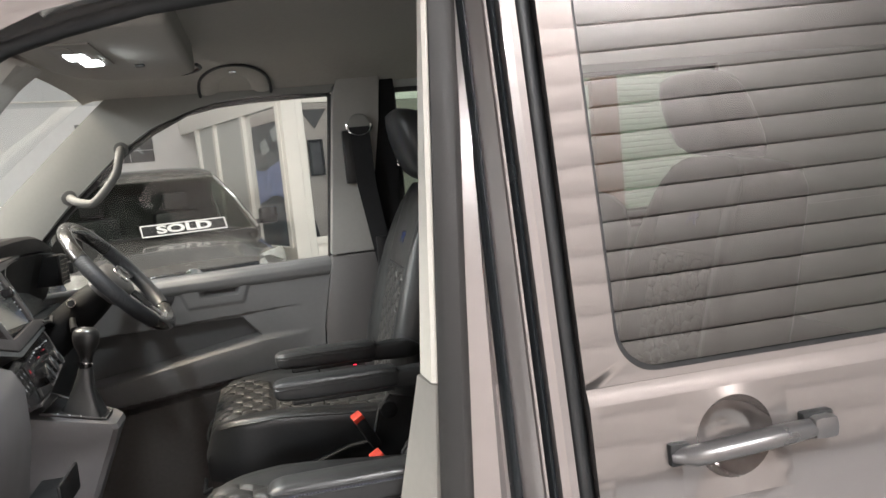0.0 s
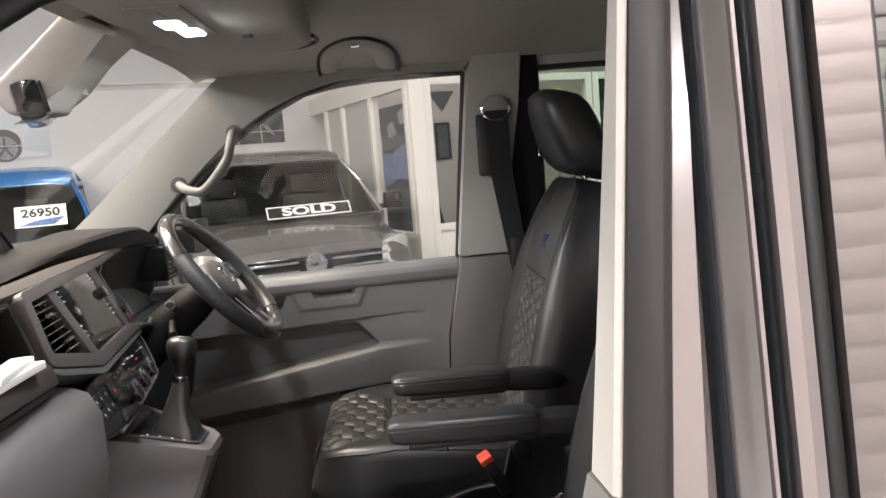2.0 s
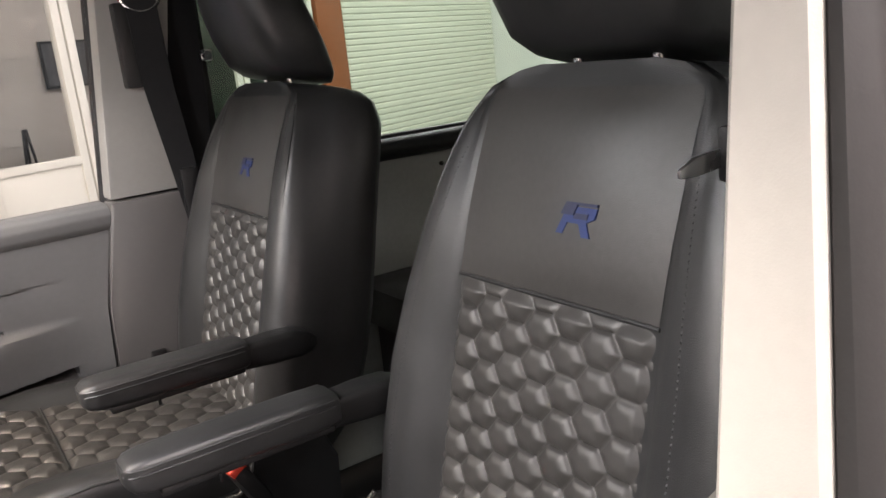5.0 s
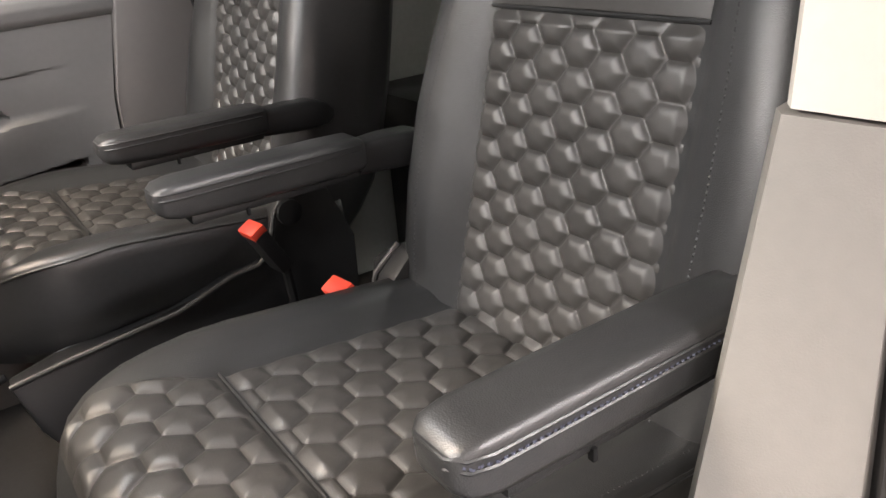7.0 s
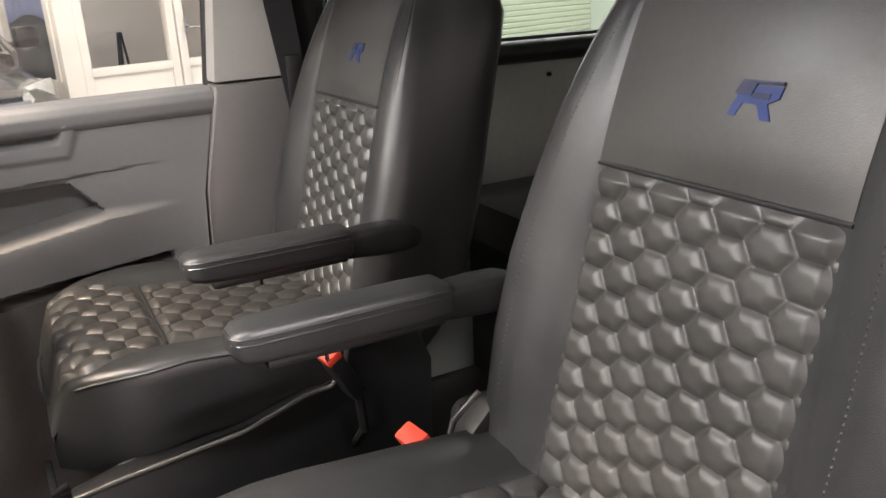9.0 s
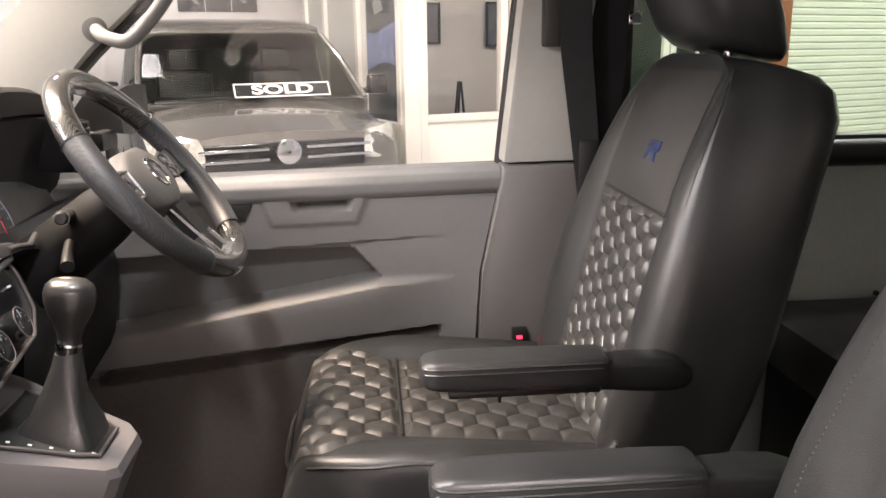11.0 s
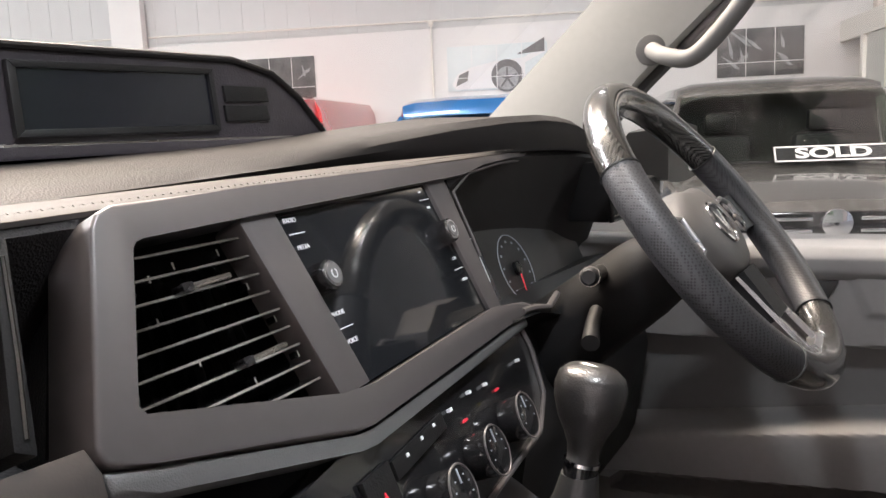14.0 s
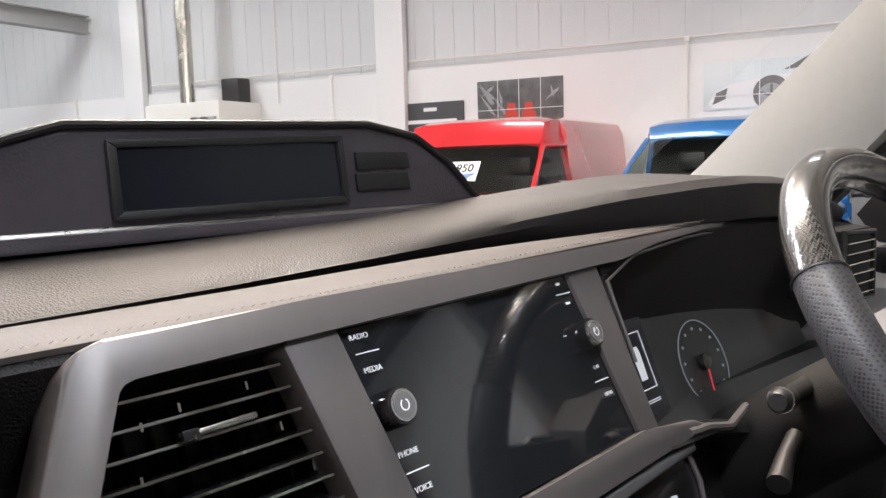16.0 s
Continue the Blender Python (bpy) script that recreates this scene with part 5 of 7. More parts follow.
def seat(c, dx, label, outer_side, rear=False):
    """outer_side: +1 where the door lies on the +y side."""
    o = thing("captain_chair" if rear else "front_seat", (0.05 + dx, c, 0.46), label, "seat", "" if rear else "front seats")
    at = Matrix.Translation((dx, c, 0))
    L, G = M["leather"], M["leather_grey"]
    ss = [-0.06, -0.03, 0.0, 0.03, 0.06, 0.1, 0.14, 0.19, 0.24, 0.285, 0.33, 0.375, 0.42, 0.46, 0.50, 0.53, 0.555, 0.575, 0.59, 0.60, 0.606, 0.612]
    bk = part("backrest", moved(loft([back_ring(s) for s in ss]), at), L, o, "black leather backrest with side bolsters", 60)
    nrm = Vector(back_point(0, 0, -1)) - Vector(back_point(0, 0, 0))
    part("quilted_panel", moved(quilt(lambda a, b: (back_point(a, b, -0.001), nrm), -0.148, 0.148, -0.05, 0.366, squash=1.37), at), G, bk, "hexagon quilted backrest panel", 75)
    top = []
    for b in np.linspace(0.372, 0.585, 14):
        h = min(0.147, lerp_table(BACK, b)[0] * 0.86)
        top.append([Vector(back_point(a * h, b, -0.0035 - 0.006 * (1 - a * a) * min(1, (b - 0.366) / 0.03) * min(1, (0.60 - b) / 0.05))) for a in np.linspace(-1, 1, 13)])
    part("shoulder_panel", moved(loft(top, closed=False), at), G, bk, "smooth leather shoulder panel")
    part("seam_piping", moved(tube([back_point(w, 0.369, -0.003) for w in np.linspace(-0.148, 0.148, 9)], 0.0022, 6), at), L, bk)
    for s in (-1, 1):
        part("side_piping", moved(tube([back_point(s * lerp_table(BACK, b)[0] * 0.965, b, -lerp_table(BACK, b)[1] * 0.36) for b in np.linspace(0.0, 0.57, 20)], 0.0022, 6), at), L, bk)
        for off in (0.0,):
            part("stitching", moved(stitches([back_point(s * (lerp_table(BACK, b)[0] * 0.80 + off), b, -lerp_table(BACK, b)[1] * 0.71 - 0.0015) for b in np.linspace(0.02, 0.52, 24)], normal=tuple(nrm)), at), M["thread"], bk)
    # blue emblem: a slanted plain shape with a dark stripe
    def emblem(outline, d0, d1):
        return moved(loft([[back_point(-a * 0.78 - 0.034, 0.452 + b * 0.78, d) for a, b in outline] for d in (d0, d1)]), at)
    em = part("emblem", emblem([(-0.034, -0.019), (-0.022, -0.019), (-0.016, -0.004), (0.004, -0.004), (0.012, -0.020), (0.026, -0.020), (0.017, -0.002), (0.030, 0.004), (0.032, 0.017), (-0.020, 0.017)], -0.0075, -0.0102), M["blue"], bk, "stitched blue emblem")
    part("emblem_stripe", emblem([(-0.029, 0.006), (-0.006, 0.006), (-0.002, 0.019), (0.032, 0.019), (0.032, 0.0225), (-0.022, 0.0225)], -0.0080, -0.0112), M["navy"], em, "dark navy stripe of the emblem")
    part("emblem_stripe", emblem([(-0.006, 0.002), (0.018, 0.002), (0.019, 0.009), (-0.004, 0.009)], -0.0080, -0.0110), M["navy"], em)
    # headrest
    hr = []
    for s, w, d0, d1 in ((0.622, 0.080, 0.005, 0.09), (0.626, 0.108, -0.02, 0.102), (0.643, 0.126, -0.038, 0.110), (0.69, 0.134, -0.045, 0.112), (0.735, 0.134, -0.044, 0.108), (0.775, 0.130, -0.038, 0.102), (0.806, 0.120, -0.028, 0.095), (0.822, 0.102, -0.010, 0.084), (0.828, 0.066, 0.012, 0.066)):
        ring = []
        for k in range(24):
            a = math.tau * k / 24
            ca, sa = math.cos(a), math.sin(a)
            ring.append(head_point(w * math.copysign(abs(ca) ** 0.45, ca), s, (d0 + d1) / 2 + (d1 - d0) / 2 * math.copysign(abs(sa) ** 0.6, sa) + 0.012))
        hr.append(ring)
    hd = part("headrest", moved(loft(hr), at), L, o, "black leather headrest", 60)
    for s in (-0.055, 0.055):
        part("post", moved(tube([back_point(s, 0.58, 0.045), head_point(s, 0.66, 0.045)], 0.006, 10), at), M["chrome"], hd, "chrome headrest post")
    if rear:
        part("cushion", moved(box(0.0, 0.30, -0.25, 0.25, 0.80, 0.90, 0.03), at), L, o)
        part("pedestal", moved(box(0.03, 0.30, -0.2, 0.2, 0.46, 0.80, 0.02), at), M["black"], o)
        return o
    # cushion: body, quilted rear and front panels
    xs = [0.30, 0.25, 0.18, 0.1, 0.02, -0.05, -0.10, -0.14, -0.175, -0.20, -0.22, -0.24, -0.255, -0.268, -0.276, -0.279]
    rings = []
    for x in xs:
        h = cushion_half(x)
        e = max(0.0, min(1.0, (-0.24 - x) / 0.039))
        ws = [0, 0.06, 0.12, 0.148, 0.165, 0.185, 0.205, 0.225, 0.24]
        pts = [(w * h / 0.252, cushion_top(x, w) - 0.05 * e ** 2) for w in ws]
        zt = pts[-1][1]
        pts += [(h * 0.985, zt - 0.008), (h, zt - 0.03), (h, 0.86 - 0.02 * e), (h * 0.98, 0.835), (h * 0.93, 0.80), (h * 0.85, 0.775), (0, 0.77)]
        zmax = 0.90
        rings.append([(x, w, z) for w, z in pts[:-1]] + [(x, -w, z) for w, z in reversed(pts[1:-1])])
    cu = part("cushion", moved(loft(rings), at), L, o, "black leather seat cushion with raised sides", 60)
    def top_at(a, b):
        n = Vector((cushion_top(b - 0.004, a) - cushion_top(b + 0.004, a), cushion_top(b, a - 0.004) - cushion_top(b, a + 0.004), 0.008)).normalized()
        e = max(0.0, min(1.0, (-0.24 - b) / 0.039))
        return (b, a, cushion_top(b, a) - 0.05 * e ** 2), n
    part("quilted_panel", moved(quilt(top_at, -0.148, 0.148, -0.092, 0.215), at), G, cu, "hexagon quilted seat panel", 75)
    part("quilted_panel", moved(quilt(top_at, -0.2, 0.2, -0.258, -0.098, half=lambda b: 0.150 + (max(0, -0.098 - b) / 0.1) ** 0.8 * 0.046 - max(0, -0.215 - b) * 1.1), at), G, cu, "hexagon quilted front panel", 75)
    part("seam_piping", moved(tube([(-0.095, w, cushion_top(-0.095, w) + 0.0035) for w in np.linspace(-0.152, 0.152, 11)], 0.002, 6), at), L, cu)
    rim = [(x, 1, cushion_half(x) * 0.985, cushion_top(x, 0.24) - 0.004) for x in (0.2, 0.1, 0.0, -0.08, -0.14, -0.18, -0.21, -0.235)]
    for k, s in enumerate((-1, 1)):
        part("side_piping", moved(tube([(x, s * h, z - 0.006) for x, _, h, z in rim], 0.0026, 6), at), L, cu)
        part("stitching", moved(stitches([(x, s * (h - 0.012), z + 0.0035) for x, _, h, z in rim[:6]]), at), M["thread"], cu)
    front = [(-0.282 + 0.11 * (w / 0.2) ** 4, w, 0.868) for w in np.linspace(-0.2, 0.2, 15)]
    part("front_piping", moved(tube(front, 0.003, 6), at), L, cu)
    # armrests: flat topped pads, rounded at the tip
    for s, fwd in (((-1, 0.0), (1, 0.012)) if outer_side < 0 else ((-1, 0.030),)):
        y = s * 0.285
        ring = armrest(c, y)
        t = -0.106 + fwd
        rr = [ring(t, 0.007, 0.012, 1.100), ring(t + 0.003, 0.013, 0.020, 1.0995), ring(t + 0.010, 0.018, 0.026, 1.099), ring(t + 0.026, 0.021, 0.0285, 1.0985), ring(0.0, 0.0225, 0.029, 1.0975), ring(0.12, 0.0225, 0.029, 1.0965), ring(0.162, 0.0215, 0.0285, 1.096), ring(0.168, 0.018, 0.026, 1.096)]
        ar = part("armrest", moved(loft(rr), at), L, o, "padded black leather armrest", 50)
        part("hinge", moved(loft([ring(0.16, 0.020, 0.022, 1.088), ring(0.21, 0.023, 0.024, 1.087), ring(0.25, 0.023, 0.024, 1.085), ring(0.272, 0.018, 0.022, 1.082), ring(0.285, 0.009, 0.015, 1.08)]), at), M["black"], ar)
        part("underside", moved(box(t + 0.036, 0.16, y - 0.021, y + 0.021, 1.066, 1.078, 0.004), at), M["black"], ar)
        part("release_button", moved(box(t + 0.10, t + 0.104, y - 0.0235, y - 0.018, 1.060, 1.070, 0.001), at), M["matt_black"], ar)
        for z in (1.110, 1.103):
            g = 0.0288 if z > 1.105 else 0.0298
            loop = [(0.16, y - g, z), (0.0, y - g, z), (t + 0.024, y - g + 0.0005, z), (t + 0.009, y - g + 0.0045, z), (t + 0.0015, y - 0.014, z), (t + 0.0015, y + 0.014, z), (t + 0.009, y + g - 0.0045, z), (t + 0.024, y + g - 0.0005, z), (0.0, y + g, z), (0.16, y + g, z)]
            part("piping", moved(tube(loop, 0.0015, 6), at), L, ar)
        if outer_side < 0 and s < 0:
            part("stitching", moved(stitches([(x, y + (q - y) * 1.03, 1.1065) for x, q, _ in loop[:5]], gap=0.005, normal=(-0.3, -1, 0.3), r=0.0006), at), M["arm_thread"], ar, "pale blue dotted stitching")
    # base, side shields
    part("pedestal", moved(box(-0.2, 0.25, -0.2, 0.2, 0.46, 0.77, 0.02), at), M["black"], o, "black seat box")
    inn = -outer_side
    part("side_shield", moved(prism([(-0.27, 0.785), (-0.2, 0.80), (-0.02, 0.818), (0.08, 0.85), (0.125, 0.852), (0.15, 0.875), (0.165, 0.93), (0.2, 0.965), (0.27, 0.95), (0.31, 0.85), (0.30, 0.60), (-0.20, 0.60), (-0.25, 0.70)], "y", min(inn * 0.225, inn * 0.266), max(inn * 0.225, inn * 0.266), 0.008), at), M["shield"], o, "dark grey plastic side shield")
    part("shield_rim", moved(tube([(-0.27, inn * 0.262, 0.785), (-0.2, inn * 0.27, 0.80), (-0.02, inn * 0.272, 0.818), (0.08, inn * 0.272, 0.85), (0.125, inn * 0.27, 0.852), (0.15, inn * 0.27, 0.875), (0.165, inn * 0.268, 0.93), (0.2, inn * 0.26, 0.965)], 0.0045, 8), at), M["shield"], o)
    part("height_knob", moved(disc((0.19, inn * 0.275, 0.93), (0, 1, 0), 0.022, 0.014, 24, 0.004), at), M["matt_black"], o)
    part("lever", moved(tube([(-0.27, inn * 0.2, 0.775), (-0.29, inn * 0.2, 0.768), (-0.295, inn * 0.1, 0.765)], 0.006, 8), at), M["matt_black"], o)
    # belt buckle on a stalk
    bx, bz, by = (0.115, 0.918, 0.335) if outer_side > 0 else (0.118, 0.905, 0.265)
    b = part("belt_buckle", moved(box(-0.013, 0.013, -0.022, 0.022, -0.06, 0.026, 0.006, pose(bx, inn * by, bz, 0, -28, 8)), at), M["black"], o, "black belt buckle")
    part("release_button", moved(box(-0.0135, 0.0135, -0.0215, 0.0215, 0.018, 0.034, 0.004, pose(bx, inn * by, bz, 0, -28, 8)), at), M["red"], b, "bright red release button")
    part("stalk", moved(tube([(bx + 0.03, inn * by, bz - 0.05), (0.15, inn * by, 0.80), (0.16, inn * 0.25, 0.72)], 0.008, 8), at), M["matt_black"], b)
    return o


seat(1.548, 0.0, "black leather passenger seat with quilted hexagon panels", -1)
seat(2.400, -0.01, "black leather driver's seat with quilted hexagon panels", 1)
seat(1.96, 0.64, "black quilted leather rear seat behind tinted glass", 1, True)
# ---- dashboard ----
DN = Vector((1, 0.10, 0.45)).normalized()


def dp(y, z, off=0.0):
    """A place on the sloping face of the dashboard."""
    return Vector((-0.629 - 0.45 * (z - 1.298) - 0.10 * (y - 1.95), y, z)) + DN * off


def dprism(outline, a, b, r=0.0, seg=2):
    bm = loft([[dp(y, z, a) for y, z in outline], [dp(y, z, b) for y, z in outline]])
    return bevelled(bm, r, seg)


def dtext(s, y, z, size, off=0.0015):
    bm = lettering(s, size, 0.0002)
    ex = Vector((-0.1, 1, 0)).normalized()
    ez = DN.cross(ex).normalized()
    m = Matrix((ex, ez, DN)).transposed().to_4x4()
    m.translation = dp(y, z, off)
    return moved(bm, m)


dash = thing("dashboard", (-0.9, 1.95, 1.0), "black and grey dashboard with vents and screens", "dashboard")
# soft top: stations across, profile from the lip forward
def pad_ring(y, lip, e_x, e_z, top, back=1.43):
    lx, lz = lip
    return [(lx, y, lz - 0.006), (lx - 0.004, y, lz), (lx - 0.03, y, lz + 0.003), (lx - 0.055, y, lz + 0.001), (min(lx - 0.058, e_x - 0.012), y, lz - 0.004), (e_x - 0.004, y, lz + 0.002), (e_x + 0.002, y, (e_z + lz) / 2), (e_x, y, e_z - 0.008), (e_x - 0.012, y, e_z),
            (e_x - 0.05, y, top - 0.004), (-0.86, y, top), (-0.868, y, top - 0.007), (-0.875, y, back), (-1.0, y, back + 0.004), (-1.2, y, 1.37), (-1.42, y, 1.25), (-1.42, y, 1.1), (-0.8, y, 1.1)]


ST = [(1.20, (-0.63, 1.375), -0.705, 1.385, 1.40, 1.42), (1.45, (-0.645, 1.388), -0.715, 1.396, 1.412, 1.428), (1.70, (-0.658, 1.396), -0.728, 1.404, 1.420, 1.434), (1.90, (-0.668, 1.399), -0.738, 1.412, 1.425, 1.436), (2.05, (-0.682, 1.401), -0.752, 1.421, 1.431, 1.436),
      (2.18, (-0.695, 1.403), -0.755, 1.433, 1.439, 1.434), (2.30, (-0.706, 1.405), -0.735, 1.445, 1.448, 1.432), (2.40, (-0.712, 1.406), -0.712, 1.452, 1.455, 1.43), (2.48, (-0.715, 1.406), -0.702, 1.454, 1.457, 1.43), (2.54, (-0.715, 1.404), -0.70, 1.451, 1.455, 1.43), (2.59, (-0.714, 1.402), -0.70, 1.445, 1.45, 1.428), (2.64, (-0.70, 1.396), -0.70, 1.432, 1.44, 1.42), (2.715, (-0.69, 1.385), -0.705, 1.412, 1.42, 1.41)]
fine = []
for a, b in zip(ST, ST[1:]):
    for k in range(3):
        t = k / 3
        t2 = t
        fine.append(pad_ring(a[0] + (b[0] - a[0]) * t2, tuple(p + (q - p) * t2 for p, q in zip(a[1], b[1])), *[p + (q - p) * t2 for p, q in zip(a[2:], b[2:])]))
fine.append(pad_ring(*ST[-1]))
part("top_pad", loft(fine), M["pad"], dash, "soft black dashboard top", 35)
lip = []
for r in fine:
    if r[0][1] < 2.42:
        (x0, y, z0) = r[0]
        k = 1 - 0.8 * ease((y - 2.05) / 0.33)
        lip.append([(x0 - 0.002, y, z0 + 0.0048), (x0 - 0.002, y, z0 + 0.0078), (x0 - 0.008, y, z0 + 0.0105), (x0 - 0.008 - 0.042 * k, y, z0 + 0.0105 + 0.002 * k), (x0 - 0.008 - 0.045 * k, y, z0 - 0.01)])
part("stitched_ledge", loft(lip), M["ledge"], dash, "brown grey stitched ledge under the pad")
part("stitching", stitches([(r[2][0] + 0.012, r[2][1], r[2][2] + 0.0012) for r in lip], gap=0.006, r=0.0006), M["ledge"], dash)

# dash body under the face
part("core", loft([[(-0.80, y, 1.40), (-0.705, y, 1.375), (-0.665, y, 1.25), (-0.66, y, 1.10), (-0.72, y, 0.85), (-0.95, y, 0.7), (-1.38, y, 0.7), (-1.38, y, 1.2)] for y in (1.21, 1.6, 1.95, 2.235)]), M["black"], dash)
part("core", loft([[(-0.86, y, 1.39), (-0.80, y, 1.375), (-0.76, y, 1.20), (-0.70, y, 1.12), (-0.74, y, 0.9), (-0.95, y, 0.7), (-1.38, y, 0.7), (-1.38, y, 1.2)] for y in (2.235, 2.45, 2.71)]), M["black"], dash)

# centre frame
A = M["anthracite"]
part("centre_frame", merge(
    dprism([(2.60, 1.397), (2.50, 1.4025), (2.40, 1.4035), (2.30, 1.4025), (2.235, 1.4015), (1.9, 1.400), (1.788, 1.399), (1.776, 1.3955), (1.770, 1.389), (1.729, 1.293), (1.731, 1.286), (1.737, 1.282), (1.760, 1.276), (1.912, 1.238), (1.93, 1.2365), (2.246, 1.243), (2.272, 1.2455), (2.25, 1.254), (2.18, 1.263), (1.951, 1.2585), (1.912, 1.2605), (1.760, 1.2965), (1.756, 1.303), (1.789, 1.3765), (1.793, 1.3800), (1.799, 1.3815), (1.95, 1.3825), (2.235, 1.387), (2.30, 1.3945), (2.40, 1.3985), (2.50, 1.398), (2.60, 1.3925)], -0.03, 0.009, 0.0045, 3),
    dprism([(2.156, 1.388), (2.198, 1.392), (2.206, 1.252), (2.178, 1.263)], -0.012, 0.004, 0.002)), A, dash, "anthracite satin centre surround")
part("divider_bar", dprism([(1.884, 1.379), (1.889, 1.384), (1.921, 1.384), (1.951, 1.2605), (1.915, 1.2595)], -0.02, 0.005, 0.002, 2), A, dash, "anthracite bar between vent and screen")
part("lower_band", dprism([(1.730, 1.284), (1.760, 1.2745), (1.912, 1.2365), (1.93, 1.2345), (2.246, 1.2405), (2.246, 1.231), (1.93, 1.2245), (1.912, 1.2265), (1.756, 1.264), (1.73, 1.272)], -0.03, 0.006, 0.004, 3), M["dark_trim"], dash, "dark grey band under the surround")
# vent
vt = part("air_vent", dprism([(1.78, 1.386), (1.89, 1.386), (1.92, 1.258), (1.74, 1.298)], -0.07, -0.045), M["black"], dash, "black louvred air vent")
for k in range(9):
    z = 1.2765 + k * 0.0118
    t = (1.383 - z) / (1.383 - 1.298)
    yl = 1.784 - 0.039 * min(1, t)
    if z < 1.300:
        yl = max(yl, 1.752 + (1.300 - z) * (0.16 / 0.038))
    yr = 1.880 + 0.030 * (1.38 - z) / 0.12
    part("louvre", loft([[dp(y, z - 0.0002, 0.0005), dp(y, z + 0.0012, 0.0005), dp(y, z + 0.006, -0.035), dp(y, z + 0.0042, -0.035)] for y in (yl, yr)]), M["gloss_dark"], vt)
    # bright metal strip that stands in for the highlight along each louvre
    part("louvre_highlight", loft([[dp(y, z + 0.0001, 0.0004), dp(y, z + 0.0014, 0.0004), dp(y, z + 0.0014, 0.0014), dp(y, z + 0.0001, 0.0014)] for y in (yl + 0.001, yr - 0.001)]), M["louvre_bright"], vt, "thin bright strip for the louvre's highlight")
for y in np.linspace(1.775, 1.895, 9):
    part("guide_vane", dprism([(y, 1.285), (y + 0.0016, 1.285), (y + 0.0016, 1.38), (y, 1.38)], -0.044, -0.036), M["matt_black"], vt)
for y, z in ((1.838, 1.3505), (1.862, 1.303)):
    sl = part("vent_slider", dprism([(y - 0.021, z - 0.0018), (y + 0.021, z - 0.0010), (y + 0.020, z + 0.0022), (y - 0.020, z + 0.0014)], -0.004, 0.0055, 0.0012), M["chrome_dim"], vt, "bright vent slider rod")
    part("slider_grip", dprism([(y - 0.021, z - 0.0030), (y - 0.012, z - 0.0030), (y - 0.012, z + 0.0024), (y - 0.021, z + 0.0024)], -0.004, 0.0060, 0.0012), M["gloss_dark"], sl)
for y, z in ((1.800, 1.358), (1.820, 1.362), (1.858, 1.364), (1.872, 1.341), (1.795, 1.336), (1.885, 1.318), (1.812, 1.310), (1.848, 1.290), (1.893, 1.294)):
    part("vane_pip", dprism([(y, z - 0.0004), (y + 0.0014, z - 0.0004), (y + 0.0014, z + 0.0036), (y, z + 0.0036)], -0.006, 0.0012), M["louvre_bright"], vt)
# screen
sc = part("touch_screen", dprism([(1.922, 1.3855), (2.155, 1.3865), (2.177, 1.264), (1.951, 1.2605)], -0.02, 0.0005, 0.0), M["screen"], dash, "dark glossy touch screen, switched off")
for txt, y, z in (("RADIO", 1.938, 1.376), ("MEDIA", 1.942, 1.357), ("PHONE", 1.950, 1.309), ("VOICE", 1.954, 1.289), ("CAR", 2.155, 1.316), ("MENU", 2.159, 1.296)):
    part("key_label", dtext(txt, y, z, 0.0048 if y < 2 else 0.0038), M["symbol"], sc, "white key lettering")
for y, z in ((1.942, 1.3665), (1.954, 1.2985), (2.157, 1.306), (2.146, 1.372)):
    part("key_line", dprism([(y - 0.009, z), (y + 0.009, z), (y + 0.009, z + 0.0006), (y - 0.009, z + 0.0006)], 0.0006, 0.0012), M["symbol"], sc)
for y, z in ((2.143, 1.379), (2.148, 1.364)):
    part("key_bar", dprism([(y - 0.0025, z), (y + 0.0025, z), (y + 0.0025, z + 0.0018), (y - 0.0025, z + 0.0018)], 0.0006, 0.0012), M["symbol"], sc)
for y, z in ((1.9475, 1.3335), (2.153, 1.3395)):
    kn = part("rotary_knob", merge(disc(dp(y, z, 0.006), DN, 0.0112, 0.012, 32, 0.0015)), M["gloss_dark"], sc, "black rotary knob with bright cap")
    part("knob_cap", merge(disc(dp(y, z, 0.0125), DN, 0.0096, 0.001, 32)), M["silver"], kn)
    part("knob_face", disc(dp(y, z, 0.0132), DN, 0.0076, 0.001, 28), M["dark_trim"], kn)
    part("power_ring", tube([dp(y + 0.003 * math.cos(radians(a)), z + 0.003 * math.sin(radians(a)), 0.0139) for a in range(120, 421, 20)], 0.0004, 5), M["symbol"], kn)
    for k in range(24):
        a = math.tau * k / 24
        ey = Vector((-0.1, 1, 0)).normalized()
        ez = DN.cross(ey).normalized()
        c = dp(y, z, 0.006) + (ey * math.cos(a) + ez * math.sin(a)) * 0.0113
        part("grip_rib", tube([c - DN * 0.005, c + DN * 0.005], 0.0006, 4), M["gloss_dark"], kn)
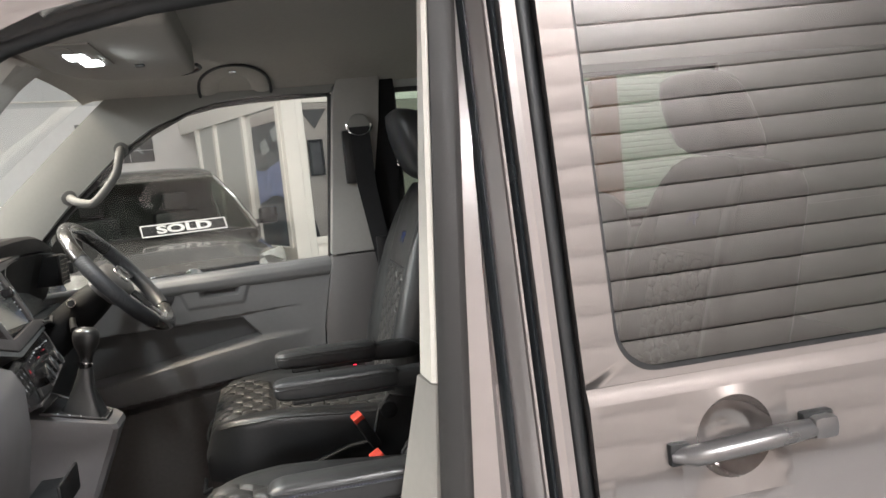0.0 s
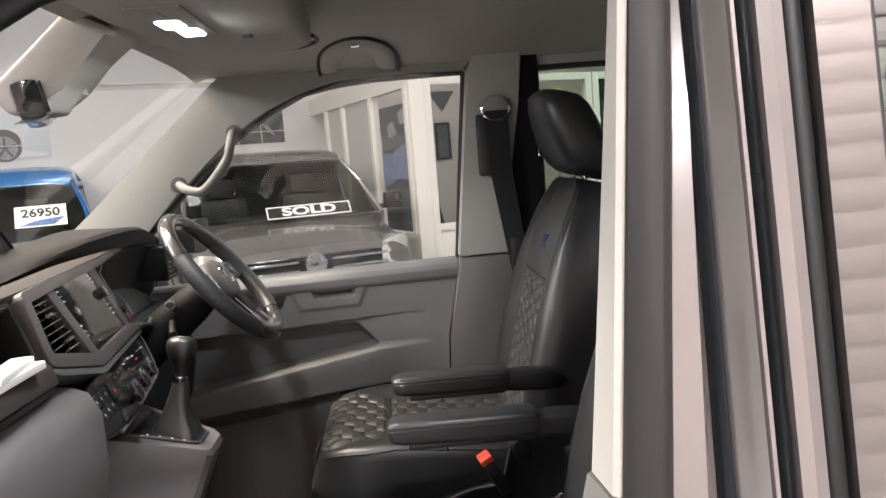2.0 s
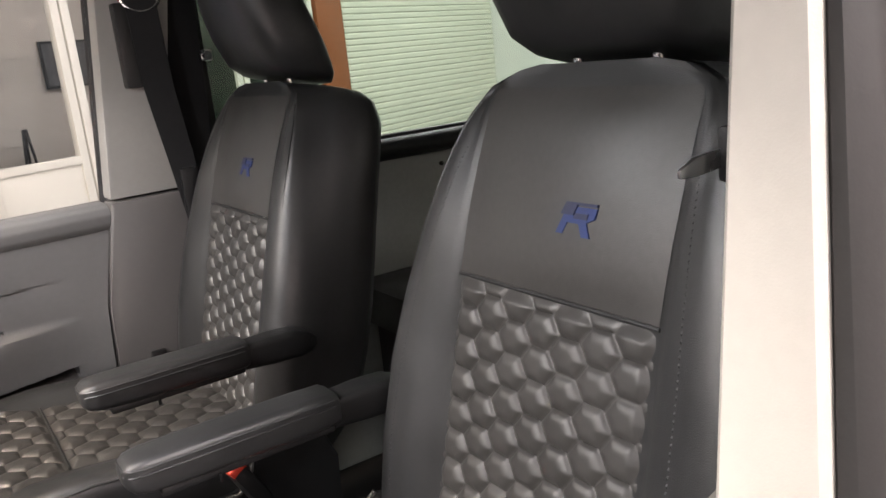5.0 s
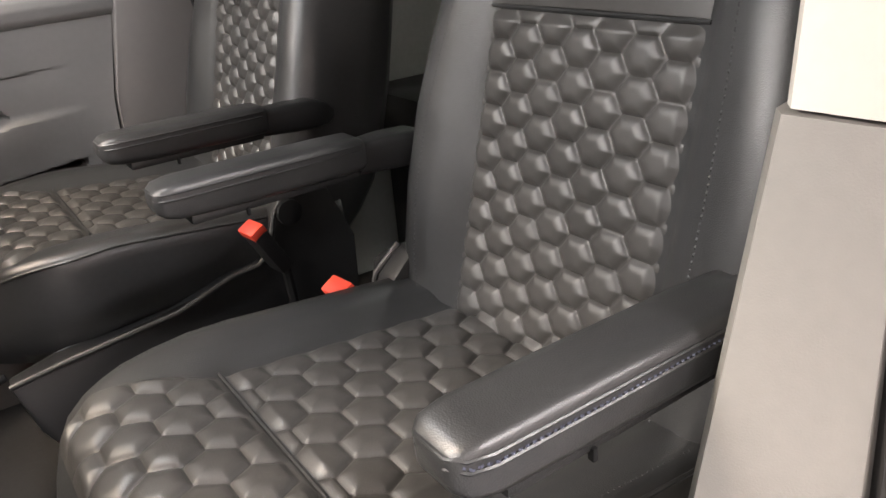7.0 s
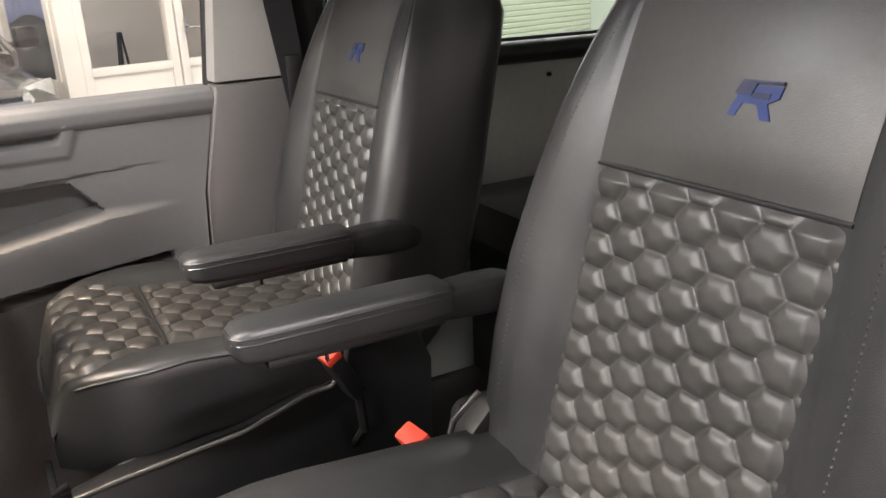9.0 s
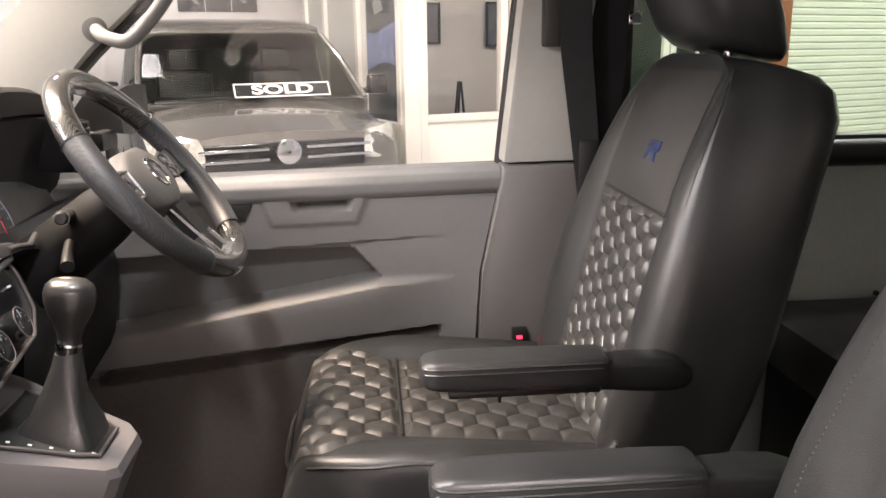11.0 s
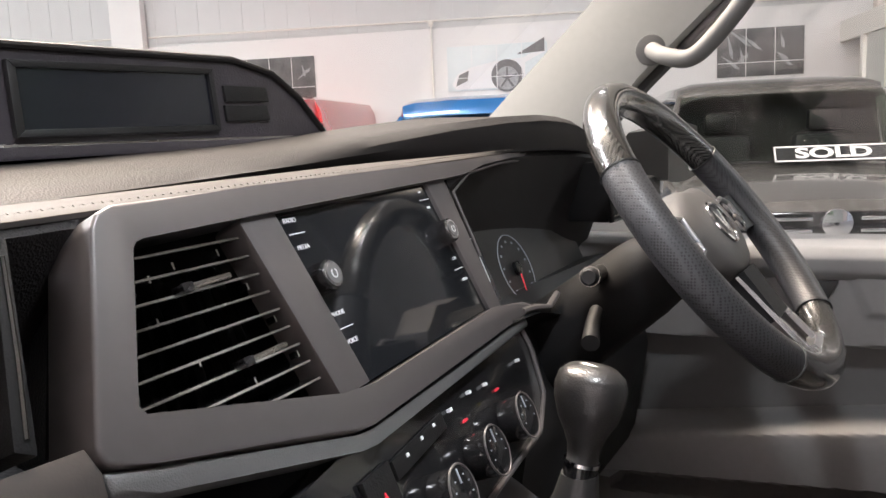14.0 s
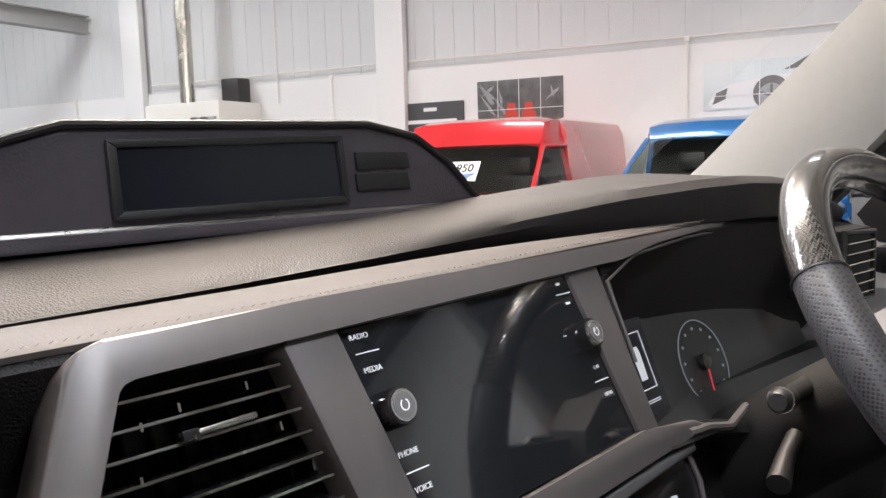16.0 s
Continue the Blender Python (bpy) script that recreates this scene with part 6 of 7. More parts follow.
# storage tray beside the vent, with a silver edge and papers
part("tray_rim", merge(dprism([(1.25, 1.392), (1.728, 1.392), (1.722, 1.384), (1.25, 1.382)], -0.03, 0.004, 0.002), dprism([(1.728, 1.392), (1.706, 1.300), (1.696, 1.305), (1.718, 1.384)], -0.03, 0.004, 0.002)), M["matt_black"], dash)
part("tray_edge", tube([dp(1.3, 1.385, 0.004), dp(1.70, 1.387, 0.004), dp(1.722, 1.383, 0.004), dp(1.712, 1.34, 0.004), dp(1.703, 1.308, 0.004)], 0.0014, 6), M["chrome_dim"], dash, "thin silver edge of the tray")
part("tray_lip", loft([[dp(y, 1.262 + (1.70 - y) * 0.05, -0.03), dp(y, 1.262 + (1.70 - y) * 0.05, 0.004), dp(y, 1.285 + (1.70 - y) * 0.06, 0.008), dp(y, 1.297 + (1.70 - y) * 0.06, 0.002), dp(y, 1.297 + (1.70 - y) * 0.06, -0.03)] for y in (1.22, 1.45, 1.66, 1.728)]), M["ledge"], dash, "grey brown lip of the open tray")
pp = thing("paper_leaflets", dp(1.6, 1.31, -0.02), "white paper leaflets lying in the dash tray", "paper")
part("sheet", moved(box(-0.02, 0.02, -0.09, 0.07, 0.0, 0.012, 0.003), Matrix.Translation(dp(1.60, 1.3005, 0.0))), M["paper"], pp)
part("sheet", moved(box(-0.015, 0.018, -0.06, 0.08, 0.0125, 0.022, 0.003), Matrix.Translation(dp(1.585, 1.3005, -0.002)) @ pose(0, 0, 0, 0, 0, 8)), M["paper"], pp)
# heater panel
hv = part("heater_panel", dprism([(1.797, 1.221), (1.905, 1.230), (2.243, 1.236), (2.247, 1.21), (2.232, 1.17), (2.19, 1.146), (1.98, 1.135), (1.86, 1.135), (1.805, 1.15)], -0.03, -0.004, 0.003), M["gloss_panel"], dash, "glossy black heater control panel")
part("panel_edge", tube([dp(2.243, 1.236, -0.003), dp(2.247, 1.21, -0.003), dp(2.233, 1.17, -0.003), dp(2.19, 1.146, -0.003), dp(1.98, 1.135, -0.003), dp(1.86, 1.135, -0.003)], 0.0026, 8), M["anthracite"], hv, "satin edge of the heater panel")
for i, (y, z) in enumerate(((1.987, 1.167), (2.058, 1.171), (2.134, 1.174))):
    kn = part("heater_knob", merge(disc(dp(y, z, 0.008), DN, 0.0195, 0.022, 32, 0.002)), M["gloss_dark"], hv, "black heater knob with chrome ring")
    part("knob_ring", tube([dp(y + 0.0187 * math.cos(math.tau * k / 28), z + 0.0187 * math.sin(math.tau * k / 28), 0.0185) for k in range(28)], 0.0009, 6, closed=True), M["anthracite"], kn)
    part("pointer", dprism([(y - 0.0006, z + 0.006), (y + 0.0006, z + 0.006), (y + 0.0006, z + 0.016), (y - 0.0006, z + 0.016)], 0.0185, 0.0198), M["symbol_dim"], kn)
    for k in range(7):
        a = radians(200 - k * 36)
        yy, zz = y + 0.012 * math.cos(a), z + 0.012 * math.sin(a)
        part("tick", dprism([(yy - 0.0005, zz - 0.0005), (yy + 0.0005, zz - 0.0005), (yy + 0.0005, zz + 0.0005), (yy - 0.0005, zz + 0.0005)], 0.0185, 0.0196), M["symbol_dim"], kn)
for y, z in ((2.066, 1.197), (2.14, 1.2)):
    part("red_mark", dprism([(y - 0.006, z), (y + 0.003, z), (y + 0.002, z + 0.0018), (y - 0.005, z + 0.0018)], -0.0035, -0.002), M["red_soft"], hv, "red temperature mark")
part("hazard_key", dprism([(1.905, 1.18), (1.94, 1.181), (1.94, 1.212), (1.905, 1.210)], -0.004, 0.001, 0.001), M["black"], hv)
part("hazard_mark", dprism([(1.919, 1.190), (1.926, 1.190), (1.9225, 1.197)], 0.001, 0.0018), M["red_soft"], hv, "red lit hazard triangle")
for y, z in ((1.823, 1.200), (1.850, 1.199), (1.878, 1.199), (1.825, 1.176), (1.851, 1.178), (1.879, 1.179)):
    part("switch_key", dprism([(y - 0.013, z - 0.010), (y + 0.013, z - 0.010), (y + 0.013, z + 0.010), (y - 0.013, z + 0.010)], -0.004, 0.0005, 0.001), M["black"], hv)
    part("key_mark", merge(tube([dp(y - 0.0022, z - 0.0015, 0.0007), dp(y + 0.0015, z - 0.001, 0.0007), dp(y + 0.0008, z + 0.0022, 0.0007), dp(y - 0.0015, z + 0.0022, 0.0007)], 0.0004, 4, closed=True), dprism([(y + 0.0005, z - 0.003), (y + 0.003, z - 0.003), (y + 0.003, z - 0.0024), (y + 0.0005, z - 0.0024)], 0.0005, 0.0012)), M["symbol"], hv)
part("key_strip", dprism([(1.945, 1.196), (2.03, 1.203), (2.03, 1.215), (1.945, 1.209)], -0.004, 0.0, 0.001), M["black"], hv)
for y, z in ((1.965, 1.206), (1.99, 1.209), (2.012, 1.211), (2.045, 1.212), (2.085, 1.214), (2.118, 1.211), (2.20, 1.21)):
    part("key_mark", dprism([(y - 0.0018, z - 0.0012), (y + 0.0018, z - 0.0012), (y + 0.0014, z + 0.0012), (y - 0.0014, z + 0.0012)], -0.0035, 0.0008), M["symbol"], hv)
part("card_slot", dprism([(1.89, 1.142), (2.0, 1.137), (1.995, 1.146), (1.905, 1.160)], -0.004, 0.004, 0.002), M["black"], hv)
# lower grey panel on the passenger's side
part("lower_panel", loft([[(-0.665, y, 1.245), (-0.592 + k, y, 1.236), (-0.566 + k, y, 1.225), (-0.548 + k, y, 1.19), (-0.548 + k, y, 1.10), (-0.59, y, 0.90), (-0.70, y, 0.70), (-0.76, y, 0.7), (-0.72, y, 1.1)] for y, k in ((1.22, 0.012), (1.5, 0.006), (1.74, 0.0), (1.796, -0.006))]), M["console_grey"], dash, "grey lower dashboard panel")
part("upper_roll", loft([[(-0.66, y, 1.24), (-0.61, y, 1.240), (-0.594, y, 1.247), (-0.590, y, 1.258), (-0.603, y, 1.272), (-0.66, y, 1.28)] for y in (1.22, 1.5, 1.70, 1.725)]), M["black_soft"], dash, "black roll under the tray")
part("knee_panel", loft([[(-0.70, y, 1.24), (-0.655, y, 1.20), (-0.635, y, 1.10), (-0.66, y, 0.95), (-0.8, y, 0.75), (-0.9, y, 1.2)] for y in (2.26, 2.45, 2.70)]), M["black"], dash, "black knee panel under the wheel")
part("cup_holder", merge(box(-0.57, -0.50, 1.72, 1.86, 0.968, 0.982, 0.004), box(-0.505, -0.498, 1.72, 1.86, 0.955, 1.01, 0.003)), M["black"], dash, "pull-out cup holder")
# cluster
def cl(y, z, off=-0.05):
    return dp(y, z, off)
ic = part("instrument_panel", loft([[cl(y, z, -0.052) for y, z in ((2.24, 1.385), (2.68, 1.385), (2.68, 1.19), (2.24, 1.22))], [cl(y, z, -0.07) for y, z in ((2.24, 1.385), (2.68, 1.385), (2.68, 1.19), (2.24, 1.22))]]), M["shield"], dash, "dark instrument cluster with round dial")
part("binnacle", merge(
    loft([[dp(y, z, 0.003), dp(y, z, -0.09), dp(y, z + 0.012, -0.09), dp(y, z + 0.012, 0.003)] for y, z in ((2.204, 1.378), (2.26, 1.391), (2.36, 1.397), (2.48, 1.397), (2.58, 1.393), (2.68, 1.378))]),
    loft([[dp(2.201, z, 0.001), dp(2.236, z, -0.09), dp(2.240, z, -0.09), dp(2.205, z, 0.001)] for z in (1.248, 1.30, 1.38)]),
    loft([[dp(y, z, 0.004), dp(y, z, -0.09), dp(y, z - 0.012, -0.09), dp(y, z - 0.012, 0.010)] for y, z in ((2.204, 1.254), (2.28, 1.248), (2.32, 1.238), (2.40, 1.215), (2.66, 1.19))])), M["matt_black"], dash, "black instrument hood")
part("hood_trim", tube([dp(y, z - 0.001, 0.005) for y, z in ((2.204, 1.31), (2.204, 1.374), (2.26, 1.390), (2.36, 1.396), (2.48, 1.396), (2.58, 1.392), (2.68, 1.377))], 0.0016, 6), M["anthracite"], dash, "thin grey edge of the instrument hood")
part("cluster_trim", tube([dp(2.238, 1.246, 0.008), dp(2.27, 1.243, 0.008), (dp(2.30, 1.236, 0.012)), dp(2.34, 1.243, 0.012)], 0.004, 8), M["anthracite"], dash)
dl = (2.409, 1.283)
part("dial_ring", tube([cl(dl[0] + 0.047 * math.cos(radians(a)), dl[1] + 0.041 * math.sin(radians(a)), -0.049) for a in range(-40, 221, 10)], 0.0007, 6), M["symbol_dim"], ic, "thin pale dial ring")
part("dial_hub", disc(cl(dl[0], dl[1], -0.048), DN, 0.009, 0.006, 20, 0.001), M["gloss_dark"], ic)
part("needle", loft([[cl(dl[0] - 0.0015, dl[1], -0.0465), cl(dl[0] + 0.0015, dl[1], -0.0465), cl(dl[0] + 0.0015, dl[1], -0.0455), cl(dl[0] - 0.0015, dl[1], -0.0455)], [cl(dl[0] - 0.0085, dl[1] - 0.031, -0.0465), cl(dl[0] - 0.0075, dl[1] - 0.031, -0.0465), cl(dl[0] - 0.0075, dl[1] - 0.031, -0.0455), cl(dl[0] - 0.0085, dl[1] - 0.031, -0.0455)]]), M["red_soft"], ic, "red dial needle")
for k in range(11):
    a = radians(225 - k * 27)
    y, z = dl[0] + 0.038 * math.cos(a), dl[1] + 0.033 * math.sin(a)
    part("dial_mark", disc(cl(y, z, -0.0495), DN, 0.0017, 0.001, 6), M["symbol_dim"], ic)
def outline_box(y0, y1, z0, z1, w, off):
    return merge(*[loft([[cl(a, b, off), cl(c, b, off), cl(c, d, off), cl(a, d, off)], [cl(a, b, off + 0.0006), cl(c, b, off + 0.0006), cl(c, d, off + 0.0006), cl(a, d, off + 0.0006)]]) for a, b, c, d in ((y0, z0, y0 + w, z1), (y1 - w, z0, y1, z1), (y0, z0, y1, z0 + w), (y0, z1 - w, y1, z1))])
def cprism(outline, a, b):
    return loft([[cl(y, z, a) for y, z in outline], [cl(y, z, b) for y, z in outline]])
part("display_block", cprism([(2.243, 1.262), (2.288, 1.262), (2.290, 1.342), (2.243, 1.342)], -0.0515, -0.0312), M["screen_dark"], ic, "dark trip display")
part("display_outline", outline_box(2.246, 2.279, 1.283, 1.331, 0.0009, -0.0308), M["symbol"], ic, "white lined vehicle display")
part("display_figure", cprism([(2.258, 1.291), (2.268, 1.291), (2.269, 1.313), (2.267, 1.319), (2.260, 1.319), (2.257, 1.313)], -0.0306, -0.030), M["symbol"], ic)
part("display_bar", outline_box(2.255, 2.277, 1.272, 1.2745, 0.0008, -0.0308), M["symbol"], ic)
# hooded display on the pad
hs = [(1.735, 1.436), (1.765, 1.470), (1.800, 1.500), (1.838, 1.511), (2.095, 1.513), (2.150, 1.502), (2.19, 1.478), (2.232, 1.438)]
hd = part("display_hood", loft([[(-0.868, y, z) for y, z in hs + [(2.232, 1.430), (1.735, 1.430)]], [(-0.880, 1.98 + (y - 1.98) * 1.01, z + 0.004) for y, z in hs + [(2.232, 1.430), (1.735, 1.430)]], [(-1.02, 1.98 + (y - 1.98) * 1.0, 1.43 + (z - 1.43) * 0.75) for y, z in hs + [(2.232, 1.430), (1.735, 1.430)]], [(-1.12, 1.98 + (y - 1.98) * 0.9, 1.425 + (z - 1.43) * 0.1) for y, z in hs + [(2.232, 1.430), (1.735, 1.430)]]]), M["hood_skin"], dash, "hooded black display on the dashboard", 30)
part("hood_lip", tube([(-0.866, y, z + 0.001) for y, z in hs], 0.0035, 8), M["pad"], hd)
part("display_glass", prism([(1.875, 1.449), (2.066, 1.451), (2.061, 1.4985), (1.873, 1.4955)], "x", -0.868, -0.8655), M["screen_dark"], hd, "blank dark display")
part("display_frame", merge(prism([(1.868, 1.443), (2.072, 1.445), (2.066, 1.451), (1.875, 1.449)], "x", -0.868, -0.862, 0.001), prism([(1.868, 1.443), (1.875, 1.449), (1.873, 1.4955), (1.866, 1.501)], "x", -0.868, -0.862, 0.001), prism([(2.072, 1.445), (2.0665, 1.504), (2.061, 1.4985), (2.066, 1.451)], "x", -0.868, -0.862, 0.001), prism([(1.866, 1.501), (1.873, 1.4955), (2.061, 1.4985), (2.0665, 1.504)], "x", -0.868, -0.862, 0.001)), M["black"], hd)
for z in (1.462, 1.481):
    part("button", prism([(2.083, z - 0.008), (2.143, z - 0.007), (2.139, z + 0.008), (2.081, z + 0.008)], "x", -0.869, -0.8645, 0.0012), M["black"], hd)
part("base_strip", tube([(-0.864, y, 1.4365) for y in np.linspace(1.72, 2.235, 8)], 0.0022, 6), M["chrome_dim"], hd, "thin bright strip under the display")
part("base_plate", prism([(1.25, 1.428), (1.72, 1.436), (2.235, 1.437), (2.235, 1.43), (1.25, 1.42)], "x", -0.872, -0.85, 0.001), M["hood_skin"], hd)
# vent at the driver's end
sv = part("side_vent", box(-0.74, -0.668, 2.625, 2.715, 1.295, 1.385, 0.008), M["matt_black"], dash, "black side air vent")
part("vent_ring", tube([(-0.667, 2.628, 1.382), (-0.667, 2.712, 1.378), (-0.667, 2.712, 1.298), (-0.667, 2.628, 1.298)], 0.004, 8, closed=True), M["black"], sv)
for k in range(6):
    part("louvre", box(-0.672, -0.663, 2.632, 2.708, 1.305 + k * 0.0125, 1.3065 + k * 0.0125), M["chrome_dim"], sv)

# ---- steering wheel ----
WC, WA, WR = Vector((-0.466, 2.381, 1.325)), radians(38), 0.176
WU = Vector((-math.sin(WA), 0, math.cos(WA)))
WN = Vector((math.cos(WA), 0, math.sin(WA)))
WV = Vector((0, 1, 0))


def wp(a, r, d=0.0):
    """Angle in degrees from the top towards the door, radius, height towards the driver."""
    return WC + (WU * math.cos(radians(a)) + WV * math.sin(radians(a))) * r + WN * d


sw = thing("steering_wheel", WC, "black leather steering wheel with carbon inserts", "steering wheel")
def rim(a0, a1, r=0.0195, n=None):
    n = n or max(6, int(abs(a1 - a0) / 5))
    return tube([wp(a0 + (a1 - a0) * k / n, WR) for k in range(n + 1)], r, 16)
part("rim_top", rim(-62, 62, 0.0185), M["carbon"], sw, "glossy carbon fibre upper rim")
part("rim_grip", rim(62, 142), M["wheel_leather"], sw, "perforated leather rim grip")
part("rim_bottom", rim(142, 218, 0.0185), M["carbon"], sw, "glossy carbon fibre lower rim")
part("rim_grip", rim(218, 298), M["wheel_leather"], sw, "perforated leather rim grip")
for a in (-62, 62, 142, 218):
    part("rim_seam", tube([wp(a, WR + 0.0196 * math.cos(math.tau * k / 16), 0.0196 * math.sin(math.tau * k / 16)) for k in range(16)], 0.0012, 5, closed=True), M["black"], sw)
part("airbag_cover", loft([[wp(a, r * s, d) for a, r in ((0, 0.052), (35, 0.066), (70, 0.083), (90, 0.084), (115, 0.078), (145, 0.066), (180, 0.058), (215, 0.066), (245, 0.078), (270, 0.084), (290, 0.083), (325, 0.066))] for s, d in ((1.0, -0.05), (1.0, -0.016), (0.95, -0.004), (0.8, 0.003), (0.4, 0.007))]), M["hub_grey"], sw, "grey airbag cover")
part("hub_badge", merge(tube([wp(0, 0, 0.008) + (WU * math.cos(math.tau * k / 28) + WV * math.sin(math.tau * k / 28)) * 0.024 for k in range(28)], 0.0026, 8, closed=True), loft([[wp(0, 0, 0.006) + WU * u + WV * v for u, v in ((0.014, -0.011), (0.014, -0.009), (-0.014, 0.0035), (-0.014, -0.0035))], [wp(0, 0, 0.0095) + WU * u + WV * v for u, v in ((0.014, -0.011), (0.014, -0.009), (-0.014, 0.0035), (-0.014, -0.0035))]]), loft([[wp(0, 0, 0.006) + WU * u + WV * v for u, v in ((0.014, 0.009), (0.014, 0.014), (-0.014, 0.0035), (-0.014, -0.0035))], [wp(0, 0, 0.0095) + WU * u + WV * v for u, v in ((0.014, 0.009), (0.014, 0.014), (-0.014, 0.0035), (-0.014, -0.0035))]])), M["chrome"], sw, "chrome ring badge")
for s in (-1, 1):
    part("spoke", loft([[wp(s * a, r, d) for a, r, d in ((74, 0.07, -0.014), (104, 0.07, -0.014), (104, 0.07, -0.034), (74, 0.07, -0.034))], [wp(s * a, r, d) for a, r, d in ((80, 0.174, 0.002), (97, 0.174, 0.002), (97, 0.174, -0.014), (80, 0.174, -0.014))]]), M["black"], sw)
    part("key_pad", loft([[wp(s * a, r, d) for a, r in ((74, 0.082), (76, 0.112), (82, 0.130), (94, 0.130), (101, 0.108), (101, 0.084))] for d in (-0.012, -0.004)]), M["gloss_dark"], sw, "black key pad with silver rim")
    part("key_rim", tube([wp(s * a, r, -0.0035) for a, r in ((74, 0.082), (76, 0.112), (82, 0.130), (94, 0.130), (101, 0.108), (101, 0.084))], 0.003, 8, closed=True), M["silver"], sw)
    for a, r in ((82, 0.10), (92, 0.12), (97, 0.098)):
        part("key", disc(wp(s * a, r, -0.003), WN, 0.007, 0.003, 14, 0.001), M["anthracite"], sw)
for s in (-1, 1):
    part("lower_spoke", loft([[wp(180 + s * a, r, d) for a, r, d in ((24, 0.062, -0.006), (30, 0.063, -0.006), (30, 0.063, -0.010), (24, 0.062, -0.010))], [wp(180 + s * a, r, d) for a, r, d in ((11.5, 0.115, 0.0), (14.5, 0.117, 0.0), (14.5, 0.117, -0.005), (11.5, 0.115, -0.005))], [wp(180 + s * a, r, d) for a, r, d in ((7.5, 0.162, 0.006), (10, 0.164, 0.006), (10, 0.164, 0.001), (7.5, 0.162, 0.001))]]), M["silver"], sw, "thin silver lower spoke rail")
part("spoke_web", loft([[wp(180 + s * a, 0.06, d) for s, a, d in ((-1, 26, 0.0), (1, 26, 0.0), (1, 26, -0.02), (-1, 26, -0.02))], [wp(180 + s * a, 0.115, d) for s, a, d in ((-1, 13, 0.0), (1, 13, 0.0), (1, 13, -0.02), (-1, 13, -0.02))]]), M["matt_black"], sw)
part("spoke_tie", loft([[wp(a, 0.152, 0.006), wp(a, 0.166, 0.010), wp(a, 0.172, -0.004), wp(a, 0.152, -0.006)] for a in np.linspace(168, 192, 7)]), M["silver"], sw, "silver foot of the lower spoke")
part("column", tube([WC - WN * 0.03, WC - WN * 0.10, WC - WN * 0.26], [0.036, 0.046, 0.055], 20), M["matt_black"], sw, "black steering column cowl")
stk = thing("control_stalk", wp(-90, 0.12, -0.1), "black indicator stalk with a chrome tipped knob", "stalk")
part("arm", tube([(-0.585, 2.36, 1.272), (-0.575, 2.31, 1.278), (-0.568, 2.285, 1.282)], [0.010, 0.008, 0.008], 10), M["black"], stk)
part("knob", tube([(-0.568, 2.292, 1.281), (-0.565, 2.278, 1.283), (-0.563, 2.262, 1.285), (-0.562, 2.258, 1.2855)], [0.007, 0.0095, 0.0095, 0.007], 14), M["black"], stk)
part("knob_band", tube([(-0.5645, 2.270, 1.2845), (-0.564, 2.267, 1.2848)], 0.0108, 14), M["chrome_dim"], stk)
stk2 = thing("cruise_stalk", (-0.58, 2.3, 1.21), "short black lever under the indicator stalk", "stalk")
part("arm", tube([(-0.59, 2.37, 1.24), (-0.575, 2.30, 1.225), (-0.565, 2.268, 1.215)], [0.009, 0.008, 0.010], 10), M["black"], stk2)

# ---- centre console with gear lever ----
cc = thing("centre_console", (-0.55, 2.1, 0.46), "grey centre console below the dashboard", "console")
top = [(-0.452, 2.045), (-0.452, 2.13), (-0.468, 2.152), (-0.62, 2.205), (-0.70, 2.22), (-0.70, 1.95), (-0.62, 1.985), (-0.50, 2.022), (-0.462, 2.032)]
def ctop(x):
    return 1.024 + (-0.45 - x) * 0.33
rings = [[(x, y, ctop(x)) for x, y in top]]
for dz, sh, k in ((0.012, 0.004, 1.02), (0.05, -0.012, 1.0), (0.14, -0.05, 0.97), (0.28, -0.11, 0.9), (0.5, -0.18, 0.85)):
    rings.append([(x + sh * (1 if x > -0.66 else 0), 2.09 + (y - 2.09) * k, ctop(x) - dz) for x, y in top])
part("body", bevelled(loft(rings), 0.0), M["console_grey"], cc, "grey console body", 30)
ins = [(-0.475, 2.055), (-0.475, 2.125), (-0.49, 2.138), (-0.60, 2.165), (-0.60, 2.02), (-0.50, 2.045)]
part("gate_plate", loft([[(x, y, ctop(x) + d) for x, y in ins] for d in (-0.004, 0.003)]), M["black"], cc, "black gear gate plate")
part("gate_rim", tube([(x, y, ctop(x) + 0.004) for x, y in ins], 0.0025, 6, closed=True), M["anthracite"], cc)
for k in range(5):
    x = -0.482 - k * 0.022
    part("gate_mark", box(-0.0022, 0.0022, -0.0016, 0.0016, 0.0, 0.0008, 0, pose(x, 2.057 - k * 0.004, ctop(x) + 0.0032, 0, 18, 0)), M["symbol"], cc)
gl = thing("gear_lever", (-0.53, 2.105, 1.05), "automatic gear lever with leather gaiter", "gear lever")
rings = []
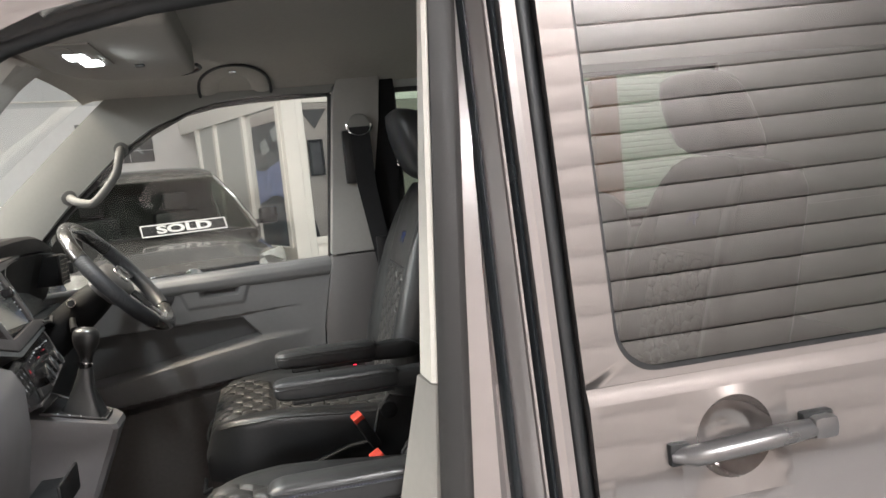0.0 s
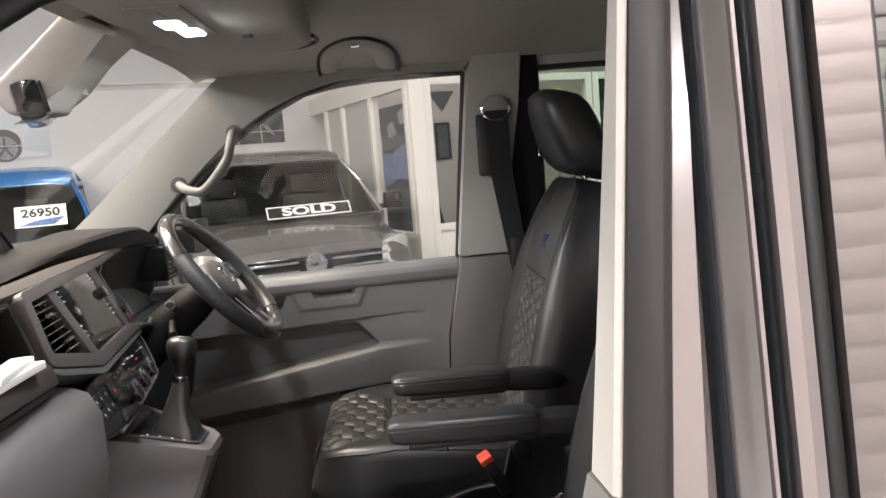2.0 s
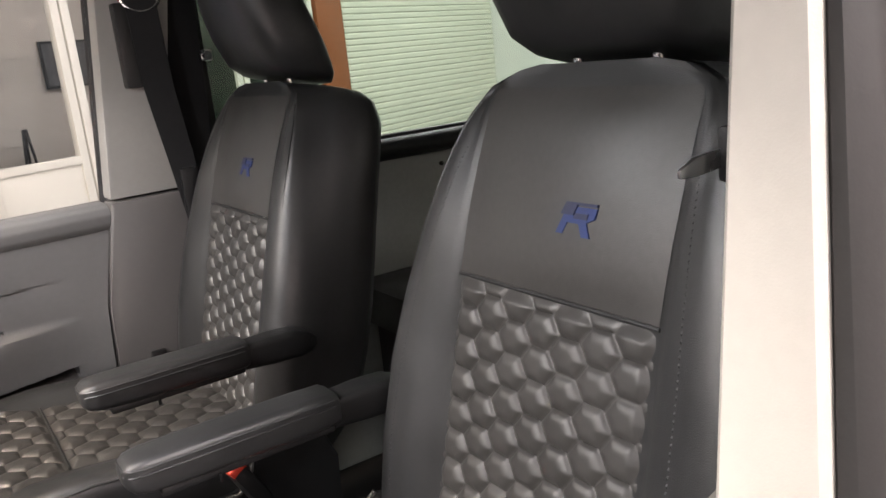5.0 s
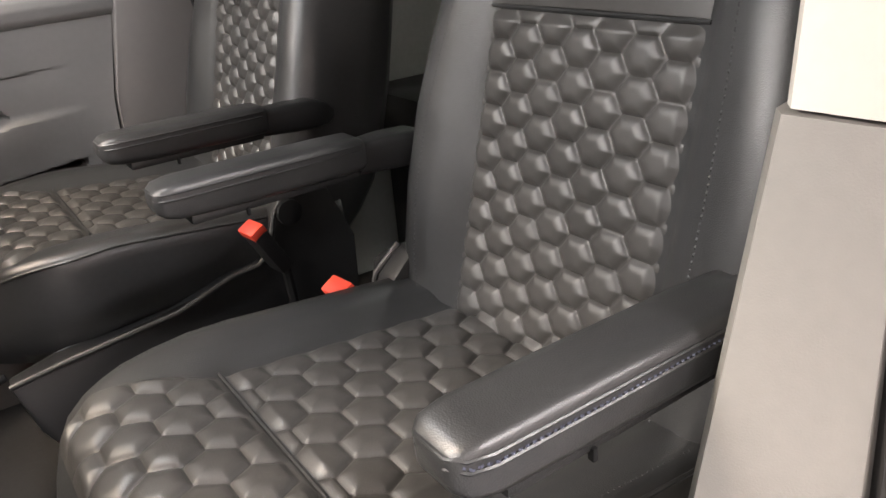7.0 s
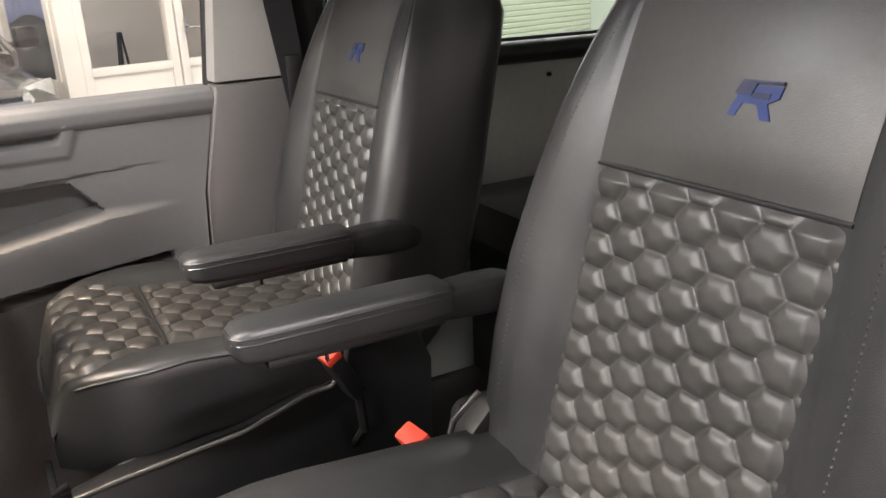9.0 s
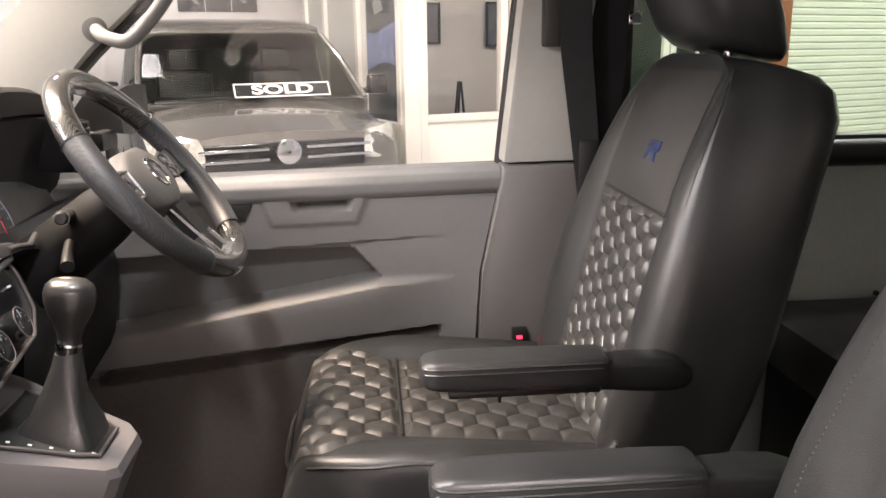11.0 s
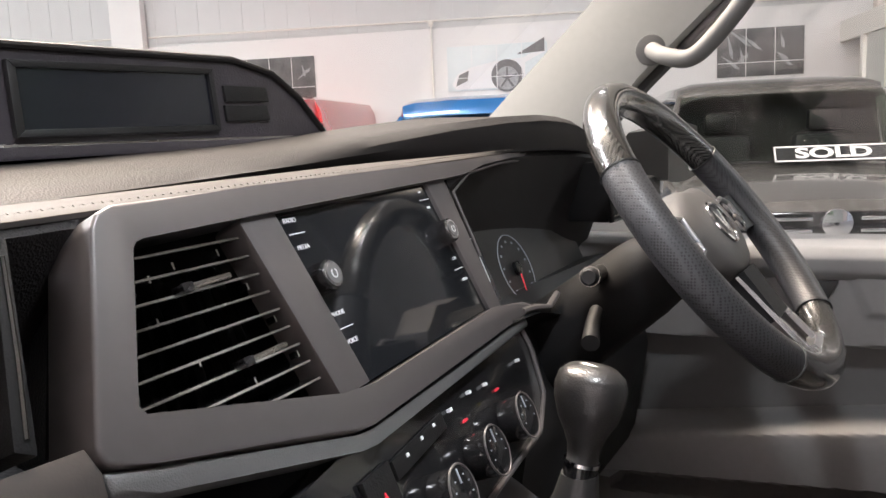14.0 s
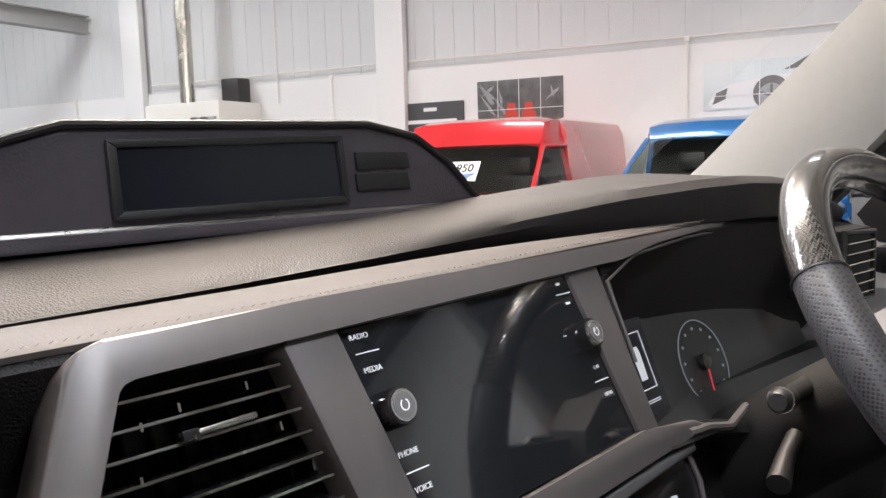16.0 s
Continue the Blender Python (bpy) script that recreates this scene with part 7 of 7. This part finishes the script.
for z, r, x, y in ((-0.006, 0.050, -0.531, 2.097), (0.004, 0.049, -0.531, 2.097), (0.016, 0.043, -0.530, 2.098), (0.034, 0.034, -0.528, 2.099), (0.052, 0.027, -0.525, 2.101), (0.070, 0.0225, -0.521, 2.103), (0.088, 0.0185, -0.517, 2.104), (0.105, 0.0158, -0.514, 2.105)):
    ring = []
    for i in range(48):
        a = math.tau * i / 48
        ca, sa = math.cos(a), math.sin(a)
        q = 0.45 + 0.55 * max(0.0, (z - 0.03) / 0.075)
        fold = 1 + 0.05 * math.sin(9 * a + z * 120) * math.sin(math.pi * min(1.0, max(0.0, z / 0.1))) - 0.16 * math.exp(-((z - 0.045) / 0.03) ** 2) * max(0.0, math.cos(2 * a)) ** 3
        ring.append((x + r * fold * math.copysign(abs(ca) ** q, ca), y + 0.9 * r * fold * math.copysign(abs(sa) ** q, sa), 1.046 + z + (x - (x + r * ca)) * 0.33 * max(0.0, 1 - z / 0.03)))
    rings.append(ring)
part("gaiter", loft(rings), M["leather"], gl, "creased black leather gaiter", 50)
part("collar", tube([(-0.514, 2.105, 1.148), (-0.512, 2.106, 1.162)], 0.0145, 16), M["gloss_dark"], gl)
part("collar_ring", tube([(-0.5125, 2.1055, 1.159), (-0.512, 2.106, 1.162)], 0.0155, 16), M["chrome"], gl)
rings = []
for s, w, l in ((0.0, 0.012, 0.013), (0.018, 0.013, 0.0145), (0.030, 0.0165, 0.019), (0.042, 0.021, 0.0255), (0.056, 0.0235, 0.0295), (0.068, 0.0238, 0.030), (0.077, 0.0215, 0.0275), (0.083, 0.016, 0.021), (0.0855, 0.006, 0.009)):
    rings.append([(-0.512 + 0.010 * s / 0.08 + l * math.cos(a), 2.106 + w * math.sin(a), 1.158 + s - 0.12 * l * math.cos(a)) for a in [math.tau * i / 24 for i in range(24)]])
part("knob", loft(rings), M["knob_leather"], gl, "glossy black leather knob", 60)
part("knob_cap", tube([(-0.526, 2.106, 1.2408), (-0.508, 2.106, 1.2436), (-0.488, 2.106, 1.2400)], [0.001, 0.0018, 0.001], 8), M["chrome_dim"], gl, "bright strip across the knob")

# ---- belt on the near pillar, far door mirror ----
nb = thing("seat_belt", (0.23, 1.26, 0.9), "black seat belt hanging by the pale door pillar", "seat belt")
part("webbing", loft([[(x, y, z), (x + 0.05, y, z), (x + 0.05, y + 0.003, z), (x, y + 0.003, z)] for x, y, z in ((0.255, 1.285, 1.70), (0.255, 1.292, 1.45), (0.25, 1.288, 1.3), (0.25, 1.275, 0.9))]), M["belt"], nb)
part("belt_stop", box(0.248, 0.306, 1.286, 1.306, 1.41, 1.45, 0.005), M["black"], nb)
part("tongue", prism([(0.25, 1.434), (0.222, 1.432), (0.206, 1.426), (0.206, 1.420), (0.222, 1.419), (0.25, 1.421)], "y", 1.302, 1.3055, 0.001), M["silver"], nb, "chrome belt tongue")
dm = thing("door_mirror", (-0.69, 2.86, 1.30), "black door mirror outside the driver's window", "mirror")
part("housing", loft([[(-0.65 + dx - 0.02 * k, 2.87 + 0.2 * t, 1.385 + dz * (1 - 0.15 * abs(2 * t - 1) ** 3)) for dx, dz, k in ((0.0, -0.052, 0), (0.0, 0.052, 0), (-0.05, 0.045, 1), (-0.08, 0.0, 1), (-0.05, -0.045, 1))] for t in (0, 0.08, 0.3, 0.6, 0.9, 1.0)]), M["black"], dm)
part("foot", box(-0.70, -0.67, 2.80, 2.90, 1.31, 1.35, 0.01), M["black"], dm)
